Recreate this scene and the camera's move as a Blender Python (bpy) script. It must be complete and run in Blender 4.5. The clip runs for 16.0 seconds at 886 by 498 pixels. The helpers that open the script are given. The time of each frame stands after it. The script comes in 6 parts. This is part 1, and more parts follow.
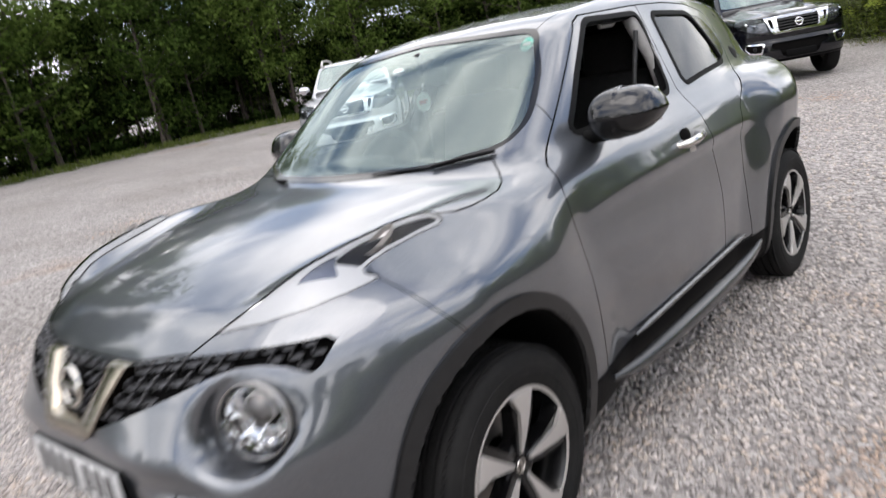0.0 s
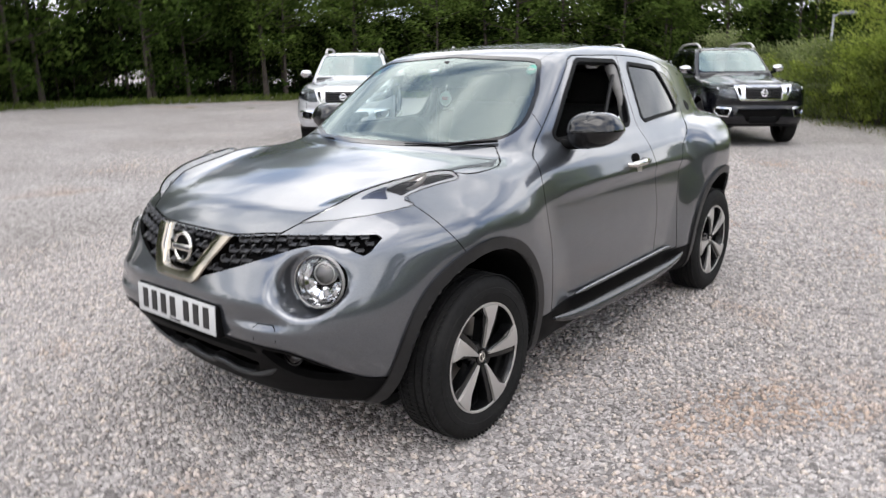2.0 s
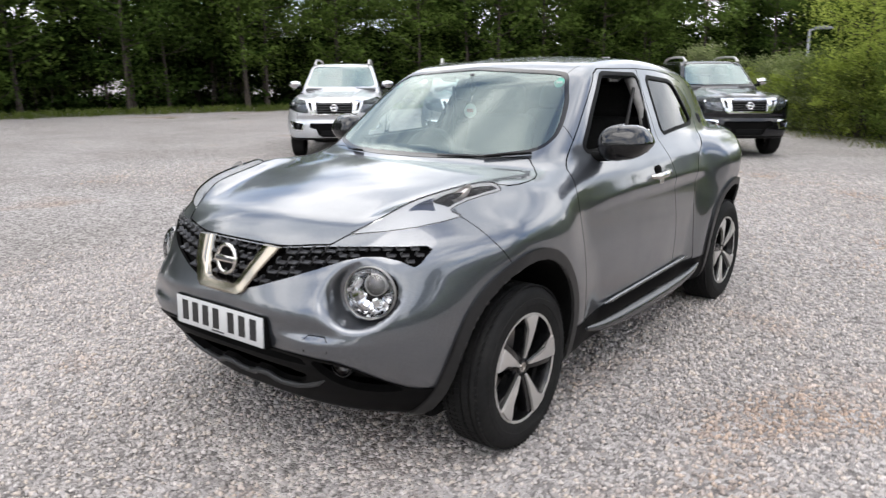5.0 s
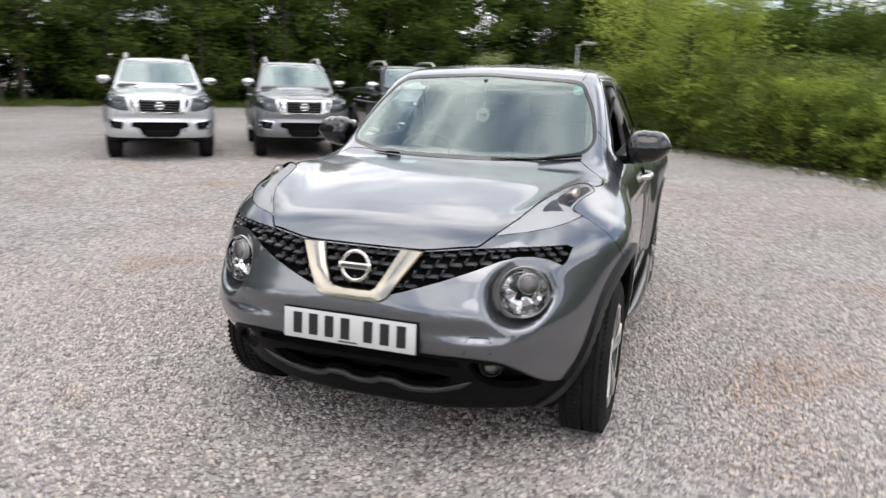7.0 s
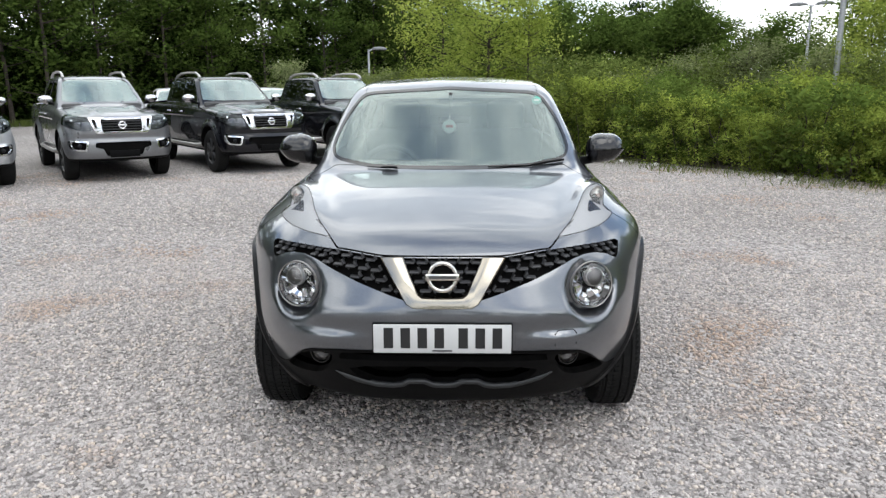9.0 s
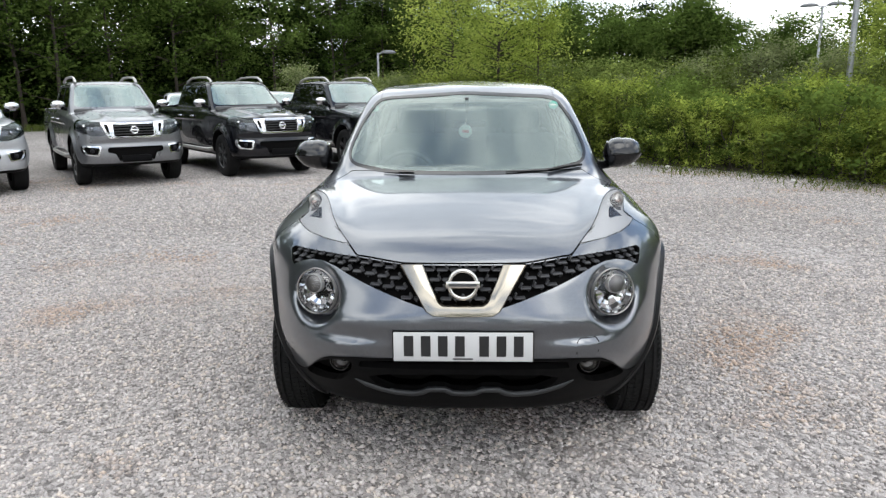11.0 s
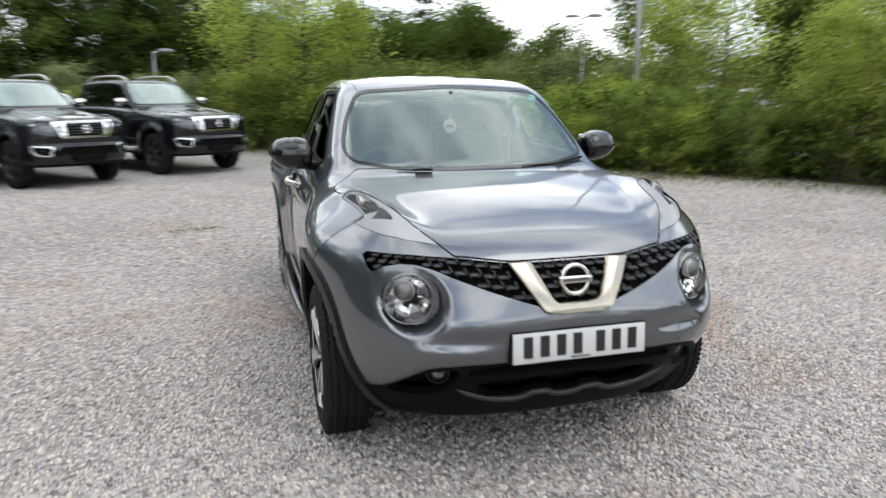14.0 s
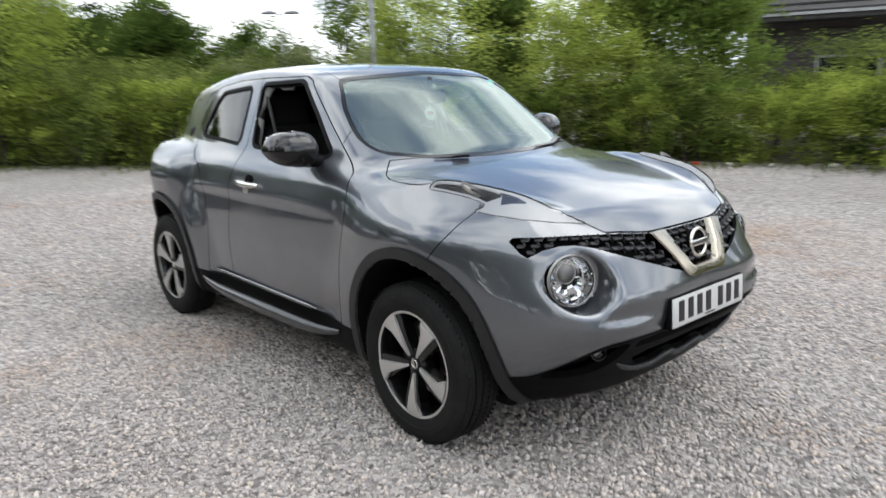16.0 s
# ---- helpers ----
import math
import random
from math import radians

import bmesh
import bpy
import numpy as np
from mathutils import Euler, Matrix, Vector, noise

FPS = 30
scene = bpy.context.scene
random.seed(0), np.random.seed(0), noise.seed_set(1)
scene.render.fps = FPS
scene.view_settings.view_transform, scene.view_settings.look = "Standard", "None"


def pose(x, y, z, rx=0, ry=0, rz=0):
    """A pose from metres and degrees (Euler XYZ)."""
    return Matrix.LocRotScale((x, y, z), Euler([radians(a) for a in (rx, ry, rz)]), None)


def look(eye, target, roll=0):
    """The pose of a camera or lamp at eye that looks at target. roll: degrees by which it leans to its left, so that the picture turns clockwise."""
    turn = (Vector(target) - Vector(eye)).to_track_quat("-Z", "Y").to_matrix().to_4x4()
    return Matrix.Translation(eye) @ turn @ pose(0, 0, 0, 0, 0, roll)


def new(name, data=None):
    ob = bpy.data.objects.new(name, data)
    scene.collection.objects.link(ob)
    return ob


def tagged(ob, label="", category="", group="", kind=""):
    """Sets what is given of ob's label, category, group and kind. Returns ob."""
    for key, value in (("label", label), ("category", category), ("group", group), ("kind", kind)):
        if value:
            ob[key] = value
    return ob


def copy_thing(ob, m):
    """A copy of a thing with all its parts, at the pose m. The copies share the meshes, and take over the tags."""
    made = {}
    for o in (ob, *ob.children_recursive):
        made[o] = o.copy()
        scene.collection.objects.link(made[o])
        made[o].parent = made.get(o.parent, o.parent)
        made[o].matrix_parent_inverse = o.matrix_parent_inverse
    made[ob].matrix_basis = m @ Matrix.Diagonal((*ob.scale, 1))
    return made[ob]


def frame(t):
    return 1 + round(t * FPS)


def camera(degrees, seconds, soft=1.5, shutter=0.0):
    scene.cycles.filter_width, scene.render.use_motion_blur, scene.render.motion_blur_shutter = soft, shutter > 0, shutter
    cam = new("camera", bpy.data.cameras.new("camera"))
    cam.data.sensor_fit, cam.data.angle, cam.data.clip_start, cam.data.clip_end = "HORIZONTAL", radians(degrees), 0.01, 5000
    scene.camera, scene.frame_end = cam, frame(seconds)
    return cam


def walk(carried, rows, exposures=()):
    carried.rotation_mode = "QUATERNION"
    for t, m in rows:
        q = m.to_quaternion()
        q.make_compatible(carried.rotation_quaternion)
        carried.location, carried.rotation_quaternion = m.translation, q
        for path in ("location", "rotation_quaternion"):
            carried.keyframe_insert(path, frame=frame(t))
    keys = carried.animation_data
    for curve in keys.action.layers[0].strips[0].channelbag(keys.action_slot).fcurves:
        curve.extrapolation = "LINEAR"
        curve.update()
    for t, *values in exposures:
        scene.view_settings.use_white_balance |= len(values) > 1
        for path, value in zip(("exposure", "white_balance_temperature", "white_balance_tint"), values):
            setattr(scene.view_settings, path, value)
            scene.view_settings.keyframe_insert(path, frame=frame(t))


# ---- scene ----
cam = camera(62.5, 16.0, soft=1.35, shutter=1.0)
PATH = [
    (0, (1.994, -2.646, 1.441), (0.678, -1.224, 0.943), -11.2),
    (0.5, (2.106, -2.966, 1.438), (0.823, -1.531, 0.896), -9.2),
    (1, (2.377, -3.221, 1.435), (1.101, -1.75, 0.98), -7.3),
    (1.5, (2.475, -3.365, 1.453), (1.206, -1.886, 1.004), -7.0),
    (2, (2.442, -3.451, 1.451), (1.213, -1.95, 0.965), -0.6),
    (2.5, (2.42, -3.464, 1.452), (1.189, -1.961, 0.975), 1.4),
    (3, (2.412, -3.454, 1.461), (1.184, -1.949, 0.984), 0.9),
    (3.5, (2.419, -3.452, 1.455), (1.188, -1.945, 0.993), 0.9),
    (4, (2.413, -3.454, 1.455), (1.159, -1.961, 1.009), 0.7),
    (6.5, (1.492, -4.139, 1.464), (0.672, -2.377, 0.994), 0.6),
    (7, (1.123, -4.308, 1.455), (0.488, -2.465, 1.009), 1.7),
    (7.5, (0.822, -4.461, 1.482), (0.369, -2.578, 0.983), -1.6),
    (8, (0.437, -4.478, 1.463), (0.179, -2.563, 0.946), -1.5),
    (8.5, (0.217, -4.576, 1.477), (0.049, -2.637, 1.016), -0.1),
    (9, (0.089, -4.676, 1.498), (0.026, -2.723, 1.069), -0.3),
    (11.5, (0.043, -4.647, 1.51), (-0.046, -2.693, 1.093), -0.6),
    (12, (0.022, -4.666, 1.51), (-0.034, -2.709, 1.1), -0.5),
    (12.5, (-0.14, -4.629, 1.491), (-0.115, -2.678, 1.053), 0.7),
    (13, (-0.496, -4.522, 1.493), (-0.276, -2.577, 1.079), 0.9),
    (13.5, (-0.825, -4.506, 1.464), (-0.464, -2.588, 1.024), -1.6),
    (14, (-1.154, -4.347, 1.466), (-0.625, -2.464, 1.048), -0.4),
    (14.5, (-1.592, -4.103, 1.424), (-0.8, -2.323, 0.974), 1.5),
    (15, (-1.97, -3.918, 1.451), (-0.978, -2.252, 0.962), -0.4),
    (15.5, (-2.3, -3.648, 1.45), (-1.175, -2.052, 1.017), -2.9),
    (16, (-2.566, -3.462, 1.429), (-1.292, -1.983, 0.992), -1.9),
]
walk(cam, [(t, look(eye, target, roll)) for t, eye, target, roll in PATH], [(0, 0.74, 6650, 13), (4, 0.78, 6550, 11), (7.5, 0.67, 6700, 12), (9, 0.65, 6450, 8), (16, 0.67, 6500, 8)])

# ---- daylight: broken cloud, a veiled high sun ----
SUN_EL, SUN_ROT = radians(62), radians(146)
world = bpy.data.worlds.new("sky")
scene.world = world
world.use_nodes = True
wn, wl = world.node_tree.nodes, world.node_tree.links
wn.clear()
w_out = wn.new("ShaderNodeOutputWorld")
w_bg = wn.new("ShaderNodeBackground")
w_sky = wn.new("ShaderNodeTexSky")
w_sky.sky_type, w_sky.sun_disc, w_sky.sun_elevation, w_sky.sun_rotation = "NISHITA", False, SUN_EL, SUN_ROT
w_co = wn.new("ShaderNodeTexCoord")
w_map = wn.new("ShaderNodeMapping")
w_map.inputs["Scale"].default_value, w_map.inputs["Location"].default_value = (1.0, 1.0, 2.2), (0.0, 0.0, 0.06)
w_noise = wn.new("ShaderNodeTexNoise")
w_noise.inputs["Scale"].default_value, w_noise.inputs["Detail"].default_value = 2.3, 4
w_noise.inputs["Roughness"].default_value, w_noise.inputs["Distortion"].default_value = 0.48, 0.0
w_ramp = wn.new("ShaderNodeValToRGB")
w_ramp.color_ramp.elements[0].position, w_ramp.color_ramp.elements[1].position = 0.33, 0.50
w_tone = wn.new("ShaderNodeTexNoise")
w_tone.inputs["Scale"].default_value, w_tone.inputs["Detail"].default_value = 2.9, 3
w_cloud = wn.new("ShaderNodeValToRGB")
w_cloud.color_ramp.elements[0].position, w_cloud.color_ramp.elements[0].color = 0.38, (5.7, 6.2, 6.9, 1)
w_cloud.color_ramp.elements[1].position, w_cloud.color_ramp.elements[1].color = 0.60, (12.4, 12.5, 12.6, 1)
w_mix = wn.new("ShaderNodeMix")
w_mix.data_type = "RGBA"
for a, b in ((w_co.outputs["Generated"], w_map.inputs["Vector"]), (w_map.outputs[0], w_noise.inputs["Vector"]), (w_map.outputs[0], w_tone.inputs["Vector"]),
             (w_noise.outputs["Fac"], w_ramp.inputs[0]), (w_tone.outputs["Fac"], w_cloud.inputs[0]), (w_ramp.outputs[0], w_mix.inputs["Factor"]),
             (w_sky.outputs[0], w_mix.inputs["A"]), (w_cloud.outputs[0], w_mix.inputs["B"]), (w_mix.outputs["Result"], w_bg.inputs[0]), (w_bg.outputs[0], w_out.inputs[0])):
    wl.new(a, b)
w_bg.inputs[1].default_value = 0.146
sun = new("sun", bpy.data.lights.new("sun", "SUN"))
sun.data.energy, sun.data.angle, sun.data.color = 0.7, radians(45), (1.0, 0.965, 0.92)
sun_way = Vector((math.sin(SUN_ROT) * math.cos(SUN_EL), math.cos(SUN_ROT) * math.cos(SUN_EL), math.sin(SUN_EL)))
sun.matrix_world = look(sun_way * 60, (0, 0, 0))

# ---- materials ----


def principled(name, color, rough=0.5, metal=0.0, **more):
    m = bpy.data.materials.new(name)
    m.use_nodes = True
    p = m.node_tree.nodes["Principled BSDF"]
    p.inputs["Base Color"].default_value = (*color, 1)
    p.inputs["Roughness"].default_value, p.inputs["Metallic"].default_value = rough, metal
    for key, value in more.items():
        p.inputs[key.replace("_", " ")].default_value = value
    return m


def node(m, kind, **values):
    n = m.node_tree.nodes.new("ShaderNode" + kind)
    for key, value in values.items():
        n.inputs[key.replace("_", " ")].default_value = value
    return n


def wire(m, a, b):
    m.node_tree.links.new(a, b)


def grain(m, scale, dark, light, bump=0.0, detail=6, dist=0.01, low=0.35, high=0.68):
    """Two-scale colour variation and a fine relief, in the object's own metres."""
    p = m.node_tree.nodes["Principled BSDF"]
    co = node(m, "TexCoord")
    fine = node(m, "TexNoise", Scale=scale, Detail=detail)
    broad = node(m, "TexNoise", Scale=scale / 9, Detail=3)
    add = m.node_tree.nodes.new("ShaderNodeMath")
    add.operation = "MULTIPLY_ADD"
    add.inputs[1].default_value, add.inputs[2].default_value = 0.5, 0.0
    both = m.node_tree.nodes.new("ShaderNodeMath")
    both.operation = "MULTIPLY_ADD"
    both.inputs[1].default_value = 0.5
    ramp = node(m, "ValToRGB")
    ramp.color_ramp.elements[0].position, ramp.color_ramp.elements[0].color = low, (*dark, 1)
    ramp.color_ramp.elements[1].position, ramp.color_ramp.elements[1].color = high, (*light, 1)
    for n in (fine, broad):
        wire(m, co.outputs["Object"], n.inputs["Vector"])
    wire(m, broad.outputs["Fac"], add.inputs[0])
    wire(m, fine.outputs["Fac"], both.inputs[0])
    wire(m, add.outputs[0], both.inputs[2])
    wire(m, both.outputs[0], ramp.inputs[0])
    wire(m, ramp.outputs[0], p.inputs["Base Color"])
    if bump:
        b = node(m, "Bump", Strength=bump, Distance=dist)
        wire(m, fine.outputs["Fac"], b.inputs["Height"])
        wire(m, b.outputs[0], p.inputs["Normal"])
    return m


def car_paint(name, color, metal=0.55, rough=0.34, flake=0.25, ior=1.5, base=0.5):
    """Metallic base with flakes and dust, under a clear coat."""
    m = principled(name, color, rough, metal, Coat_Weight=1.0, Coat_Roughness=0.025, Coat_IOR=ior, Specular_IOR_Level=base)
    p = m.node_tree.nodes["Principled BSDF"]
    co = node(m, "TexCoord")
    spark = node(m, "TexVoronoi", Scale=900)
    dust_sheen = node(m, "TexNoise", Scale=5, Detail=8)
    mix = node(m, "Mix")
    mix.data_type = "RGBA"
    mix.inputs["A"].default_value = (*[c * (1 - flake) for c in color], 1)
    mix.inputs["B"].default_value = (*[c * (1 + flake) for c in color], 1)
    rr = node(m, "MapRange", From_Min=0.3, From_Max=0.75, To_Min=rough - 0.04, To_Max=rough + 0.08)
    cr = node(m, "MapRange", From_Min=0.4, From_Max=0.8, To_Min=0.008, To_Max=0.035)
    for n in (spark, dust_sheen):
        wire(m, co.outputs["Object"], n.inputs["Vector"])
    sep = node(m, "SeparateColor")
    wire(m, spark.outputs["Color"], sep.inputs[0])
    wire(m, sep.outputs[0], mix.inputs["Factor"])
    wire(m, mix.outputs["Result"], p.inputs["Base Color"])
    wire(m, dust_sheen.outputs["Fac"], rr.inputs["Value"])
    wire(m, dust_sheen.outputs["Fac"], cr.inputs["Value"])
    wire(m, rr.outputs[0], p.inputs["Roughness"])
    wire(m, cr.outputs[0], p.inputs["Coat Roughness"])
    return m


def pane(name, tint, gloss=1.0, rough=0.0, ior=1.5, dust_sheen=0.0, cool=1.0):
    """Thin car glass: tinted, clear, with the mirror image of its surroundings, and a pale film painted in for more
    reflected sky.
    """
    m = bpy.data.materials.new(name)
    m.use_nodes = True
    m.node_tree.nodes.clear()
    out = node(m, "OutputMaterial")
    clear, shine, mix, fres = node(m, "BsdfTransparent"), node(m, "BsdfGlossy"), node(m, "MixShader"), node(m, "Fresnel", IOR=ior)
    clear.inputs["Color"].default_value = (*tint, 1)
    shine.inputs["Color"].default_value, shine.inputs["Roughness"].default_value = (gloss * (1 - 0.12 * cool), gloss, gloss * (1 - 0.03 * cool), 1), rough
    wire(m, fres.outputs[0], mix.inputs[0])
    wire(m, clear.outputs[0], mix.inputs[1])
    wire(m, shine.outputs[0], mix.inputs[2])
    # milky sky reflection, put in as a diffuse layer of uneven strength
    film, haze, co, haze_noise = node(m, "MixShader"), node(m, "BsdfDiffuse"), node(m, "TexCoord"), node(m, "TexNoise", Scale=3, Detail=8)
    haze.inputs["Color"].default_value = (0.58, 0.76, 0.70, 1)
    spread = node(m, "MapRange", From_Min=0.3, From_Max=0.7, To_Min=dust_sheen * 0.6, To_Max=dust_sheen * 1.4)
    wire(m, co.outputs["Object"], haze_noise.inputs["Vector"])
    wire(m, haze_noise.outputs["Fac"], spread.inputs["Value"])
    wire(m, spread.outputs[0], film.inputs[0])
    wire(m, mix.outputs[0], film.inputs[1])
    wire(m, haze.outputs[0], film.inputs[2])
    wire(m, film.outputs[0], out.inputs[0])
    return m


PAINT = car_paint("gunmetal_paint", (0.104, 0.112, 0.128), 0.86, 0.32, ior=1.85)
SILVER = car_paint("silver_paint", (0.50, 0.51, 0.53), 0.5, 0.3)
GREY = car_paint("grey_paint", (0.19, 0.194, 0.203), 0.6, 0.3)
BLACK = car_paint("black_paint", (0.003, 0.0033, 0.0052), 0.0, 0.3, base=0.05)
WHITE = car_paint("white_paint", (0.75, 0.76, 0.78), 0.0, 0.3, 0.03)
CLAD = grain(principled("black_plastic", (0.02, 0.02, 0.021), 0.5, Specular_IOR_Level=0.06), 260, (0.0025, 0.0025, 0.0027), (0.006, 0.006, 0.0063), 0.15, dist=0.002)
ARCHCLAD = grain(principled("arch_plastic", (0.016, 0.016, 0.017), 0.36, Specular_IOR_Level=0.35), 300, (0.010, 0.010, 0.0105), (0.018, 0.018, 0.0185), 0.12, dist=0.001)
GLOSSBLACK = principled("gloss_black", (0.004, 0.004, 0.0045), 0.13)
MIRRORBLACK = car_paint("mirror_black", (0.004, 0.004, 0.005), 0.0, 0.25, base=0.1)
CHROME = principled("chrome", (0.60, 0.575, 0.54), 0.12, 1.0)
SATIN = principled("satin_alloy", (0.52, 0.50, 0.48), 0.34, 0.6)
DARKALLOY = principled("black_alloy", (0.004, 0.004, 0.0045), 0.25)
RUBBER = grain(principled("tyre_rubber", (0.022, 0.022, 0.023), 0.7, Specular_IOR_Level=0.12), 60, (0.008, 0.008, 0.0082), (0.017, 0.0165, 0.016), 0.2, dist=0.003)
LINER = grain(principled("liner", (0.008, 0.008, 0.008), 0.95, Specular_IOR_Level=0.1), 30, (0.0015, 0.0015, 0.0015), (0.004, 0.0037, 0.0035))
FABRIC = grain(principled("seat_cloth", (0.02, 0.02, 0.021), 0.95), 400, (0.006, 0.006, 0.0065), (0.016, 0.016, 0.0165), 0.3, dist=0.002)
TRIM = grain(principled("cabin_plastic", (0.05, 0.05, 0.052), 0.6), 300, (0.035, 0.035, 0.036), (0.06, 0.06, 0.062), 0.2, dist=0.001)
HEADLINING = grain(principled("headlining", (0.35, 0.34, 0.33), 0.95), 300, (0.30, 0.29, 0.28), (0.40, 0.39, 0.38))
PILLARGREY = grain(principled("pillar_plastic", (0.2, 0.195, 0.19), 0.7), 300, (0.16, 0.155, 0.15), (0.24, 0.235, 0.23), 0.1, dist=0.001)
SCREEN = pane("windscreen_glass", (0.70, 0.82, 0.78), 1.0, ior=2.3, dust_sheen=0.03)
PRIVACY = pane("privacy_glass", (0.035, 0.036, 0.04), 1.0, ior=1.5, cool=0.1)
LENS = pane("lamp_lens", (0.93, 0.94, 0.95), 1.0, ior=1.5, cool=0.0)
WINGLENS = pane("wing_lamp_lens", (0.95, 0.955, 0.96), 0.40, ior=1.45, cool=0.0)
LIPGREY = principled("lip_grey", (0.022, 0.023, 0.025), 0.45)
REFLECTOR = principled("lamp_reflector", (0.74, 0.74, 0.75), 0.08, 1.0)
LAMPDARK = principled("lamp_housing", (0.010, 0.010, 0.012), 0.45, 0.0, Specular_IOR_Level=0.2)
AMBER = principled("amber_bulb", (0.70, 0.52, 0.45), 0.25, 0.0, Transmission_Weight=0.3)
REDLENS = principled("red_lens", (0.35, 0.01, 0.012), 0.12, 0.0, Coat_Weight=1.0)
PLATEWHITE = principled("plate_white", (0.52, 0.52, 0.52), 0.35)
LAMPSILVER = principled("lamp_silver", (0.60, 0.605, 0.62), 0.34, 0.15)
ls_co, ls_wave, ls_map = node(LAMPSILVER, "TexCoord"), node(LAMPSILVER, "TexWave", Scale=26, Distortion=1.2, Detail=2), node(LAMPSILVER, "Mapping")
ls_map.inputs["Rotation"].default_value = (0.3, 0.2, 0.55)
ls_map.inputs["Scale"].default_value = (1.0, 3.2, 2.0)
ls_bump = node(LAMPSILVER, "Bump", Strength=0.06, Distance=0.003)
wire(LAMPSILVER, ls_co.outputs["Object"], ls_map.inputs[0])
wire(LAMPSILVER, ls_map.outputs[0], ls_wave.inputs["Vector"])
wire(LAMPSILVER, ls_wave.outputs["Fac"], ls_bump.inputs["Height"])
wire(LAMPSILVER, ls_bump.outputs[0], LAMPSILVER.node_tree.nodes["Principled BSDF"].inputs["Normal"])
LAMPBLUE = principled("lamp_facet", (0.15, 0.168, 0.22), 0.22, 0.7)
FOGGREY = principled("fog_reflector", (0.12, 0.11, 0.105), 0.3, 0.6)
GRILLEBLACK = principled("grille_black", (0.034, 0.034, 0.037), 0.30)
SILLBAR = principled("sill_bar", (0.03, 0.031, 0.033), 0.26, 0.2, Coat_Weight=0.4)
SILLGREY = principled("sill_grey", (0.22, 0.22, 0.225), 0.25, 0.9)
# the beige of mirrored gravel is put into this chrome's base colour
VTRIM = principled("gravel_toned_chrome", (0.37, 0.335, 0.28), 0.18, 1.0)
INK = principled("plate_black", (0.012, 0.012, 0.013), 0.4)
DISC = principled("brake_disc", (0.35, 0.33, 0.31), 0.4, 1.0)
STEEL = grain(principled("galvanised", (0.4, 0.41, 0.42), 0.5, 0.7), 30, (0.30, 0.31, 0.32), (0.46, 0.47, 0.48))
STICKER = principled("sticker_white", (0.75, 0.75, 0.73), 0.5)
GREENINK = principled("sticker_green", (0.12, 0.45, 0.36), 0.5)
REDINK = principled("sticker_red", (0.5, 0.12, 0.10), 0.5)
# ---- implicit shapes: a value below zero is inside ----
def curve(*knots):
    """A smooth curve through (place, value) knots, as a function of arrays."""
    u, v = np.array(knots, float).T
    m = np.gradient(v, u)
    s = np.linspace(u[0], u[-1], 600)
    i = np.clip(np.searchsorted(u, s, side="right") - 1, 0, len(u) - 2)
    w = u[i + 1] - u[i]
    a = (s - u[i]) / w
    t = ((1 + 2 * a) * (1 - a) ** 2 * v[i] + a * (1 - a) ** 2 * w * m[i]
         + a * a * (3 - 2 * a) * v[i + 1] + a * a * (a - 1) * w * m[i + 1])
    return lambda q: np.interp(q, s, t)


def smax(a, b, k):
    h = np.clip(k - np.abs(a - b), 0, None) / k
    return np.maximum(a, b) + h * h * k * 0.25


def smin(a, b, k):
    return -smax(-a, -b, k)


def bell(v, w):
    return np.exp(-(v / w) ** 2)


def step(v, a, b):
    s = np.clip((v - a) / (b - a), 0, 1)
    return s * s * (3 - 2 * s)


HUB_Y, HUB_Z = 1.265, 0.335
NOSE = curve((0.15, -1.78), (0.25, -1.86), (0.33, -1.93), (0.45, -2.005), (0.55, -2.04), (0.65, -2.042), (0.75, -2.025), (0.85, -1.985), (0.92, -1.93), (1.0, -1.85), (1.2, -1.6))
TOP = curve((-2.1, 0.80), (-2.0, 0.845), (-1.93, 0.898), (-1.85, 0.938), (-1.7, 0.984), (-1.5, 1.028), (-1.2, 1.075), (-0.9, 1.107), (-0.6, 1.125), (0, 1.13), (0.8, 1.145), (1.5, 1.155), (1.75, 1.14), (2.1, 1.0))
PLAN = curve((-2.1, 0.75), (-1.7, 0.815), (-1.265, 0.836), (-0.7, 0.840), (0, 0.842), (0.6, 0.838), (1.265, 0.838), (1.6, 0.815), (1.85, 0.745), (2.05, 0.63))
SECTION = curve((0.1, -0.10), (0.2, -0.06), (0.35, -0.022), (0.5, -0.003), (0.65, 0.004), (0.8, -0.003), (0.95, -0.021), (1.05, -0.048), (1.13, -0.090), (1.25, -0.16))
ROOF = curve((-0.9, 1.38), (-0.5, 1.468), (-0.3, 1.515), (0, 1.552), (0.3, 1.568), (0.7, 1.556), (1.1, 1.515), (1.5, 1.45), (1.8, 1.39))


def arch(y, z, hub):
    """Distance from the middle of a wheel arch: round above, straight-sided below."""
    return np.hypot(y - hub + 0.008, np.maximum(z - 0.415, 0))


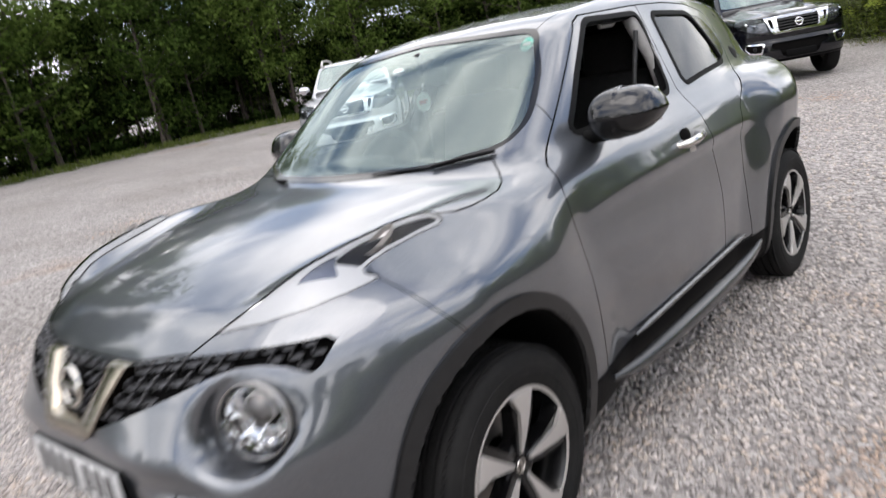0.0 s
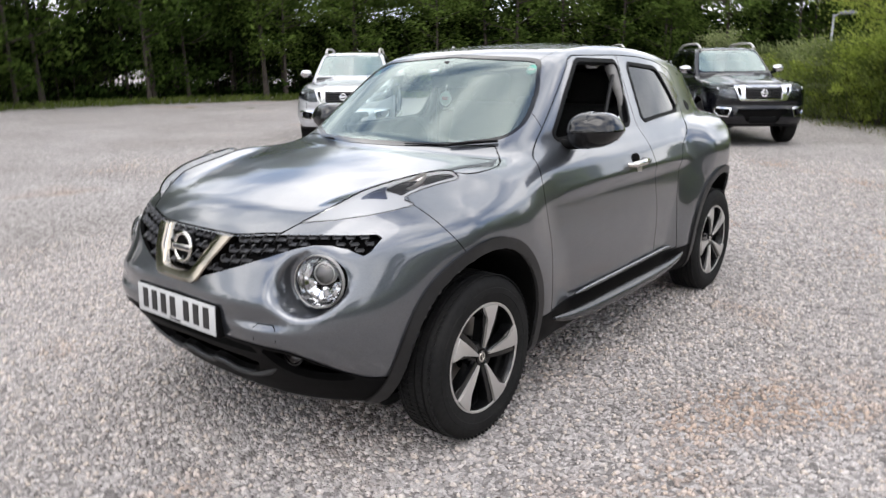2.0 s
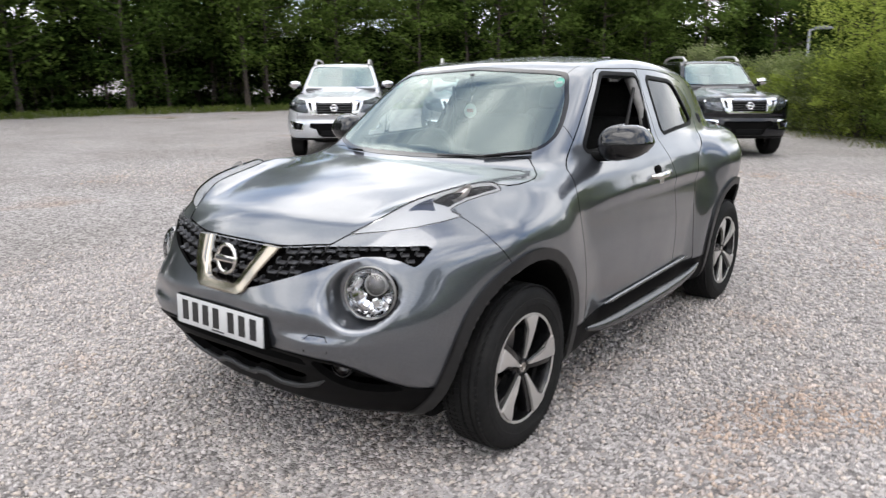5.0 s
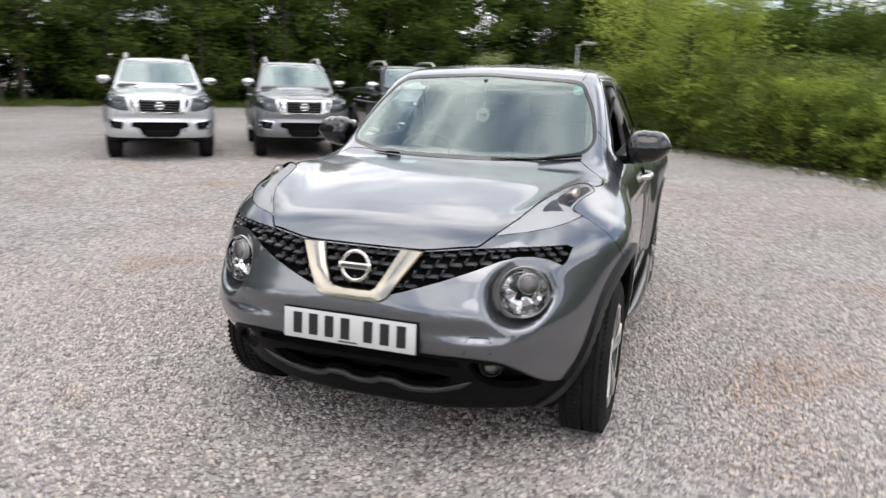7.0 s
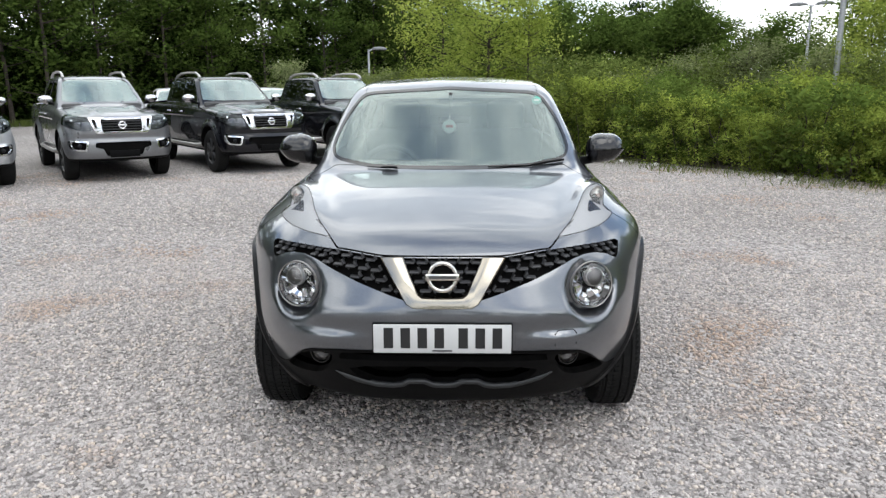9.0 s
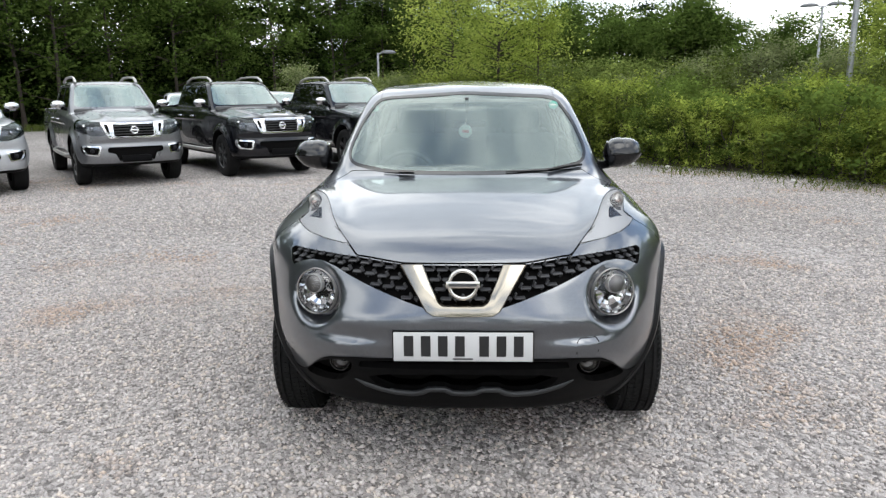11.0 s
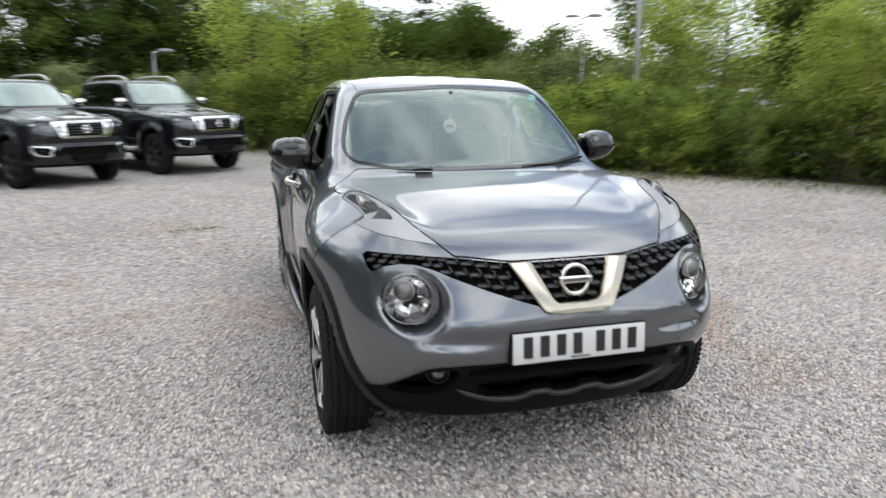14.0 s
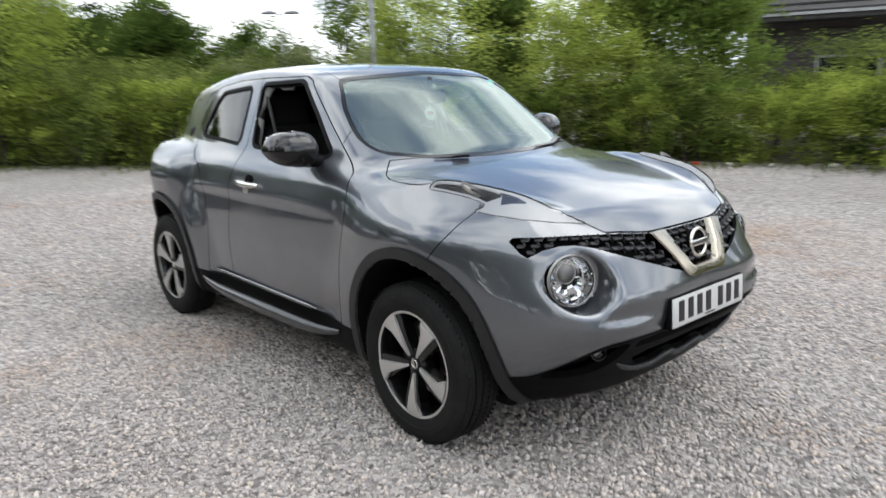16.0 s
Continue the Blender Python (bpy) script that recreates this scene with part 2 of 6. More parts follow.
def car_field(x, y, z):
    ax = np.abs(x)
    front = NOSE(z) + 0.42 * (ax / 0.834) ** (3 + 1.6 * bell(z - 0.56, 0.15)) - y
    # shallow pockets beside the plate and over the fog lamps
    front = front + (0.009 * bell(z - 0.612, 0.030) - 0.012 * (1 - step(z, 0.572, 0.600)) * step(z, 0.46, 0.53)) * bell(ax - 0.45, 0.13) - 0.016 * bell(z - 0.665, 0.05) * bell(ax - 0.3, 0.35)
    wide = PLAN(y) + SECTION(z)
    for hub, high in ((-HUB_Y, 0.0), (HUB_Y, 1.0)):
        r = np.hypot(y - hub, z - HUB_Z)
        wide = wide + 0.038 * (1 - step(r, 0.44, 0.74)) * step(z, 0.1, 0.3)
        wide = wide + (0.034 * (1 - high) * step(y, -1.95, -1.35) * (1 - step(y, -1.0, -0.68)) + 0.084 * high * step(y, 0.80, 1.08) * (1 - step(y, 1.45, 2.05))) * bell(z - 0.88 - 0.10 * high, 0.15)
    side = ax - wide
    crown = 0.10 * ax ** 2 * (1 - step(y, -1.2, -0.6)) + 0.06 * ax ** 2 * step(y, -1.2, -0.6)
    line = 0.525 + 0.30 * (y + 1.80)
    ridge = 0.040 * bell(ax - line - 0.01, 0.085) * step(y, -1.9, -1.6) * (1 - step(y, -1.2, -0.85))
    wing = 0.05 * bell(ax - 0.80, 0.10) * bell(y + 1.22, 0.35)
    top = z - (TOP(y) - crown + ridge - wing * 0.4)
    rear = y - (2.0 - 0.45 * (ax / 0.83) ** 3 - 0.5 * np.clip(z - 0.95, 0, 1) ** 2 * 2 - 0.6 * np.clip(0.5 - z, 0, 1) ** 2)
    low = 0.215 - z
    body = smax(front, side, 0.16)
    body = smax(body, top, 0.11)
    body = smax(body, rear, 0.14)
    body = smax(body, low, 0.06)
    # cabin
    wall = ax - (0.752 - 0.455 * (z - 1.11) - 0.10 * np.clip((y - 0.3) / 1.2, 0, 2) ** 2 - 0.035 * np.clip((y - 0.5) / 1.0, 0, 1.5) ** 3 - 0.05 * np.clip((-0.2 - y) / 0.5, 0, 2) ** 2)
    screen = ((-1.0 + 1.46 * (z - 1.09) + 0.40 * ax ** 2) - y) * 0.57
    roof = z - (ROOF(y) + 0.008 - 0.10 * ax ** 2)
    back = (y - (1.85 - 0.75 * (z - 1.1) - 0.25 * ax ** 2)) * 0.8
    cabin = smax(wall, screen, 0.07)
    cabin = smax(cabin, roof, 0.065)
    cabin = smax(cabin, back, 0.08)
    cabin = smax(cabin, 0.9 - z, 0.05)
    body = smin(body, cabin, 0.045)
    # the bowls of the round lamps, with a raised brow
    r = np.hypot(ax - 0.585, z - 0.735)
    bowl = np.maximum(r - 0.108 + 0.14 * np.clip(y + 1.90, 0, 1), y + 1.850 - 0.40 * (ax - 0.585))
    body = smax(body, -bowl, 0.030)
    # wheel wells
    for hub in (-HUB_Y, HUB_Y):
        well = np.maximum(arch(y, z, hub) - 0.358, 0.52 - ax)
        body = np.maximum(body, -well)
    return body


# ---- mesh tools ----
def polygonise(f, lo, hi, h):
    """A quad skin on f = 0, drawn onto it, with its true normals."""
    axes = [np.arange(a, b + h, h) for a, b in zip(lo, hi)]
    nx, ny, nz = (len(a) for a in axes)
    val = np.empty((nx, ny, nz), np.float32)
    gy, gz = np.meshgrid(axes[1], axes[2], indexing="ij")
    for i, xv in enumerate(axes[0]):
        val[i] = f(np.full_like(gy, xv), gy, gz)
    ins = val < 0
    corners = [(i, j, k) for i in (0, 1) for j in (0, 1) for k in (0, 1)]
    cut = lambda a, c: a[c[0]:nx - 1 + c[0], c[1]:ny - 1 + c[1], c[2]:nz - 1 + c[2]]  # noqa: E731
    count = sum(cut(ins, c).astype(np.int8) for c in corners)
    cells = np.argwhere((count > 0) & (count < 8))
    index = np.full((nx - 1, ny - 1, nz - 1), -1, np.int32)
    index[tuple(cells.T)] = np.arange(len(cells))
    cv = np.stack([val[tuple((cells + c).T)] for c in corners], 1)
    total, number = np.zeros((len(cells), 3)), np.zeros(len(cells))
    for a in range(8):
        for b in range(a + 1, 8):
            ca, cb = np.array(corners[a]), np.array(corners[b])
            if np.abs(ca - cb).sum() != 1:
                continue
            va, vb = cv[:, a], cv[:, b]
            mix = (va < 0) != (vb < 0)
            t = np.where(mix, va / np.where(mix, va - vb, 1), 0)
            total += np.where(mix[:, None], ca + t[:, None] * (cb - ca), 0)
            number += mix
    p = (cells + total / number[:, None]) * h + np.array(lo)
    quads = []
    for ax in range(3):
        u, v = (ax + 1) % 3, (ax + 2) % 3
        s = [slice(None)] * 3
        e = [slice(None)] * 3
        s[ax], e[ax] = slice(0, -1), slice(1, None)
        change = ins[tuple(s)] != ins[tuple(e)]
        at = np.argwhere(change)
        ok = (at[:, u] > 0) & (at[:, v] > 0) & (at[:, u] < val.shape[u] - 1) & (at[:, v] < val.shape[v] - 1)
        at = at[ok]
        first = ins[tuple(at.T)]
        ids = []
        for du, dv in ((-1, -1), (0, -1), (0, 0), (-1, 0)):
            q = at.copy()
            q[:, u] += du
            q[:, v] += dv
            ids.append(index[tuple(q.T)])
        ids = np.stack(ids, 1)
        ids[~first] = ids[~first][:, ::-1]
        quads.append(ids)
    quads = np.concatenate(quads)
    for _ in range(4):
        g = slope(f, p, h * 0.15)
        d = f(*p.T) / np.maximum((g * g).sum(1), 0.2)
        p = p - np.clip(d, -h, h)[:, None] * g
    n = slope(f, p, 0.004)
    n /= np.linalg.norm(n, axis=1, keepdims=True) + 1e-9
    return p, n, quads


def slope(f, p, e):
    x, y, z = p.T
    return np.stack([f(x + e, y, z) - f(x - e, y, z), f(x, y + e, z) - f(x, y - e, z), f(x, y, z + e) - f(x, y, z - e)], 1) / (2 * e)


def tidy(mesh):
    p, n, q = mesh
    used, back = np.unique(q.ravel(), return_inverse=True)
    return p[used], n[used], back.reshape(-1, 4)


def keep(mesh, g):
    """The part of a mesh where the vertex values g are below zero, cut cleanly along g = 0."""
    p, n, q = mesh
    neg = g[q] < 0
    whole, some = neg.all(1), neg.any(1)
    out, new_p, new_n, made = [q[whole]], [], [], {}
    extra = []

    def between(a, b):
        key = (a, b) if a < b else (b, a)
        if key not in made:
            t = g[key[0]] / (g[key[0]] - g[key[1]])
            made[key] = len(p) + len(new_p)
            new_p.append(p[key[0]] * (1 - t) + p[key[1]] * t)
            m = n[key[0]] * (1 - t) + n[key[1]] * t
            new_n.append(m / (np.linalg.norm(m) + 1e-9))
        return made[key]

    for face in q[some & ~whole].tolist():
        loop = face if face[2] != face[3] else face[:3]
        poly = []
        for a, b in zip(loop, loop[1:] + loop[:1]):
            if g[a] < 0:
                poly.append(a)
            if (g[a] < 0) != (g[b] < 0):
                poly.append(between(a, b))
        while len(poly) > 4:
            extra.append([poly[0], poly[1], poly[2], poly[3]])
            poly = [poly[0]] + poly[3:]
        if len(poly) == 4:
            extra.append(poly)
        elif len(poly) == 3:
            extra.append([*poly, poly[2]])
    if extra:
        out.append(np.array(extra))
    if new_p:
        p, n = np.concatenate([p, new_p]), np.concatenate([n, new_n])
    return tidy((p, n, np.concatenate(out)))


def split(mesh, field, gap=0.002):
    """Inside and outside of a field of places, with a gap left between them."""
    g = field(*mesh[0].T)
    return keep(mesh, g + gap), keep(mesh, gap - g)


def outline(poly):
    """Signed distance to a closed outline of two coordinates; below zero inside."""
    pts = np.array(poly, float)

    def f(u, v):
        d = np.full(len(u), 1e9)
        odd = np.zeros(len(u), bool)
        for (ax, ay), (bx, by) in zip(pts, np.roll(pts, -1, 0)):
            ex, ey = bx - ax, by - ay
            t = np.clip(((u - ax) * ex + (v - ay) * ey) / (ex * ex + ey * ey + 1e-12), 0, 1)
            d = np.minimum(d, np.hypot(u - ax - t * ex, v - ay - t * ey))
            hit = ((ay > v) != (by > v)) & (u < ex * (v - ay) / (ey if ey else 1e-12) + ax)
            odd ^= hit
        return np.where(odd, -d, d)
    return f


def rounded(poly, times=2, most=0.022):
    """An outline with its corners cut round."""
    pts = np.array(poly, float)
    for n in range(times):
        nxt = np.roll(pts, -1, 0)
        size = np.linalg.norm(nxt - pts, axis=1, keepdims=True)
        f = np.minimum(0.3, most / (1 + 2 * n) / size)
        pts = np.stack([pts + (nxt - pts) * f, nxt - (nxt - pts) * f], 1).reshape(-1, 2)
    return pts


def rim_edges(q):
    e = np.concatenate([q[:, [0, 1]], q[:, [1, 2]], q[:, [2, 3]], q[:, [3, 0]]])
    e = e[e[:, 0] != e[:, 1]]
    key = np.sort(e, 1)
    _, inv, cnt = np.unique(key, axis=0, return_inverse=True, return_counts=True)
    return e[cnt[inv.ravel()] == 1]


def thick(mesh, depth, out=0.0):
    """Give a skin a turned-in edge, and lift it along its normals by out."""
    p, n, q = mesh
    p = p + n * out
    e = rim_edges(q)
    ids, back = np.unique(e.ravel(), return_inverse=True)
    back = back.reshape(-1, 2) + len(p)
    skirt = np.stack([e[:, 1], e[:, 0], back[:, 0], back[:, 1]], 1)
    return np.concatenate([p, p[ids] - n[ids] * depth]), np.concatenate([n, n[ids]]), np.concatenate([q, skirt]), len(q)


def shell(name, mesh, material, parent=None, label=""):
    """Link a skin with its own normals as one smooth object."""
    p, n, q = mesh[:3]
    me = bpy.data.meshes.new(name)
    faces = [f if f[2] != f[3] else f[:3] for f in q.tolist()]
    me.from_pydata(p.tolist(), [], faces)
    me.polygons.foreach_set("use_smooth", np.ones(len(me.polygons), bool))
    if n is not None:
        me.normals_split_custom_set_from_vertices(n.tolist())
    me.materials.append(material)
    if len(mesh) > 3 and material.name.endswith("paint"):
        me.materials.append(LINER)
        me.polygons.foreach_set("material_index", (np.arange(len(q)) >= mesh[3]).astype(np.int32))
    ob = new(name, me)
    ob.parent = parent
    return tagged(ob, label)


def part(name, bm, material, parent=None, label="", smooth=35):
    """Link a bmesh as one object; edges flatter than smooth degrees are shaded round."""
    bmesh.ops.recalc_face_normals(bm, faces=bm.faces)
    me = bpy.data.meshes.new(name)
    for f in bm.faces:
        f.smooth = smooth > 0
    for e in bm.edges:
        if len(e.link_faces) == 2 and e.calc_face_angle(0) > radians(smooth):
            e.smooth = False
    bm.to_mesh(me)
    bm.free()
    me.materials.append(material)
    ob = new(name, me)
    ob.parent = parent
    return tagged(ob, label)


def lathe(bm, profile, n=48, m=None, closed=False):
    """Turn (radius, height) points about z."""
    m = m or Matrix()
    rings = [[bm.verts.new(m @ Vector((r * math.cos(a), r * math.sin(a), h))) for a in np.linspace(0, 2 * math.pi, n, endpoint=False)] for r, h in profile]
    pairs = list(zip(rings, rings[1:] + rings[:1] if closed else rings[1:]))
    for ra, rb in pairs:
        for i in range(n):
            bm.faces.new((ra[i], ra[(i + 1) % n], rb[(i + 1) % n], rb[i]))
    return rings


def prism(bm, pts, depth, m=None, bevel=0.0):
    """A flat outline in x, y drawn out along z by depth."""
    m = m or Matrix()
    low = [bm.verts.new(m @ Vector((x, y, 0))) for x, y in pts]
    top = [bm.verts.new(m @ Vector((x, y, depth))) for x, y in pts]
    k = len(pts)
    made = [bm.faces.new(low[::-1]), bm.faces.new(top)]
    for i in range(k):
        made.append(bm.faces.new((low[i], low[(i + 1) % k], top[(i + 1) % k], top[i])))
    if bevel:
        edges = list({e for e in made[1].edges})
        bmesh.ops.bevel(bm, geom=edges, offset=bevel, segments=2, affect="EDGES", profile=0.5)
    return made


def box(bm, size, m=None, bevel=0.0, segments=2):
    m = m or Matrix()
    got = bmesh.ops.create_cube(bm, size=1, matrix=m @ Matrix.Diagonal((*size, 1)))
    if bevel:
        edges = list({e for v in got["verts"] for e in v.link_edges})
        bmesh.ops.bevel(bm, geom=edges, offset=bevel, segments=segments, affect="EDGES", profile=0.5)
    return bm


def tube(bm, pts, radii, n=8, cap=True):
    """A round bar through places."""
    pts = [Vector(p) for p in pts]
    radii = radii if hasattr(radii, "__len__") else [radii] * len(pts)
    rings = []
    up = Vector((0.13, 0.27, 1))
    for i, p in enumerate(pts):
        d = (pts[min(i + 1, len(pts) - 1)] - pts[max(i - 1, 0)]).normalized()
        s = d.cross(up if abs(d.dot(up.normalized())) < 0.95 else Vector((1, 0.2, 0))).normalized()
        t = d.cross(s)
        rings.append([bm.verts.new(p + radii[i] * (s * math.cos(a) + t * math.sin(a))) for a in np.linspace(0, 2 * math.pi, n, endpoint=False)])
    for ra, rb in zip(rings, rings[1:]):
        for i in range(n):
            bm.faces.new((ra[i], ra[(i + 1) % n], rb[(i + 1) % n], rb[i]))
    if cap:
        bm.faces.new(rings[0][::-1])
        bm.faces.new(rings[-1])
    return bm


def thing(name, label, category, group="", m=None):
    ob = tagged(new(name), label, category, group)
    if m:
        ob.matrix_world = m
    return ob


# ---- the grey car ----
car = thing("hatchback_suv", "dark grey metallic crossover car with open front windows on gravel", "car")
skin = polygonise(car_field, (-0.96, -2.12, 0.14), (0.96, 2.06, 1.64), 0.0135)

wheel_r = lambda y, z: np.minimum(arch(y, z, -HUB_Y), arch(y, z, HUB_Y))  # noqa: E731
WINDSCREEN = rounded([(-0.60, 1.135), (-0.41, 1.108), (-0.18, 1.106), (0.18, 1.106), (0.41, 1.108), (0.60, 1.135), (0.640, 1.175), (0.635, 1.235),
                      (0.595, 1.345), (0.515, 1.468), (0.46, 1.483), (0.0, 1.508), (-0.46, 1.483), (-0.515, 1.468), (-0.595, 1.345), (-0.635, 1.235), (-0.640, 1.175)], 2)
FRONT_WINDOW = rounded([(-0.545, 1.128), (-0.15, 1.138), (0.20, 1.152), (0.25, 1.30), (0.295, 1.458), (-0.125, 1.466), (-0.34, 1.305)], 2)
REAR_WINDOW = rounded([(0.378, 1.158), (0.62, 1.174), (0.925, 1.186), (0.945, 1.205), (0.905, 1.30), (0.845, 1.395), (0.80, 1.420), (0.43, 1.446)], 1, 0.02)
REAR_QUARTER = [(0.965, 1.195), (1.035, 1.215), (1.075, 1.255), (1.055, 1.325), (0.985, 1.385), (0.87, 1.412), (0.925, 1.31)]
FRONT_DOOR = [(-0.76, 0.390), (-0.775, 0.55), (-0.775, 0.72), (-0.805, 0.90), (-0.80, 0.98), (-0.76, 1.06), (-0.67, 1.12), (-0.43, 1.305), (-0.20, 1.475), (-0.13, 1.497), (0.33, 1.500),
              (0.30, 1.30), (0.275, 1.15), (0.31, 1.05), (0.335, 0.95), (0.375, 0.68), (0.395, 0.390)]
REAR_DOOR = [(0.395, 0.390), (0.375, 0.68), (0.335, 0.95), (0.31, 1.05), (0.275, 1.15), (0.30, 1.30), (0.33, 1.500), (0.60, 1.492), (0.85, 1.468), (1.05, 1.42), (1.10, 1.36),
             (1.09, 1.25), (1.03, 1.15), (0.90, 1.075), (0.76, 0.985), (0.685, 0.86), (0.655, 0.70), (0.66, 0.55), (0.69, 0.390)]
GRILLE = [(0.0, 0.862), (0.155, 0.862), (0.247, 0.865), (0.413, 0.882), (0.558, 0.889), (0.705, 0.888), (0.722, 0.876), (0.712, 0.835), (0.700, 0.822), (0.655, 0.846), (0.605, 0.858),
          (0.555, 0.858), (0.50, 0.845), (0.43, 0.817), (0.324, 0.778), (0.197, 0.735), (0.10, 0.705), (0.0, 0.705)]
BADGE_V = [(0.252, 0.868), (0.200, 0.790), (0.135, 0.702), (0.112, 0.690), (0.0, 0.688), (-0.112, 0.690), (-0.135, 0.702), (-0.200, 0.790), (-0.252, 0.868),
           (-0.158, 0.870), (-0.115, 0.795), (-0.078, 0.733), (0.0, 0.730), (0.078, 0.733), (0.115, 0.795), (0.158, 0.870)]
BOOMERANG = rounded([(0.452, -1.822), (0.560, -1.763), (0.638, -1.688), (0.690, -1.606), (0.730, -1.506), (0.684, -1.536), (0.690, -1.480), (0.702, -1.415), (0.720, -1.327), (0.735, -1.255), (0.690, -1.248),
                     (0.648, -1.305), (0.615, -1.40), (0.583, -1.52), (0.553, -1.635), (0.514, -1.725)], 1, 0.012)
HOOD = [(0.0, -2.3), (0.40, -2.3), (0.413, -1.882), (0.458, -1.815), (0.526, -1.72), (0.566, -1.63), (0.595, -1.52), (0.627, -1.40), (0.665, -1.30), (0.700, -1.25), (0.730, -1.205), (0.742, -1.15), (0.742, -1.08), (0.728, -1.0), (0.70, -0.94),
        (0.655, -0.885), (0.60, -0.835), (0.45, -0.895), (0.2, -0.955), (0.0, -0.972)]
FENDER_SEAM = [(-1.52, 0.975), (-1.475, 0.885), (-1.415, 0.80), (-1.40, 0.70), (-0.6, 0.2), (-0.6, 1.4), (-1.0, 1.4), (-1.50, 1.02)]
WASHER_TAG = (-0.008, -0.425, 1.287)
PAINT_FOOT = curve((0, 0.520), (0.30, 0.519), (0.46, 0.517), (0.55, 0.494), (0.60, 0.450), (0.64, 0.405), (0.68, 0.370), (0.73, 0.361), (0.80, 0.36), (1.0, 0.36))


def front_of(poly):
    f = outline(poly)
    return lambda x, y, z: np.maximum(f(np.abs(x), z), y + 1.45)


def side_of(poly, inner=0.42):
    f = outline(poly)
    return lambda x, y, z: np.maximum(f(y, z), inner - np.abs(x))


def top_of(poly, low=0.8):
    f = outline(poly)
    return lambda x, y, z: np.maximum(f(np.abs(x), y), low - z)


screen_f = outline(WINDSCREEN)
f_screen = lambda x, y, z: np.maximum(screen_f(x, z), y + 0.12)  # noqa: E731
back_f = outline(rounded([(-0.52, 1.16), (0.52, 1.16), (0.42, 1.40), (-0.42, 1.40)]))
f_back = lambda x, y, z: np.maximum(back_f(x, z), 1.2 - y)  # noqa: E731
f_hood = lambda x, y, z: np.maximum(outline(HOOD)(np.abs(x), y), 0.868 + 0.018 * step(np.abs(x), 0.2, 0.42) - z)  # noqa: E731
f_well = lambda x, y, z: np.maximum(wheel_r(y, z) - 0.366, 0.505 - np.abs(x))  # noqa: E731
f_clad = lambda x, y, z: np.maximum(wheel_r(y, z) - 0.408, 0.60 - np.abs(x))  # noqa: E731


def foot(x, y, z):
    ahead = step(-y, 1.25, 1.4)
    return z - (PAINT_FOOT(np.abs(x)) * ahead + (0.385 + 0.05 * step(y, 1.4, 1.7)) * (1 - ahead))


rest = skin
trim = rest
for f in (f_screen, side_of(FRONT_WINDOW), side_of(REAR_WINDOW), f_back):
    trim = split(trim, f, 0.0)[1]
trim = split(trim, f_well, 0.0)[1]
lined, under = split(trim, lambda x, y, z: np.maximum(-0.98 - y, 0.80 - z), 0.0)
ceiling_skin, lined = split(lined, lambda x, y, z: np.maximum(1.455 - z, np.abs(x) - 0.56), 0.0)
shell("headlining", (ceiling_skin[0] - ceiling_skin[1] * 0.036, ceiling_skin[1], ceiling_skin[2]), HEADLINING, car, "light grey cloth headlining")
shell("cabin_lining", (lined[0] - lined[1] * 0.032, lined[1], lined[2]), TRIM, car, "dark grey plastic cabin lining")
for f in (front_of([(-0.01, 0.52), (0.45, 0.52), (0.72, 0.37), (0.72, 0.33), (-0.01, 0.33)]), front_of(GRILLE)):
    under = split(under, f, 0.0)[1]
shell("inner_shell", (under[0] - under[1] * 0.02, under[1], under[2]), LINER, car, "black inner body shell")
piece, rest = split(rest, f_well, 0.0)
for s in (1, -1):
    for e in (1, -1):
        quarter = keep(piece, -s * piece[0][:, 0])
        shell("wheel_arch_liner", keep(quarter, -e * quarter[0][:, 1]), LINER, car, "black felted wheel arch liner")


def both_sides(name, mesh, material, label="", depth=0.014, out=0.0, parent=None):
    obs = []
    for s in (1, -1):
        half = keep(mesh, -s * mesh[0][:, 0])
        obs.append(shell(name, thick(half, depth, out), material, parent or car, label))
    return obs


piece, rest = split(rest, f_clad, 0.0)
for s in (-1, 1):
    both_sides("wheel_arch_cladding", keep(piece, -s * piece[0][:, 1]), ARCHCLAD, "satin black plastic arch edging", 0.03, 0.014)
piece, rest = split(rest, f_screen, 0.001)
windscreen = shell("windscreen", thick(piece, 0.005, -0.003), SCREEN, car, "clear laminated windscreen")
piece, rest = split(rest, f_back, 0.001)
shell("rear_screen", thick(piece, 0.004, -0.003), PRIVACY, car, "dark rear screen")
rest = split(rest, side_of(FRONT_WINDOW), 0.0)[1]
piece, rest = split(rest, side_of(REAR_WINDOW), 0.001)
both_sides("rear_door_glass", piece, PRIVACY, "dark privacy glass", 0.004, -0.006)
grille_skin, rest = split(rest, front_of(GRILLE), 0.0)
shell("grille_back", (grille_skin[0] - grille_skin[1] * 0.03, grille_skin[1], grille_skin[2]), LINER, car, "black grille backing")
boom, rest = split(rest, top_of(BOOMERANG), 0.0)
rest = split(rest, lambda x, y, z: np.maximum(outline(BOOMERANG)(np.abs(x), y) - 0.001, 0.8 - z), 0.0)[1]
hood, rest = split(rest, f_hood, 0.0028)
shell("bonnet", thick(hood, 0.016), PAINT, car)
low_body, rest = split(rest, foot, 0.0)
piece, rest = split(rest, side_of(REAR_QUARTER), 0.001)
both_sides("quarter_trim", piece, GLOSSBLACK, "black trim with the rear door pull")
piece, rest = split(rest, side_of(FRONT_DOOR), 0.0025)
front_doors = both_sides("front_door", piece, PAINT)
piece, rest = split(rest, side_of(REAR_DOOR), 0.0025)
both_sides("rear_door", piece, PAINT)
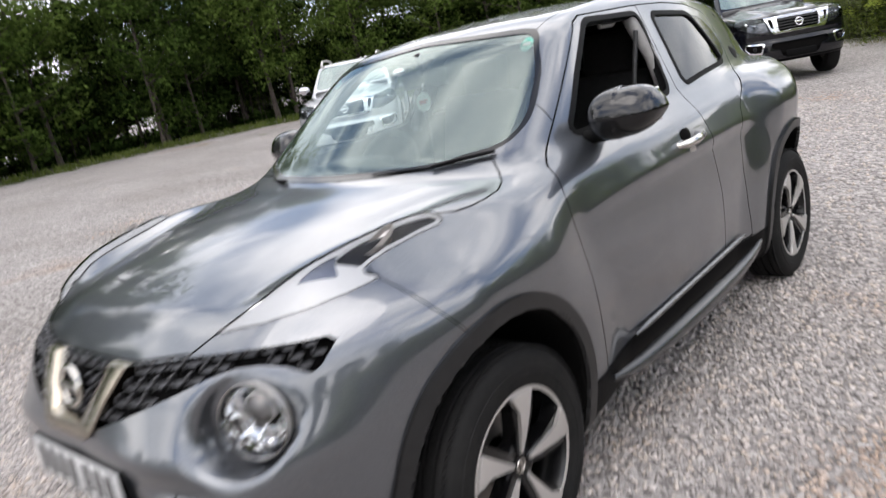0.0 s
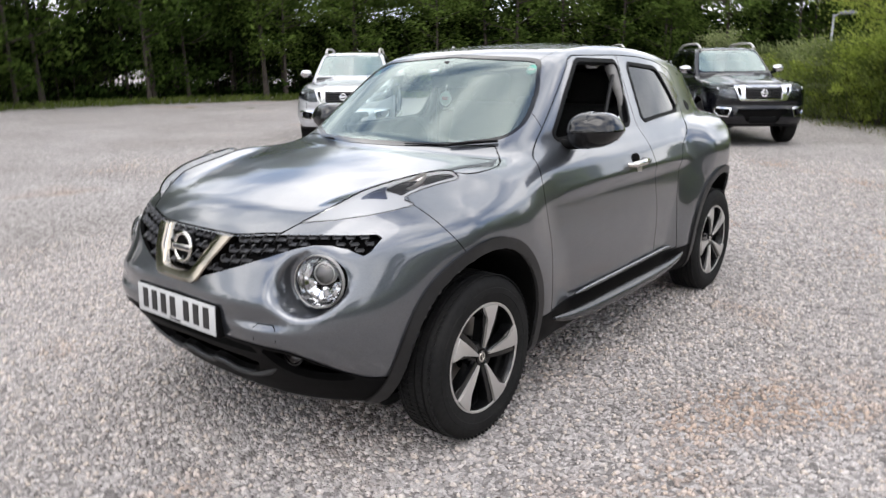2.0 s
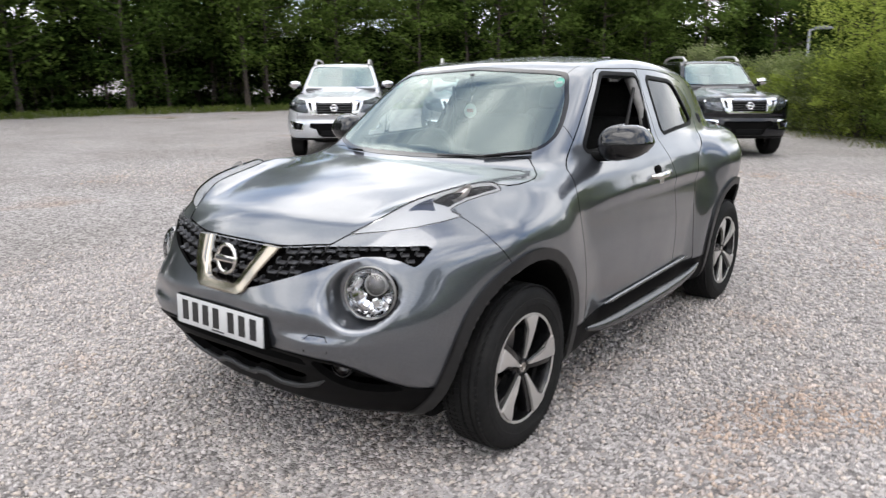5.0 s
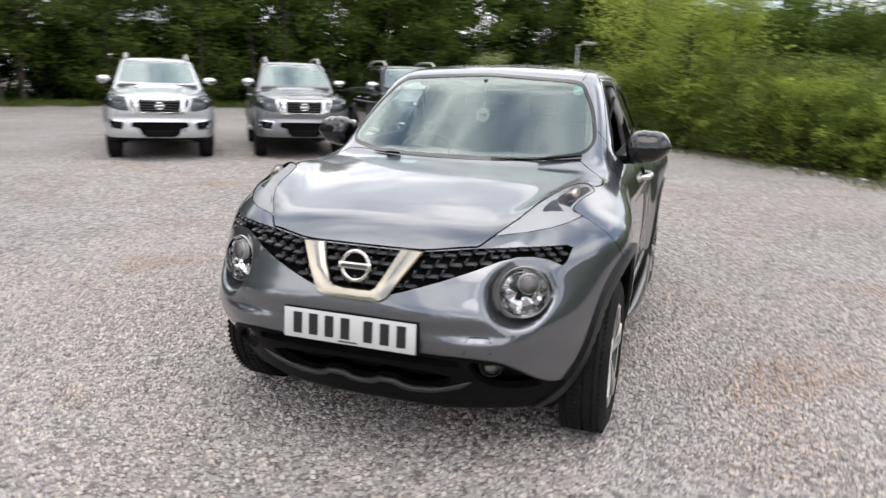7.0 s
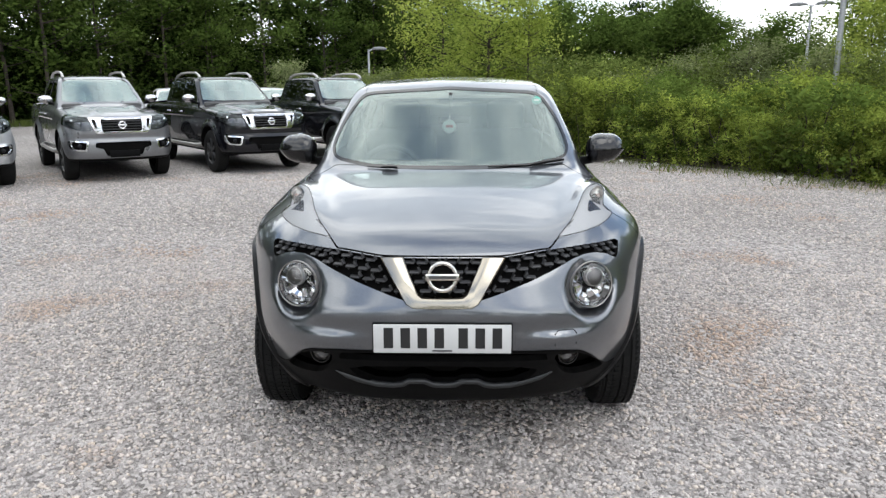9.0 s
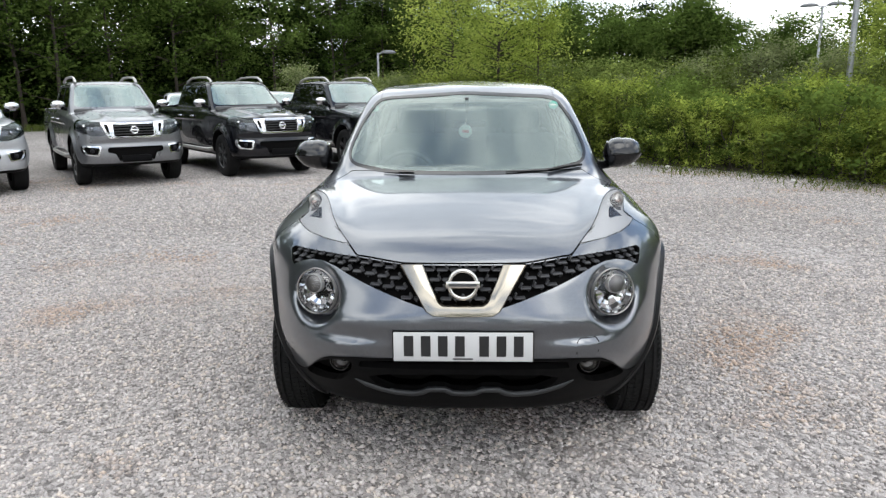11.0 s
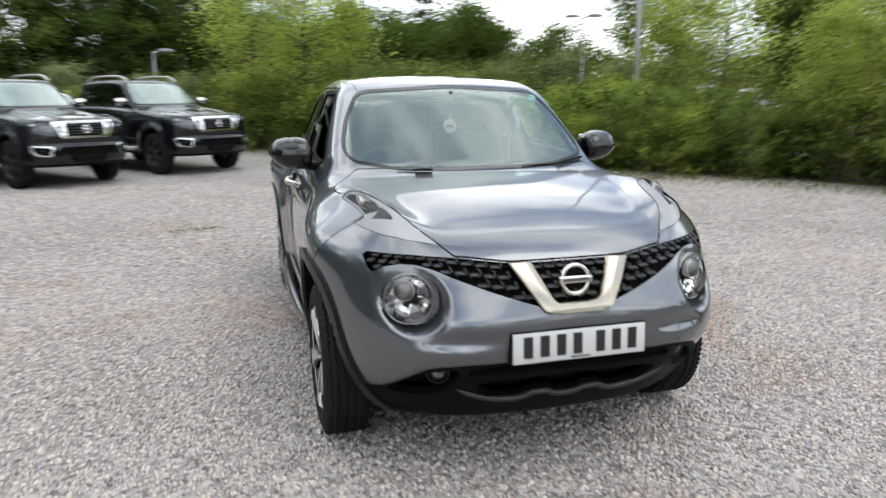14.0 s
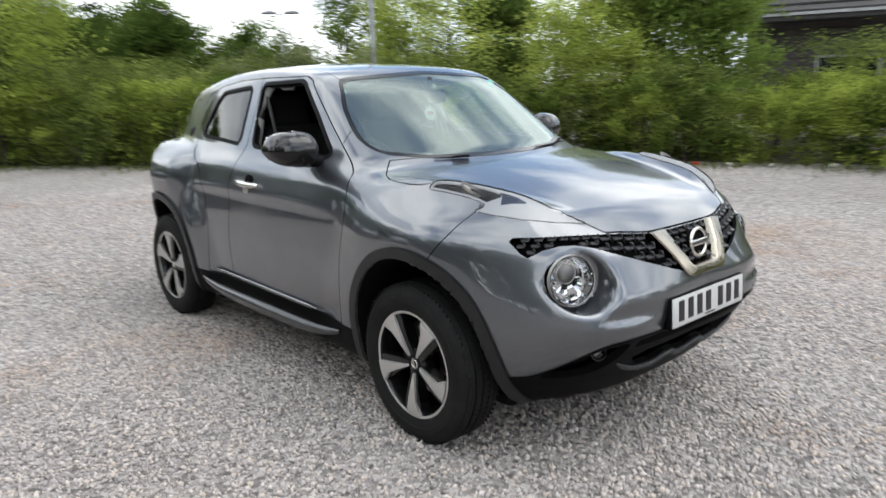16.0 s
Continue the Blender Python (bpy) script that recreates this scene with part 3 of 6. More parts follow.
cabin_top, rest = split(rest, lambda x, y, z: np.maximum(np.maximum(1.40 - z, np.abs(x) - 0.50 + 0.10 * np.clip(y, 0, 2)), y - 1.35), 0.0015)
shell("roof_panel", thick(cabin_top, 0.012), PAINT, car)
holes, rest = split(rest, lambda x, y, z: np.maximum(np.hypot(np.abs(x) - 0.592, z - 0.737) - 0.084, y + 1.7), 0.0)
for s in (1, -1):
    half = keep(holes, -s * holes[0][:, 0])
    shell("lamp_well", (half[0] + np.array((0, 0.09, 0)), half[1], half[2]), LINER, car, "black lamp well")
wings, rest = split(rest, side_of(FENDER_SEAM, 0.0), 0.002)
both_sides("front_wing", wings, PAINT)
bumper, rest = split(rest, lambda x, y, z: y + 1.2, 0.0)
shell("front_bumper", thick(bumper, 0.014), PAINT, car)
tail, rest = split(rest, lambda x, y, z: np.maximum(1.55 - y, z - 1.02), 0.002)
shell("rear_bumper", thick(tail, 0.014), PAINT, car)
lamp_f = outline([(1.55, 0.98), (1.60, 1.10), (1.70, 1.22), (2.1, 1.22), (2.1, 1.0), (1.75, 0.97)])
piece, rest = split(rest, lambda x, y, z: np.maximum(lamp_f(y, z), 0.48 - np.abs(x)), 0.002)
both_sides("tail_lamp", piece, REDLENS, "red and clear tail lamp")
shell("body_side", thick(rest, 0.014), PAINT, car)

# lower edge: black bumper foot with an air intake, fog lamp pockets, sills
INTAKE = [(-0.01, 0.448), (0.30, 0.442), (0.37, 0.425), (0.345, 0.385), (0.28, 0.350), (0.20, 0.345), (0.165, 0.352), (0.135, 0.374), (0.075, 0.374), (0.045, 0.352), (-0.01, 0.350)]
SLOT = [(-0.01, 0.512), (0.40, 0.508), (0.405, 0.475), (-0.01, 0.470)]
POCKET = rounded([(0.425, 0.512), (0.545, 0.492), (0.60, 0.445), (0.672, 0.366), (0.60, 0.356), (0.50, 0.372), (0.445, 0.43)], 1)
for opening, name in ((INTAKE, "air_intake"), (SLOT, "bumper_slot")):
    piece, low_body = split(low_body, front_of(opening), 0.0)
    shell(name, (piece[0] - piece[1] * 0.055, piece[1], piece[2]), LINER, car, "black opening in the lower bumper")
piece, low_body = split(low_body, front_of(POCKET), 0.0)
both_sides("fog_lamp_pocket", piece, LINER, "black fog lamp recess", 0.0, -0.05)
piece, low_body = split(low_body, lambda x, y, z: y + 0.86, 0.0)
shell("bumper_foot", thick(piece, 0.03, 0.004), CLAD, car, "black plastic lower bumper")
piece, low_body = split(low_body, lambda x, y, z: y - 0.80, 0.0)
both_sides("sill", piece, CLAD, "black plastic sill", 0.03, 0.004)
shell("rear_bumper_foot", thick(low_body, 0.03, 0.004), CLAD, car, "black plastic rear bumper foot")
for s in (1, -1):
    bm = bmesh.new()
    ys = np.linspace(-0.74, 0.74, 20)
    tube(bm, [(s * (0.862 + 0.016 * math.sin((y + 0.74) / 1.48 * math.pi)), y, 0.318 + 0.03 * abs(y / 0.74) ** 6) for y in ys], [0.034 * max(0.02, math.sin((y + 0.741) / 1.482 * math.pi)) ** 0.35 for y in ys], 14)
    part("sill_bar", bm, SILLBAR, car, "glossy dark sill bar", 60)
    bm = bmesh.new()
    ys = np.linspace(-0.52, 0.60, 14)
    tube(bm, [(s * 0.842, y, 0.405 + 0.012 * (y + 0.5)) for y in ys], [0.004] + [0.011] * 12 + [0.004], 10)
    part("door_moulding", bm, SILLGREY, car, "silver strip along the door foot", 60)

# chrome V, emblem, grille lattice, lip under the intake

def nose_y(x, z):
    """How far forward the body's skin reaches."""
    ys = np.linspace(-2.15, -1.4, 301)
    v = car_field(np.full_like(ys, x), ys, np.full_like(ys, z))
    i = int(np.argmax(v < 0))
    if i == 0:
        return -1.6
    return float(ys[i - 1] + (ys[i] - ys[i - 1]) * v[i - 1] / (v[i - 1] - v[i]))


LIP = [(0.43, 0.402), (0.385, 0.378), (0.33, 0.356), (0.27, 0.340), (0.20, 0.336), (0.165, 0.344), (0.135, 0.364), (0.075, 0.364), (0.045, 0.344), (0.0, 0.340)]
LIP = LIP + [(-a, b) for a, b in LIP[-2::-1]]
bm = bmesh.new()
tube(bm, [(a, nose_y(a, b) - 0.004, b) for a, b in LIP], [0.004] + [0.012] * (len(LIP) - 2) + [0.004], 10)
part("intake_lip", bm, LIPGREY, car, "dark grey scalloped lip", 60)
V_OUT = [(-0.240, 0.866), (-0.186, 0.783), (-0.138, 0.708), (-0.112, 0.692), (-0.05, 0.689), (0.0, 0.688)]
V_IN = [(-0.152, 0.868), (-0.118, 0.795), (-0.090, 0.742), (-0.074, 0.731), (-0.03, 0.729), (0.0, 0.729)]
bm = bmesh.new()
rows = []
pairs = list(zip(V_OUT, V_IN)) + [((-a, b), (-c, d)) for (a, b), (c, d) in list(zip(V_OUT, V_IN))[-2::-1]]
for (ox, oz), (ix, iz) in pairs:
    yo, yi = nose_y(ox, min(oz, 0.85)) + 0.3 * max(0, oz - 0.85), nose_y(ix, min(iz, 0.85)) + 0.3 * max(0, iz - 0.85)
    row = []
    for f, out in ((0.0, -0.03), (0.0, 0.008), (0.08, 0.014), (0.5, 0.017), (0.92, 0.014), (1.0, 0.006), (1.0, -0.03)):
        row.append(bm.verts.new((ox + (ix - ox) * f, yo + (yi - yo) * f - out, oz + (iz - oz) * f)))
    rows.append(row)
for ra, rb in zip(rows, rows[1:]):
    for i in range(6):
        bm.faces.new((ra[i], ra[i + 1], rb[i + 1], rb[i]))
bm.faces.new(rows[0])
bm.faces.new(rows[-1][::-1])
part("grille_trim", bm, VTRIM, car, "chrome V-shaped grille trim", 40)
in_grille, in_vee = outline(GRILLE), outline(BADGE_V)
lattice = {k: bmesh.new() for k in (-1, 0, 1)}
top_edge = curve((0.0, 0.862), (0.155, 0.862), (0.247, 0.865), (0.413, 0.882), (0.558, 0.889), (0.72, 0.888))
for side in (1, -1):
    for near, far, pitch, drop, count in ((0.0, 0.46, 0.050, 0.032, 6), (0.46, 0.74, 0.036, 0.0195, 5)):
        for row in range(count):
            for col in range(-3, 16):
                x = max(near, 0.030) + pitch * (col - 0.44 * row)
                z = float(top_edge(max(x, 0))) - drop * (row + 0.5)
                if x < near or x >= far or (x < 0.012 and side < 0):
                    continue
                here = float(in_grille(np.array([x]), np.array([z]))[0])
                if here > -0.006 or float(in_vee(np.array([x]), np.array([z]))[0]) < -0.006:
                    continue
                bm = lattice[0 if x < 0.6 * (z - 0.7) + 0.1 and x < 0.16 else side]
                x *= side
                y = nose_y(x, z)
                turn = math.atan2(nose_y(x + 0.02, z) - nose_y(x - 0.02, z), 0.04)
                k = drop / 0.032
                m = Matrix.Translation((x, y + 0.012, z)) @ Matrix.Rotation(turn, 4, "Z")
                box(bm, (pitch * 0.76, 0.020, 0.0065 * k ** 0.5), m @ Matrix.Rotation(0.30, 4, "X"), 0.0014, 1)
                box(bm, (0.0075 * k ** 0.5, 0.018, 0.021 * k), m @ Matrix.Translation((-side * pitch * 0.36, 0.003, 0.009 * k)) @ Matrix.Rotation(side * 0.45, 4, "Y"), 0.0013, 1)
                box(bm, (0.0035, 0.012, 0.018 * k), m @ Matrix.Translation((side * pitch * 0.32, 0.012, -0.010 * k)) @ Matrix.Rotation(side * 0.6, 4, "Y"), 0.001, 1)


for bm in lattice.values():
    part("grille_lattice", bm, GRILLEBLACK, car, "gloss black honeycomb grille", 30)

EMBLEM = Matrix.Translation((0, -2.008, 0.803)) @ Matrix.Rotation(radians(82), 4, "X")
bm = bmesh.new()
lathe(bm, [(0.0520 + 0.0082 * math.cos(a), 0.008 * math.sin(a)) for a in np.linspace(0, 2 * math.pi, 10, endpoint=False)], 48, EMBLEM, True)
box(bm, (0.129, 0.026, 0.012), EMBLEM @ Matrix.Translation((0, 0, 0.004)), 0.004)
part("emblem", bm, CHROME, car, "round chrome emblem with a cross bar", 50)
bm = bmesh.new()
lathe(bm, [(0.0, 0.0), (0.050, 0.0), (0.050, -0.03)], 40, EMBLEM)
part("emblem_back", bm, LINER, car)
bm = bmesh.new()
box(bm, (0.104, 0.011, 0.002), EMBLEM @ Matrix.Translation((0, 0, 0.0105)), 0.0006, 1)
part("emblem_strip", bm, TRIM, car, "dark strip on the emblem bar")

# number plate with its characters as plain bars
plate = tagged(new("number_plate"), "white number plate with black characters")
plate.parent = car
plate.matrix_world = Matrix.Translation((0, -2.066, 0.5785)) @ Matrix.Rotation(radians(-2.5), 4, "X")
bm = bmesh.new()
box(bm, (0.53, 0.03, 0.122), Matrix.Translation((0, 0.018, -0.002)), 0.005)
part("holder", bm, CLAD, plate)
bm = bmesh.new()
box(bm, (0.520, 0.006, 0.111), Matrix.Translation((0, 0, 0)), 0.002)
part("panel", bm, PLATEWHITE, plate)
for xv in (-0.195, -0.131, -0.067, -0.003, 0.087, 0.151, 0.215):
    bm = bmesh.new()
    box(bm, (0.036, 0.003, 0.079), Matrix.Translation((xv - 0.008, -0.0035, 0.003)), 0.0006, 1)
    part("character_bar", bm, INK, plate)
bm = bmesh.new()
box(bm, (0.075, 0.002, 0.006), Matrix.Translation((0, -0.0032, -0.046)))
part("small_print_bar", bm, TRIM, plate)

def top_z(x, y):
    """How high the body's skin reaches."""
    zs = np.linspace(1.2, 0.7, 401)
    v = car_field(np.full_like(zs, x), np.full_like(zs, y), zs)
    return float(zs[int(np.argmax(v < 0))])


# lamps
boom_f = outline(BOOMERANG)
dark_f = outline(rounded([(0.634, -1.578), (0.626, -1.51), (0.638, -1.43), (0.664, -1.355), (0.706, -1.268), (0.80, -1.24), (0.80, -1.42), (0.695, -1.42), (0.684, -1.50), (0.682, -1.545)], 1, 0.01))
facet_f = outline([(0.594, -1.672), (0.606, -1.60), (0.624, -1.535), (0.638, -1.570), (0.670, -1.592)])
for s in (1, -1):
    face = Matrix.Translation((s * 0.592, -1.872, 0.738)) @ Matrix.Rotation(s * radians(22), 4, "Z") @ Matrix.Rotation(radians(84), 4, "X") @ Matrix.Diagonal((1.10, 1.10, 1.10, 1))
    head = tagged(new("headlamp"), "round clear headlamp with a bright reflector")
    head.parent = car
    bm = bmesh.new()
    lathe(bm, [(0.001, 0.026), (0.03, 0.0235), (0.055, 0.016), (0.072, 0.006), (0.080, -0.006), (0.0815, -0.02)], 56, face)
    part("lens", bm, LENS, head, "clear lens", 60)
    bm = bmesh.new()
    rings = lathe(bm, [(0.079, -0.012), (0.076, -0.022), (0.066, -0.034), (0.052, -0.042), (0.030, -0.048), (0.001, -0.05)], 40, face)
    rng = random.Random(5)
    for k, ring in enumerate(rings[1:-1]):
        for j, v in enumerate(ring):
            v.co += (face.to_3x3() @ Vector((0, 0, 1))) * (0.008 * (((j // 5) + k) % 2) + 0.003 * rng.random())
    part("reflector", bm, REFLECTOR, head, "faceted bright reflector", 8)
    bm = bmesh.new()
    eye = face @ Matrix.Translation((s * 0.017, 0.026, -0.018)) @ Matrix.Diagonal((1.12, 1.12, 1.1, 1))
    lathe(bm, [(0.0315, -0.02), (0.0315, 0.002), (0.0295, 0.003), (0.029, 0.0)], 32, eye)
    part("projector_ring", bm, SATIN, head)
    bm = bmesh.new()
    lathe(bm, [(0.029, 0.0), (0.024, 0.008), (0.014, 0.014), (0.001, 0.016)], 32, eye)
    part("projector", bm, FOGGREY, head, "dark projector lens")
    bm = bmesh.new()
    lathe(bm, [(0.080, -0.03), (0.0815, -0.008), (0.0835, -0.007), (0.0855, -0.02)], 56, face)
    part("bezel", bm, SATIN, head, "satin silver lamp edge")
    # running light on the wing
    side = tagged(new("boomerang_lamp"), "boomerang-shaped clear running light")
    side.parent = car
    half = keep(boom, -s * boom[0][:, 0])
    inset = -boom_f(np.abs(half[0][:, 0]), half[0][:, 1])
    swell = np.clip(inset / 0.030, 0, 1)
    half = (half[0] + half[1] * (0.016 * (swell * (2 - swell)))[:, None], half[1], half[2])
    shell("lens", thick(half, 0.006, 0.003), WINGLENS, side, "clear lens")
    shell("seal", (half[0] - half[1] * 0.07, half[1], half[2]), LINER, side)
    behind, ahead = split(half, lambda x, y, z: np.maximum(dark_f(np.abs(x), y), boom_f(np.abs(x), y) + 0.004), 0.0)
    facet, ahead = split(ahead, lambda x, y, z: facet_f(np.abs(x), y), 0.0)
    shell("reflector", thick((ahead[0] - ahead[1] * 0.004, ahead[1], ahead[2]), 0.010), LAMPSILVER, side, "silvery ribbed reflector")
    bm = bmesh.new()
    ring = []
    for (ax, ay), (bx, by) in zip(BOOMERANG, np.roll(BOOMERANG, -1, 0)):
        n = max(1, int(math.hypot(bx - ax, by - ay) / 0.012))
        ring += [(ax + (bx - ax) * i / n, ay + (by - ay) * i / n) for i in range(n)]
    high = [top_z(u, v) for u, v in ring]
    high = [sum(high[i - 2 + j - (len(high) if i - 2 + j >= len(high) else 0)] for j in range(5)) / 5 for i in range(len(high))]
    tube(bm, [(s * u, v, h + 0.002) for (u, v), h in zip(ring + ring[:1], high + high[:1])], 0.0012, 8)
    part("edge_seal", bm, LINER, side, "thin black lamp edge", 60)
    shell("facet", (facet[0] - facet[1] * 0.007, facet[1], facet[2]), LAMPBLUE, side, "dark blue facet")
    shell("housing", (behind[0] - behind[1] * 0.016, behind[1], behind[2]), LAMPDARK, side, "dark lamp housing")
    bm = bmesh.new()
    tube(bm, [(s * u, v, top_z(u, v) + h) for u, v, h in ((0.628, -1.545, 0.006), (0.632, -1.575, 0.004), (0.645, -1.590, 0.002), (0.668, -1.578, 0.002), (0.692, -1.552, 0.002), (0.714, -1.522, 0.0))], [0.003, 0.0065, 0.0075, 0.006, 0.005, 0.002], 8)
    part("bright_rim", bm, REFLECTOR, side, "bright rim round the turn lamp", 60)
    bowl = Matrix.Translation((s * 0.672, -1.435, top_z(0.672, -1.435) - 0.004)) @ Matrix.Rotation(s * radians(-14), 4, "Z") @ Matrix.Rotation(radians(28), 4, "X") @ Matrix.Diagonal((0.85, 1.9, 1, 1))
    bm = bmesh.new()
    lathe(bm, [(0.029, 0.022), (0.027, 0.010), (0.019, 0.000), (0.010, -0.005), (0.001, -0.006)], 22, bowl)
    part("turn_reflector", bm, SATIN, side, "small bright reflector bowl", 25)
    bm = bmesh.new()
    for k in range(3):
        a = k / 2
        tube(bm, [(s * u, v, top_z(u, v) + 0.004) for u, v in ((0.497 + 0.010 * a, -1.775 + 0.03 * a), (0.565 - 0.005 * a, -1.725 + 0.05 * a), (0.625 - 0.014 * a, -1.66 + 0.045 * a), (0.69 - 0.03 * a, -1.575 + 0.0 * a))], 0.0022, 6)
    part("light_guide", bm, REFLECTOR, side)
    bm = bmesh.new()
    bmesh.ops.create_uvsphere(bm, u_segments=16, v_segments=10, radius=0.011, matrix=Matrix.Translation((s * 0.676, -1.425, top_z(0.676, -1.425) + 0.003)) @ Matrix.Diagonal((1, 1.6, 0.8, 1)))
    part("bulb", bm, AMBER, side, "amber turn bulb")
    fog = Matrix.Translation((s * 0.494, -1.915, 0.466)) @ Matrix.Rotation(s * radians(14), 4, "Z") @ Matrix.Rotation(radians(90), 4, "X")
    lamp = tagged(new("fog_lamp"), "small round fog lamp")
    lamp.parent = car
    bm = bmesh.new()
    lathe(bm, [(0.001, 0.012), (0.02, 0.010), (0.034, 0.002), (0.036, -0.01)], 28, fog)
    part("lens", bm, LENS, lamp)
    bm = bmesh.new()
    lathe(bm, [(0.036, -0.004), (0.028, -0.018), (0.001, -0.03)], 28, fog)
    part("reflector", bm, FOGGREY, lamp)
    bm = bmesh.new()
    lathe(bm, [(0.036, -0.03), (0.038, 0.004), (0.043, 0.004), (0.046, -0.03)], 28, fog)
    part("bezel", bm, GLOSSBLACK, lamp)
# towing-eye cover seam
bm = bmesh.new()
cover = [(0.428, 0.540), (0.428, 0.585), (0.440, 0.598), (0.500, 0.598), (0.512, 0.585), (0.512, 0.540)]
tube(bm, [(a, nose_y(a, b) - 0.0012, b) for a, b in cover], 0.0018, 5)
part("towing_cover_seam", bm, LINER, car)


# wheels
def wheel():
    """A wheel about the origin, its outer face towards +z, radius 0.334."""
    w = tagged(new("wheel"), "five-spoke alloy wheel with a black tyre")
    bm = bmesh.new()
    prof = [(0.222, -0.098), (0.235, -0.104), (0.262, -0.108), (0.295, -0.106), (0.316, -0.096), (0.328, -0.080)]
    for z in (-0.056, -0.019, 0.019, 0.056):
        prof += [(0.3335, z - 0.012), (0.3335, z - 0.005), (0.326, z - 0.004), (0.326, z + 0.004), (0.3335, z + 0.005), (0.3335, z + 0.012)]
    prof += [(0.328, 0.080), (0.316, 0.096), (0.295, 0.106), (0.285, 0.1065), (0.283, 0.109), (0.262, 0.109), (0.260, 0.107), (0.235, 0.104), (0.222, 0.096), (0.217, 0.08), (0.217, -0.08)]
    prof = [(r, z if z > 0 else z * 0.78) for r, z in prof]
    lathe(bm, prof, 90, None, True)
    part("tyre", bm, RUBBER, w, "black tyre", 28)
    bm = bmesh.new()
    rng = random.Random(3)
    for k in range(84):
        a = 2 * math.pi * k / 84
        for zz, tilt in ((-0.061, 0.5), (-0.029, -0.3), (0.0, 0.3), (0.037, -0.3), (0.078, -0.5)):
            m = Matrix.Rotation(a, 4, "Z") @ Matrix.Translation((0.3335 if abs(zz) < 0.05 else 0.326, 0, zz)) @ Matrix.Rotation(tilt, 4, "X") @ (Matrix.Rotation(math.copysign(0.55, zz), 4, "Y") if abs(zz) > 0.05 else Matrix())
            box(bm, (0.005, 0.017, 0.026), m)
    part("tread", bm, RUBBER, w)
    bm = bmesh.new()
    lathe(bm, [(0.221, 0.092), (0.224, 0.099), (0.218, 0.101), (0.213, 0.097)], 90)
    part("rim_lip", bm, SATIN, w, "machined rim edge", 60)
    bm = bmesh.new()
    lathe(bm, [(0.213, 0.097), (0.206, 0.08), (0.200, 0.02), (0.200, -0.09), (0.218, -0.1)], 72)
    part("rim_barrel", bm, DARKALLOY, w, "black rim", 60)
    for k in range(5):
        turn = Matrix.Rotation(2 * math.pi * k / 5 + math.pi / 2, 4, "Z")
        face = [(0.040, -0.005), (0.040, 0.005), (0.10, 0.0095), (0.160, 0.0135), (0.190, 0.040), (0.209, 0.050), (0.216, 0.020), (0.2155, -0.020), (0.211, -0.042), (0.15, -0.028), (0.09, -0.015)]
        sp = part("spoke", prism_bm(face, 0.012, turn @ Matrix.Translation((0, 0, 0.075)), 0.0035, 0.022), SATIN, w, "machined silver spoke face")
        under = [(0.03, -0.026), (0.03, 0.014), (0.10, 0.017), (0.165, 0.024), (0.190, 0.052), (0.208, 0.060), (0.208, -0.072), (0.15, -0.056), (0.09, -0.040)]
        part("spoke_flank", prism_bm(under, 0.05, turn @ Matrix.Translation((0, 0, 0.030)), 0.012, 0.016), DARKALLOY, sp, "black spoke flank")
    bm = bmesh.new()
    lathe(bm, [(0.065, 0.03), (0.062, 0.062), (0.052, 0.075), (0.034, 0.078), (0.030, 0.072), (0.001, 0.072)], 40)
    part("hub", bm, DARKALLOY, w, "black wheel hub")
    bm = bmesh.new()
    lathe(bm, [(0.029, 0.070), (0.028, 0.079), (0.022, 0.081), (0.001, 0.082)], 36)
    part("centre_cap", bm, GLOSSBLACK, w)
    bm = bmesh.new()
    lathe(bm, [(0.0165 + 0.0035 * math.cos(a), 0.083 + 0.0025 * math.sin(a)) for a in np.linspace(0, 2 * math.pi, 8, endpoint=False)], 28, None, True)
    box(bm, (0.044, 0.008, 0.004), Matrix.Translation((0, 0, 0.084)), 0.001, 1)
    part("cap_emblem", bm, CHROME, w)
    for k in range(5):
        bm = bmesh.new()
        lathe(bm, [(0.010, 0.04), (0.0095, 0.074), (0.006, 0.077), (0.001, 0.077)], 6, Matrix.Rotation(2 * math.pi * (k + 0.5) / 5 + math.pi / 2, 4, "Z") @ Matrix.Translation((0.055, 0, 0)))
        part("wheel_nut", bm, DARKALLOY, w)
    bm = bmesh.new()
    lathe(bm, [(0.07, -0.02), (0.145, -0.02), (0.145, 0.004), (0.07, 0.004)], 48, None, True)
    part("brake_disc", bm, DISC, w, "steel brake disc")
    bm = bmesh.new()
    box(bm, (0.07, 0.14, 0.06), Matrix.Rotation(radians(40), 4, "Z") @ Matrix.Translation((0.13, 0, -0.01)), 0.015)
    part("brake_caliper", bm, DISC, w, "dull metal brake caliper")
    return w


def prism_bm(pts, depth, m, bevel=0.0, crown=0.0):
    bm = bmesh.new()
    prism(bm, pts, depth, None, bevel)
    for v in bm.verts:
        r = v.co.x
        v.co.z += crown * math.sin(min(1, r / 0.22) * 1.5)
    bm.transform(m)
    return bm


one = wheel()
first = True
for s in (1, -1):
    for y in (-HUB_Y, HUB_Y):
        m = Matrix.Translation((s * 0.7635, y, HUB_Z - 0.003)) @ Matrix.Rotation(s * radians(90), 4, "Y") @ Matrix.Rotation(radians((9 if s > 0 else 20) + (31 if y > 0 else 0)), 4, "Z")
        if first:
            one.matrix_basis, first, w = m, False, one
        else:
            w = copy_thing(one, m)
        w.parent = car

# door mirrors, handles, wipers


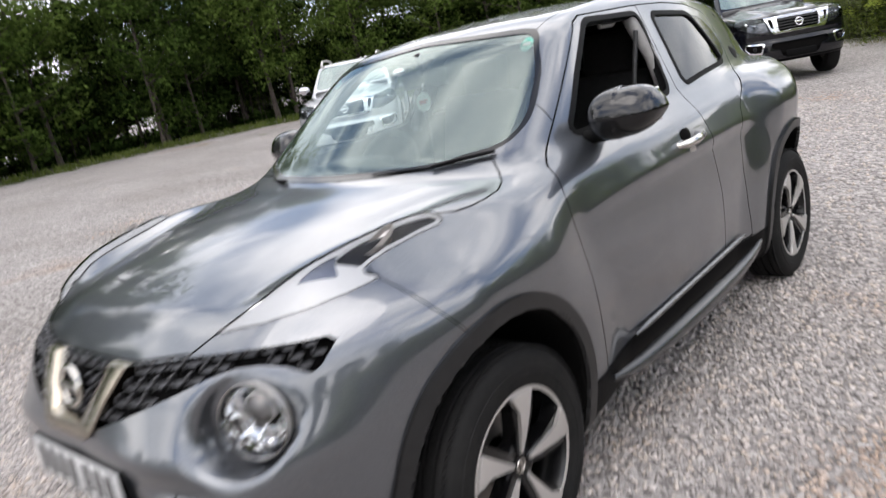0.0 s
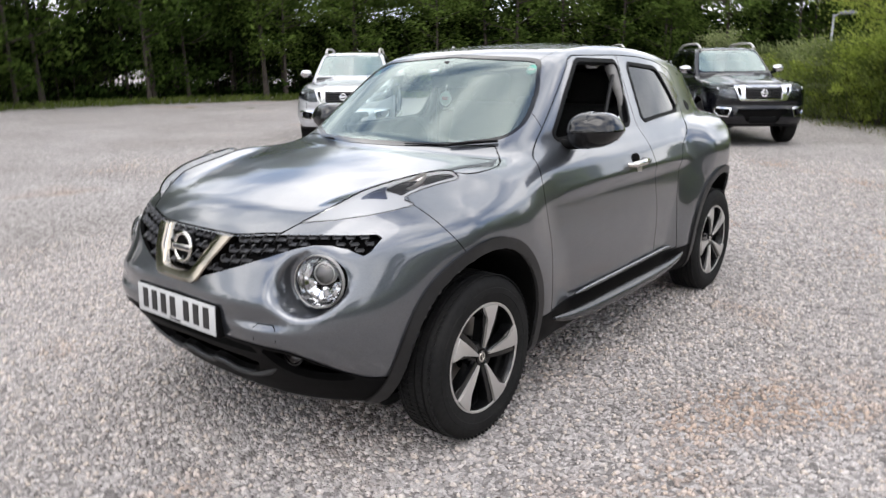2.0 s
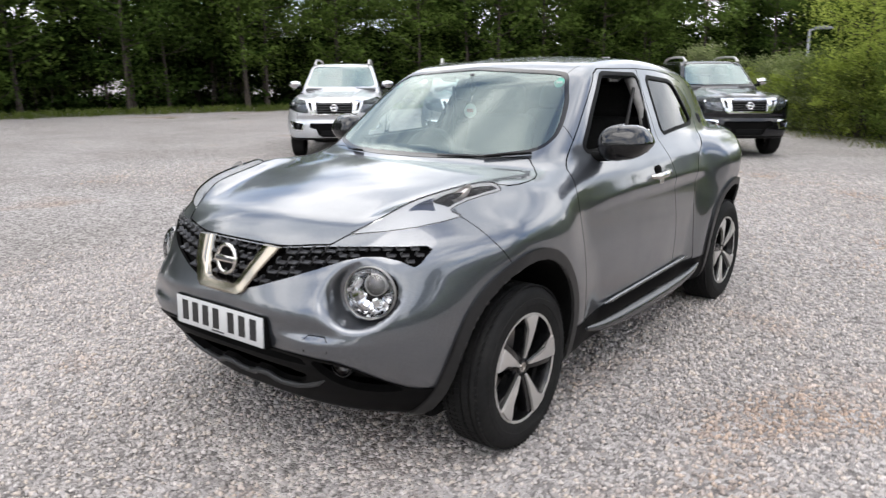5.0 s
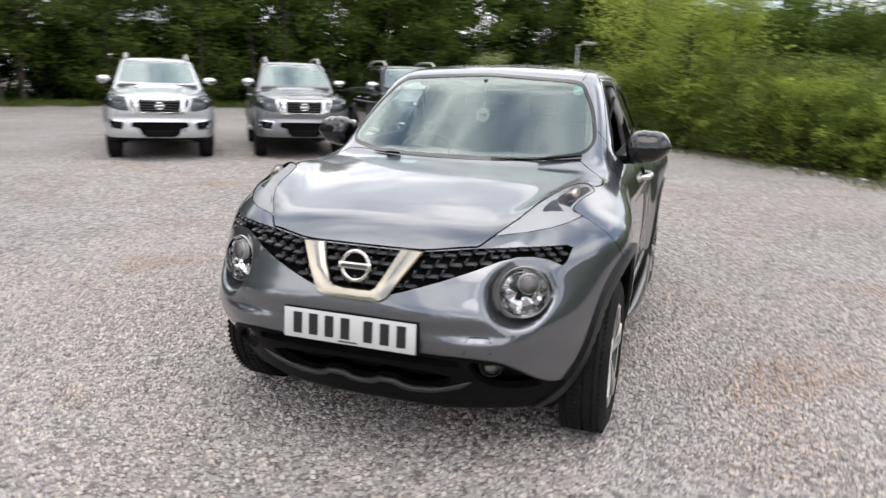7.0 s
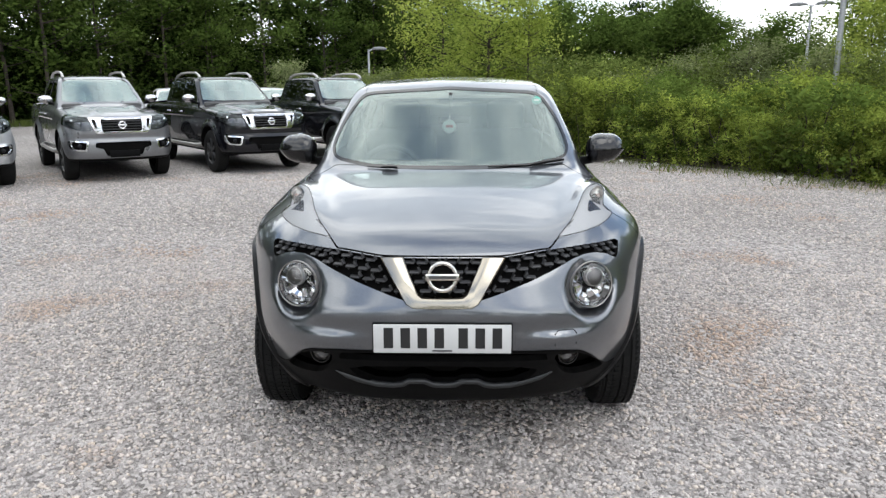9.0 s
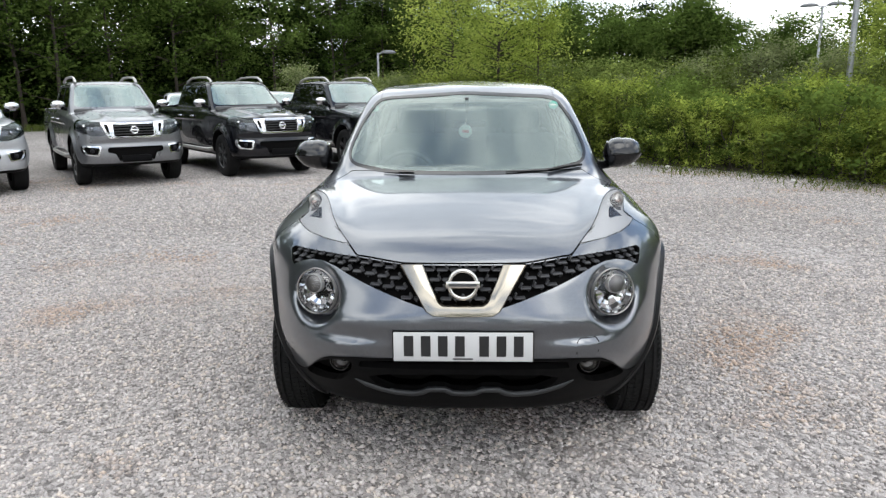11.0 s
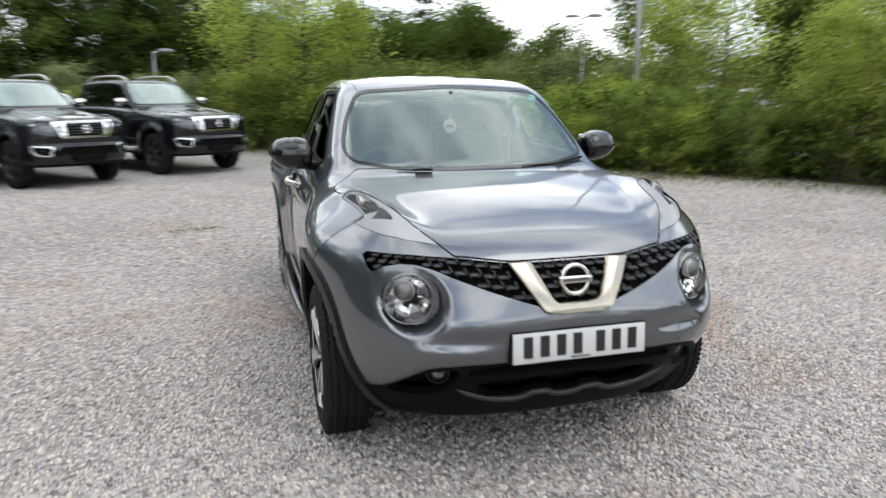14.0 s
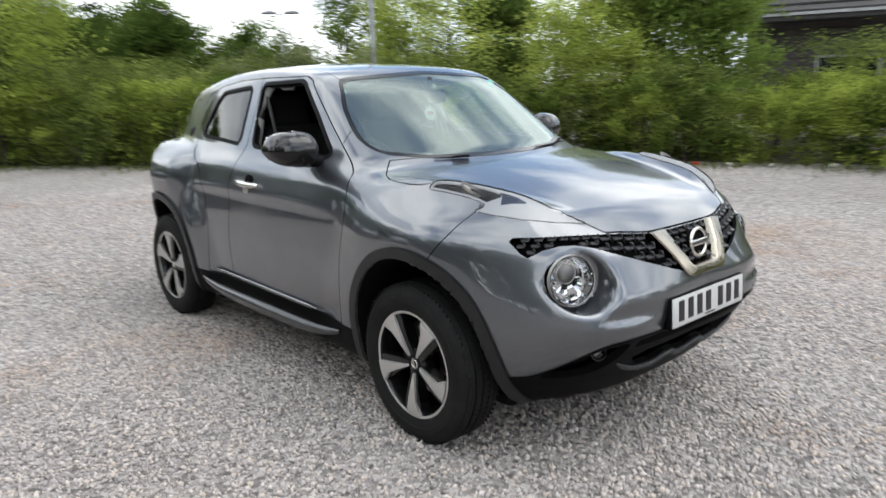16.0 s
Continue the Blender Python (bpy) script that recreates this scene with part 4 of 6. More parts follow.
def mirror_shape(x, y, z):
    x = np.abs(x)
    under = np.clip((1.162 - z) / 0.08, 0, 1.3)
    over = np.clip((z - 1.162) / 0.085, 0, 1.3)
    u = (x - 0.882 + 0.020 * under + 0.012 * over) / (0.112 - 0.026 * under - 0.016 * over)
    v = (y + 0.445 - 0.28 * (x - 0.9)) / (0.106 - 0.018 * over - 0.012 * under)
    w = (z - 1.166 - 0.05 * (x - 0.9)) / (0.080 + 0.004 * (u < 0))
    d = (np.abs(u) ** 3.2 + np.abs(v) ** 2.3 + np.abs(w) ** 2.8) ** (1 / 2.7) - 1
    return np.maximum(d * 0.08, (y + 0.362 - 0.10 * (x - 0.9)))


pm = polygonise(mirror_shape, (0.745, -0.62, 1.06), (1.03, -0.28, 1.28), 0.009)
for s in (1, -1):
    mir = tagged(new("door_mirror"), "gloss black door mirror")
    mir.parent = car
    p, n, q = pm
    full = (p * (s, 1, 1), n * (s, 1, 1), q if s > 0 else q[:, ::-1])
    up, down = split(full, lambda x, y, z: 1.160 + 0.06 * (np.abs(x) - 0.9) - z, 0.0012)
    shell("cap", thick(up, 0.006), MIRRORBLACK, mir, "gloss black mirror cap")
    shell("casing", thick(down, 0.006), GLOSSBLACK, mir, "black mirror casing")
    bm = bmesh.new()
    box(bm, (0.150, 0.006, 0.108), Matrix.Translation((s * 0.878, -0.362, 1.168)), 0.003)
    part("mirror_glass", bm, REFLECTOR, mir, "silvered mirror glass")
    bm = bmesh.new()
    tube(bm, [(s * (0.775 + 0.21 * f), -0.445 + 0.28 * (0.21 * f - 0.115) - 0.098 * math.sin(math.pi * (0.12 + 0.80 * f)) ** 0.7, 1.1585 + 0.012 * f) for f in np.linspace(0.06, 0.97, 14)], 0.0022, 6)
    part("seam_strip", bm, SILLGREY, mir, "thin bright line between cap and casing", 60)
    bm = bmesh.new()
    tube(bm, [(s * 0.70, -0.50, 1.095), (s * 0.77, -0.475, 1.095), (s * 0.85, -0.43, 1.105)], [0.030, 0.022, 0.026], 14)
    part("arm", bm, CLAD, mir, "black mirror arm", 60)
    handle = tagged(new("door_handle"), "silver pull handle", )
    handle.parent = front_doors[0 if s > 0 else 1]
    bm = bmesh.new()
    tube(bm, [(s * 0.828, 0.015, 0.952), (s * 0.862, 0.035, 0.955), (s * 0.872, 0.105, 0.960), (s * 0.864, 0.175, 0.963), (s * 0.828, 0.200, 0.963)], [0.012, 0.017, 0.018, 0.017, 0.013], 12)
    part("grip", bm, CHROME, handle, "silver grip", 60)
    # no hollow is cut: a black ellipsoid paints the shade behind the grip
    bm = bmesh.new()
    bmesh.ops.create_uvsphere(bm, u_segments=20, v_segments=12, radius=1, matrix=Matrix.Translation((s * 0.8225, 0.105, 0.972)) @ Matrix.Diagonal((0.012, 0.05, 0.034, 1)))
    part("recess", bm, LINER, handle)
    bm = bmesh.new()
    box(bm, (0.016, 0.055, 0.035), Matrix.Translation((s * 0.838, 0.125, 0.925)), 0.006)
    part("lock_cover", bm, SATIN, handle)


def screen_place(x, z, off=0.0):
    ys = np.linspace(-1.3, 0.1, 600)
    v = car_field(np.full_like(ys, x), ys, np.full_like(ys, z))
    return Vector((x, float(ys[int(np.argmax(v < 0))]) - off, z + off * 0.8))


for pts in (((0.60, 1.124), (0.42, 1.108), (0.20, 1.108)), ((-0.26, 1.102), (-0.34, 1.102), (-0.42, 1.104))):
    wiper = tagged(new("wiper"), "black windscreen wiper")
    wiper.parent = car
    bm = bmesh.new()
    tube(bm, [screen_place(a, b, 0.006) for a, b in pts], [0.003, 0.004, 0.0025], 8)
    part("blade", bm, CLAD, wiper)
    bm = bmesh.new()
    tube(bm, [screen_place(*pts[0], 0.010), screen_place((pts[0][0] + pts[1][0]) / 2, (pts[0][1] + pts[1][1]) / 2, 0.012), screen_place(*pts[1], 0.011)], [0.006, 0.006, 0.004], 8)
    part("arm", bm, CLAD, wiper)
# black cowl at the foot of the screen
bm = bmesh.new()
xs = np.linspace(-0.575, 0.575, 30)
tube(bm, [screen_place(x, 1.101 + 0.024 * (abs(x) / 0.60) ** 4, -0.006) for x in xs], [0.003] + [0.008] * 28 + [0.003], 8)
part("cowl", bm, CLAD, car, "black plastic scuttle")
# window seals
for poly, inner in ((FRONT_WINDOW, 0.42), (REAR_WINDOW, 0.42)):
    f = side_of(poly, inner)
    band = keep(skin, np.maximum(f(*skin[0].T) - 0.020, -f(*skin[0].T)))
    both_sides("window_seal", band, CLAD, "black window seal", 0.03, 0.0025)
f = f_screen
band = keep(skin, np.maximum(f(*skin[0].T) - 0.003, -f(*skin[0].T) - 0.012))
shell("screen_seal", thick(band, 0.006, 0.0006), GLOSSBLACK, car, "black windscreen edge")

# stickers
for spot, r, mat in (((0.492, 1.440), 0.027, GREENINK), ((-0.530, 1.428), 0.022, GREENINK)):
    c = screen_place(*spot)
    m = Matrix.Translation(c + Vector((0, 0.004, -0.010))) @ Matrix.Rotation(radians(55.6), 4, "X")
    badge = tagged(new("round_sticker"), "round windscreen sticker")
    badge.parent = windscreen
    bm = bmesh.new()
    lathe(bm, [(0.001, 0.0), (r, 0.0), (r, 0.001), (0.001, 0.001)], 32, m)
    part("disc", bm, mat, badge)
    bm = bmesh.new()
    box(bm, (r * 1.2, r * 0.4, 0.001), m @ Matrix.Translation((0, 0, 0.003)))
    part("print_bar", bm, REDINK if mat is STICKER else STICKER, badge)

# cabin
def seat(x, y, label):
    st = tagged(new("seat"), label)
    st.parent = car
    bm = bmesh.new()
    box(bm, (0.50, 0.50, 0.16), Matrix.Translation((x, y, 0.62)) @ Matrix.Rotation(radians(-8), 4, "X"), 0.05, 3)
    part("cushion", bm, FABRIC, st)
    bm = bmesh.new()
    box(bm, (0.48, 0.13, 0.62), Matrix.Translation((x, y + 0.33, 0.93)) @ Matrix.Rotation(radians(-17), 4, "X"), 0.05, 3)
    part("backrest", bm, FABRIC, st)
    bm = bmesh.new()
    box(bm, (0.26, 0.09, 0.19), Matrix.Translation((x, y + 0.455, 1.315)) @ Matrix.Rotation(radians(-10), 4, "X"), 0.035, 3)
    part("headrest", bm, FABRIC, st)
    for dx in (-0.06, 0.06):
        bm = bmesh.new()
        tube(bm, [(x + dx, y + 0.43, 1.16), (x + dx, y + 0.45, 1.28)], 0.007, 8)
        part("headrest_post", bm, CHROME, st)


seat(0.36, 0.02, "black cloth front seat")
seat(-0.36, 0.02, "black cloth front seat")
for x in (-0.42, 0.0, 0.42):
    seat(x, 0.80, "black cloth rear seat")
for s in (1, -1):
    bm = bmesh.new()
    tube(bm, [(s * 0.708, 0.245, 1.10), (s * 0.652, 0.262, 1.28), (s * 0.555, 0.285, 1.46)], [0.030, 0.026, 0.030], 10)
    part("pillar_trim", bm, PILLARGREY, car, "grey plastic door pillar trim", 60)
    bm = bmesh.new()
    tube(bm, [(s * 0.610, 0.235, 1.40), (s * 0.585, 0.22, 1.20), (s * 0.575, 0.20, 0.95), (s * 0.60, 0.22, 0.70)], 0.010, 6)
    part("seat_belt", bm, TRIM, car, "dark grey seat belt", 60)
    bm = bmesh.new()
    tube(bm, [(s * 0.560, 0.02, 1.470), (s * 0.545, 0.06, 1.440), (s * 0.545, 0.16, 1.438), (s * 0.560, 0.20, 1.470)], 0.009, 8)
    part("grab_handle", bm, PILLARGREY, car, "grey roof grab handle", 60)
dash = tagged(new("dashboard"), "dark grey dashboard")
dash.parent = car
bm = bmesh.new()
box(bm, (1.34, 0.46, 0.28), Matrix.Translation((0, -0.68, 0.915)), 0.08, 4)
part("panel", bm, TRIM, dash)
bm = bmesh.new()
box(bm, (0.36, 0.22, 0.07), Matrix.Translation((-0.36, -0.58, 1.065)), 0.03, 3)
part("cowl", bm, TRIM, dash)
wheel_m = Matrix.Translation((-0.36, -0.36, 1.00)) @ Matrix.Rotation(radians(66), 4, "X")
helm = tagged(new("steering_wheel"), "black steering wheel")
helm.parent = car
bm = bmesh.new()
lathe(bm, [(0.178 + 0.016 * math.cos(a), 0.016 * math.sin(a)) for a in np.linspace(0, 2 * math.pi, 10, endpoint=False)], 40, wheel_m, True)
part("ring", bm, TRIM, helm)
bm = bmesh.new()
box(bm, (0.34, 0.05, 0.02), wheel_m, 0.008)
box(bm, (0.05, 0.16, 0.02), wheel_m @ Matrix.Translation((0, -0.09, 0)), 0.008)
part("spokes", bm, TRIM, helm)
bm = bmesh.new()
box(bm, (0.24, 0.03, 0.07), Matrix.Translation((0, -0.40, 1.375)), 0.014, 3)
part("rear_view_mirror", bm, GLOSSBLACK, car, "black interior mirror")
bm = bmesh.new()
tube(bm, [(0, -0.42, 1.475), (0, -0.405, 1.39)], 0.012, 8)
part("mirror_stalk", bm, TRIM, car)
bm = bmesh.new()
box(bm, (1.25, 2.4, 0.03), Matrix.Translation((0, 0.45, 0.40)))
part("cabin_floor", bm, FABRIC, car)
tag_ob = tagged(new("paper_tag"), "round white paper tag hung from the mirror")
tag_ob.parent = car
m = Matrix.Translation(WASHER_TAG) @ Matrix.Rotation(radians(84), 4, "X")
bm = bmesh.new()
lathe(bm, [(0.001, 0.0), (0.038, 0.0), (0.038, 0.0015), (0.001, 0.0015)], 32, m)
part("disc", bm, STICKER, tag_ob)
bm = bmesh.new()
box(bm, (0.04, 0.016, 0.001), m @ Matrix.Translation((0, 0, 0.003)))
part("print_bar", bm, REDINK, tag_ob)
bm = bmesh.new()
tube(bm, [(WASHER_TAG[0], WASHER_TAG[1], WASHER_TAG[2] + 0.036), (0, -0.41, 1.375)], 0.0012, 5)
part("string", bm, STICKER, tag_ob)

bm = bmesh.new()
box(bm, (1.38, 3.3, 0.05), Matrix.Translation((0, 0.0, 0.235)), 0.02)
part("floor_pan", bm, LINER, car, "black floor pan")


# ---- the pickups behind ----
P_NOSE = curve((0.2, -0.74), (0.34, -0.85), (0.44, -0.905), (0.60, -0.915), (0.74, -0.90), (0.85, -0.89), (0.97, -0.868), (1.07, -0.81), (1.25, -0.5))
P_TOP = curve((-1.0, 1.0), (-0.82, 1.068), (-0.6, 1.115), (-0.2, 1.160), (0.3, 1.20), (0.75, 1.225), (1.2, 1.25), (4.6, 1.27))
P_ROOF = curve((0.6, 1.52), (1.0, 1.645), (1.3, 1.705), (1.7, 1.74), (2.3, 1.74), (2.8, 1.715), (3.2, 1.66))
P_SIDE = curve((0.3, 0.82), (0.42, 0.86), (0.6, 0.895), (0.8, 0.90), (0.95, 0.893), (1.05, 0.88), (1.2, 0.845), (1.3, 0.80))
P_WHEELBASE, P_HUB = 3.15, 0.385


def pickup_body(x, y, z):
    ax = np.abs(x)
    front = P_NOSE(z) + 0.27 * (ax / 0.88) ** 3.2 - y
    front = front + 0.018 * bell(z - 0.715, 0.05) * (1 - step(ax, 0.6, 0.9))
    wide = P_SIDE(z) - 0.05 * np.clip((-0.3 - y) / 0.5, 0, 1) ** 2
    for hub in (0.0, P_WHEELBASE):
        r = np.hypot(y - hub, z - P_HUB)
        wide = wide + 0.045 * (1 - step(r, 0.47, 0.60)) * step(z, 0.3, 0.5)
    side = ax - wide
    top = z - (P_TOP(y) - 0.09 * ax ** 2 + 0.022 * bell(ax - 0.42 - 0.12 * y, 0.06) * (1 - step(y, 0.4, 0.8)))
    body = smax(smax(front, side, 0.12), top, 0.08)
    body = smax(body, y - 4.40 + 0.05 * ax ** 2, 0.06)
    body = smax(body, 0.35 - z, 0.05)
    bed = np.maximum(np.maximum(ax - 0.78, 0.80 - z), np.maximum(3.02 - y, y - 4.33))
    body = smax(body, -bed, 0.02)
    wall = ax - (0.815 - 0.36 * (z - 1.2) - 0.04 * np.clip((0.9 - y) / 0.5, 0, 1))
    screen = ((0.62 + 1.30 * (z - 1.22) + 0.22 * ax ** 2) - y) * 0.6
    back = (y - 2.98 + 0.18 * (z - 1.2)) * 0.98
    cabin = smax(smax(smax(wall, screen, 0.06), z - (P_ROOF(y) - 0.06 * ax ** 2), 0.07), back, 0.06)
    body = smin(body, np.maximum(cabin, 1.0 - z), 0.03)
    for hub in (0.0, P_WHEELBASE):
        body = np.maximum(body, -np.maximum(np.hypot(y - hub, z - P_HUB) - 0.455, 0.50 - ax))
    return body


P_SCREEN = rounded([(-0.62, 1.275), (0.62, 1.275), (0.70, 1.30), (0.60, 1.62), (0.52, 1.665), (-0.52, 1.665), (-0.60, 1.62), (-0.70, 1.30)], 1)
P_WINDOWS = (rounded([(0.93, 1.27), (1.80, 1.285), (1.80, 1.62), (1.40, 1.615)], 1), rounded([(1.90, 1.285), (2.62, 1.31), (2.55, 1.57), (2.40, 1.62), (1.90, 1.62)], 1))
P_LAMP = rounded([(0.470, 0.835), (0.550, 1.046), (0.70, 1.075), (0.84, 1.125), (0.91, 1.12), (0.91, 0.935), (0.78, 0.870), (0.60, 0.832)], 1)
P_GRILLE = [(0.350, 1.030), (0.335, 0.840), (0.315, 0.822), (-0.315, 0.822), (-0.335, 0.840), (-0.350, 1.030)]
P_CHROME = [(0.535, 1.045), (0.490, 0.93), (0.440, 0.812), (0.405, 0.788), (-0.405, 0.788), (-0.440, 0.812), (-0.490, 0.93), (-0.535, 1.045)]
P_SLOT = rounded([(0.425, 1.015), (0.492, 1.015), (0.448, 0.885), (0.408, 0.868)], 1, 0.01)
P_FOG = rounded([(0.555, 0.672), (0.855, 0.690), (0.855, 0.590), (0.80, 0.530), (0.605, 0.512)], 1, 0.012)
P_FOG_IN = rounded([(0.590, 0.652), (0.830, 0.668), (0.830, 0.600), (0.782, 0.550), (0.625, 0.536)], 1, 0.012)
P_INTAKE = [(0.455, 0.655), (0.475, 0.578), (0.345, 0.548), (0.295, 0.435), (-0.295, 0.435), (-0.345, 0.548), (-0.475, 0.578), (-0.455, 0.655)]
pk_skin = polygonise(pickup_body, (-1.02, -0.98, 0.34), (1.02, 4.48, 1.86), 0.022)


def p_front(poly, full=False):
    f = outline(poly)
    return lambda x, y, z: np.maximum(f(x if full else np.abs(x), z), y + 0.3)


def pk_wheel():
    w = tagged(new("wheel"), "six-spoke dark alloy wheel with a black tyre")
    bm = bmesh.new()
    lathe(bm, [(0.235, -0.11), (0.30, -0.128), (0.35, -0.12), (0.375, -0.10), (0.382, -0.06), (0.382, 0.06), (0.375, 0.10), (0.35, 0.12), (0.30, 0.128), (0.235, 0.11), (0.23, 0.0)], 56, None, True)
    part("tyre", bm, RUBBER, w, "black tyre", 30)
    bm = bmesh.new()
    lathe(bm, [(0.236, 0.108), (0.228, 0.112), (0.215, 0.09), (0.21, -0.05), (0.05, -0.05), (0.001, -0.05)], 48)
    part("rim", bm, DARKALLOY, w, "dark rim", 50)
    for k in range(6):
        face = [(0.03, -0.022), (0.03, 0.022), (0.12, 0.026), (0.222, 0.044), (0.222, -0.044), (0.12, -0.026)]
        part("spoke", prism_bm(face, 0.03, Matrix.Rotation(k * math.pi / 3, 4, "Z") @ Matrix.Translation((0, 0, 0.06)), 0.006, 0.015), GREYALLOY, w, "grey spoke")
    bm = bmesh.new()
    lathe(bm, [(0.06, 0.05), (0.055, 0.09), (0.04, 0.095), (0.001, 0.095)], 24)
    part("hub_cap", bm, GREYALLOY, w)
    return w


GREYALLOY = principled("grey_alloy", (0.07, 0.07, 0.073), 0.35, 0.8)


def pickup(paint, label, m):
    """A double-cab pickup, its front axle at the origin, its nose towards -y."""
    t = thing("pickup_truck", label, "pickup", "parked pickups")
    rest = pk_skin
    f_screen_p = lambda x, y, z: np.maximum(outline(P_SCREEN)(x, z), y - 1.6)  # noqa: E731
    wr = lambda y, z: np.minimum(np.hypot(y, z - P_HUB), np.hypot(y - P_WHEELBASE, z - P_HUB))  # noqa: E731
    wells, rest = split(rest, lambda x, y, z: np.maximum(wr(y, z) - 0.46, 0.49 - np.abs(x)), 0.0)
    for s in (1, -1):
        for e in (1, -1):
            quarter = keep(wells, -s * wells[0][:, 0])
            shell("wheel_arch_liner", keep(quarter, -e * (quarter[0][:, 1] - 1.5)), LINER, t)
    lining = rest
    glass, rest = split(rest, f_screen_p, 0.0)
    shell("windscreen", thick(glass, 0.01, -0.004), P_GLASS, t, "bright reflecting windscreen")
    lining = split(lining, f_screen_p, 0.0)[1]
    for poly, name in zip(P_WINDOWS, ("front_door_glass", "rear_door_glass")):
        f = outline(poly)
        field = lambda x, y, z: np.maximum(f(y, z), 0.4 - np.abs(x))  # noqa: E731
        glass, rest = split(rest, field, 0.0)
        for s in (1, -1):
            shell(name, thick(keep(glass, -s * glass[0][:, 0]), 0.01, -0.005), PRIVACY, t, "dark side glass")
    lining = keep(lining, 1.0 - lining[0][:, 2])
    shell("cabin_lining", (lining[0] - lining[1] * 0.03, lining[1], lining[2]), TRIM, t)
    intake, rest = split(rest, p_front(P_INTAKE, True), 0.0)
    shell("air_intake", (intake[0] - intake[1] * 0.03, intake[1], intake[2]), LINER, t, "black lower air intake")
    lamps, rest = split(rest, p_front(P_LAMP), 0.002)
    fogs, rest = split(rest, p_front(P_FOG), 0.0)
    chrome, rest = split(rest, p_front(P_CHROME, True), 0.0)
    inner, chrome = split(chrome, p_front(P_GRILLE, True), 0.0)
    slots, chrome = split(chrome, p_front(P_SLOT), 0.0)
    for s in (1, -1):
        shell("grille_slot", keep(slots, -s * slots[0][:, 0]), LINER, t, "black slot in the grille surround")
    shell("grille_surround", thick(chrome, 0.04, 0.012), CHROME_SOFT, t, "chrome grille surround")
    grille = shell("grille", (inner[0] - inner[1] * 0.03, inner[1], inner[2]), LINER, t, "black grille")
    for z in (0.858, 0.900, 0.942, 0.984):
        bm = bmesh.new()
        box(bm, (0.665, 0.03, 0.015), Matrix.Translation((0, float(P_NOSE(z)) + 0.010, z)), 0.004)
        part("slat", bm, GREYALLOY, grille, "dark slat")
    for s in (1, -1):
        half = keep(lamps, -s * lamps[0][:, 0])
        h = tagged(new("headlamp"), "swept-back clear headlamp")
        h.parent = t
        shell("lens", thick(half, 0.01, 0.002), P_LENS, h)
        shell("housing", (half[0] - half[1] * 0.04, half[1], half[2]), P_HOUSING, h, "grey lamp housing")
        for xx, zz, r in ((0.66, 0.950, 0.040), (0.77, 0.985, 0.036)):
            bm = bmesh.new()
            bmesh.ops.create_uvsphere(bm, u_segments=14, v_segments=8, radius=r, matrix=Matrix.Translation((s * xx, float(P_NOSE(zz)) + 0.27 * (xx / 0.88) ** 3.2 + 0.045, zz)))
            part("reflector", bm, REFLECTOR, h)
        half = keep(fogs, -s * fogs[0][:, 0])
        fi = outline(P_FOG_IN)
        dark, ring = split(half, lambda x, y, z: fi(np.abs(x), z), 0.0)
        g = shell("fog_lamp_surround", thick(ring, 0.03, 0.006), CHROME_SOFT, t, "chrome fog lamp surround")
        shell("recess", (dark[0] - dark[1] * 0.03, dark[1], dark[2]), LINER, g)
        bm = bmesh.new()
        bmesh.ops.create_uvsphere(bm, u_segments=14, v_segments=8, radius=0.034, matrix=Matrix.Translation((s * 0.700, float(P_NOSE(0.60)) + 0.155, 0.600)))
        part("fog_lamp", bm, LAMPDARK, g)
    low, rest = split(rest, lambda x, y, z: z - 0.395, 0.0)
    shell("lower_cladding", thick(low, 0.03), CLAD, t, "black lower bumper and sills")
    door_f = outline([(0.62, 0.45), (0.62, 1.0), (0.80, 1.24), (1.40, 1.65), (1.84, 1.66), (1.84, 0.45)])
    door_r = outline([(1.85, 0.45), (1.85, 1.66), (2.50, 1.65), (2.70, 1.43), (2.74, 1.20), (2.70, 0.95), (2.55, 0.45)])
    for f, name in ((door_f, "front_door"), (door_r, "rear_door")):
        d, rest = split(rest, lambda x, y, z: np.maximum(f(y, z), 0.4 - np.abs(x)), 0.004)
        for s in (1, -1):
            shell(name, thick(keep(d, -s * d[0][:, 0]), 0.02), paint, t)
    hood_p = outline([(-0.745, -1.2), (0.745, -1.2), (0.77, -0.3), (0.74, 0.64), (0.4, 0.56), (-0.4, 0.56), (-0.74, 0.64), (-0.77, -0.3)])
    hd, rest = split(rest, lambda x, y, z: np.maximum(hood_p(x, y), 1.052 - z + 0.02 * np.clip(y + 0.6, -1, 0)), 0.004)
    shell("bonnet", thick(hd, 0.02), paint, t)
    shell("body", thick(rest, 0.02), paint, t)
    m_e = Matrix.Translation((0, -0.898, 0.920)) @ Matrix.Rotation(radians(84), 4, "X")
    bm = bmesh.new()
    lathe(bm, [(0.055 + 0.011 * math.cos(a), 0.01 * math.sin(a)) for a in np.linspace(0, 2 * math.pi, 8, endpoint=False)], 28, m_e, True)
    box(bm, (0.15, 0.03, 0.015), m_e, 0.004)
    part("emblem", bm, CHROME_SOFT, t, "round chrome emblem with a cross bar")
    bm = bmesh.new()
    box(bm, (0.50, 0.02, 0.11), Matrix.Translation((0, -0.915, 0.465)), 0.006)
    part("plate_holder", bm, CLAD, t, "empty black plate holder")
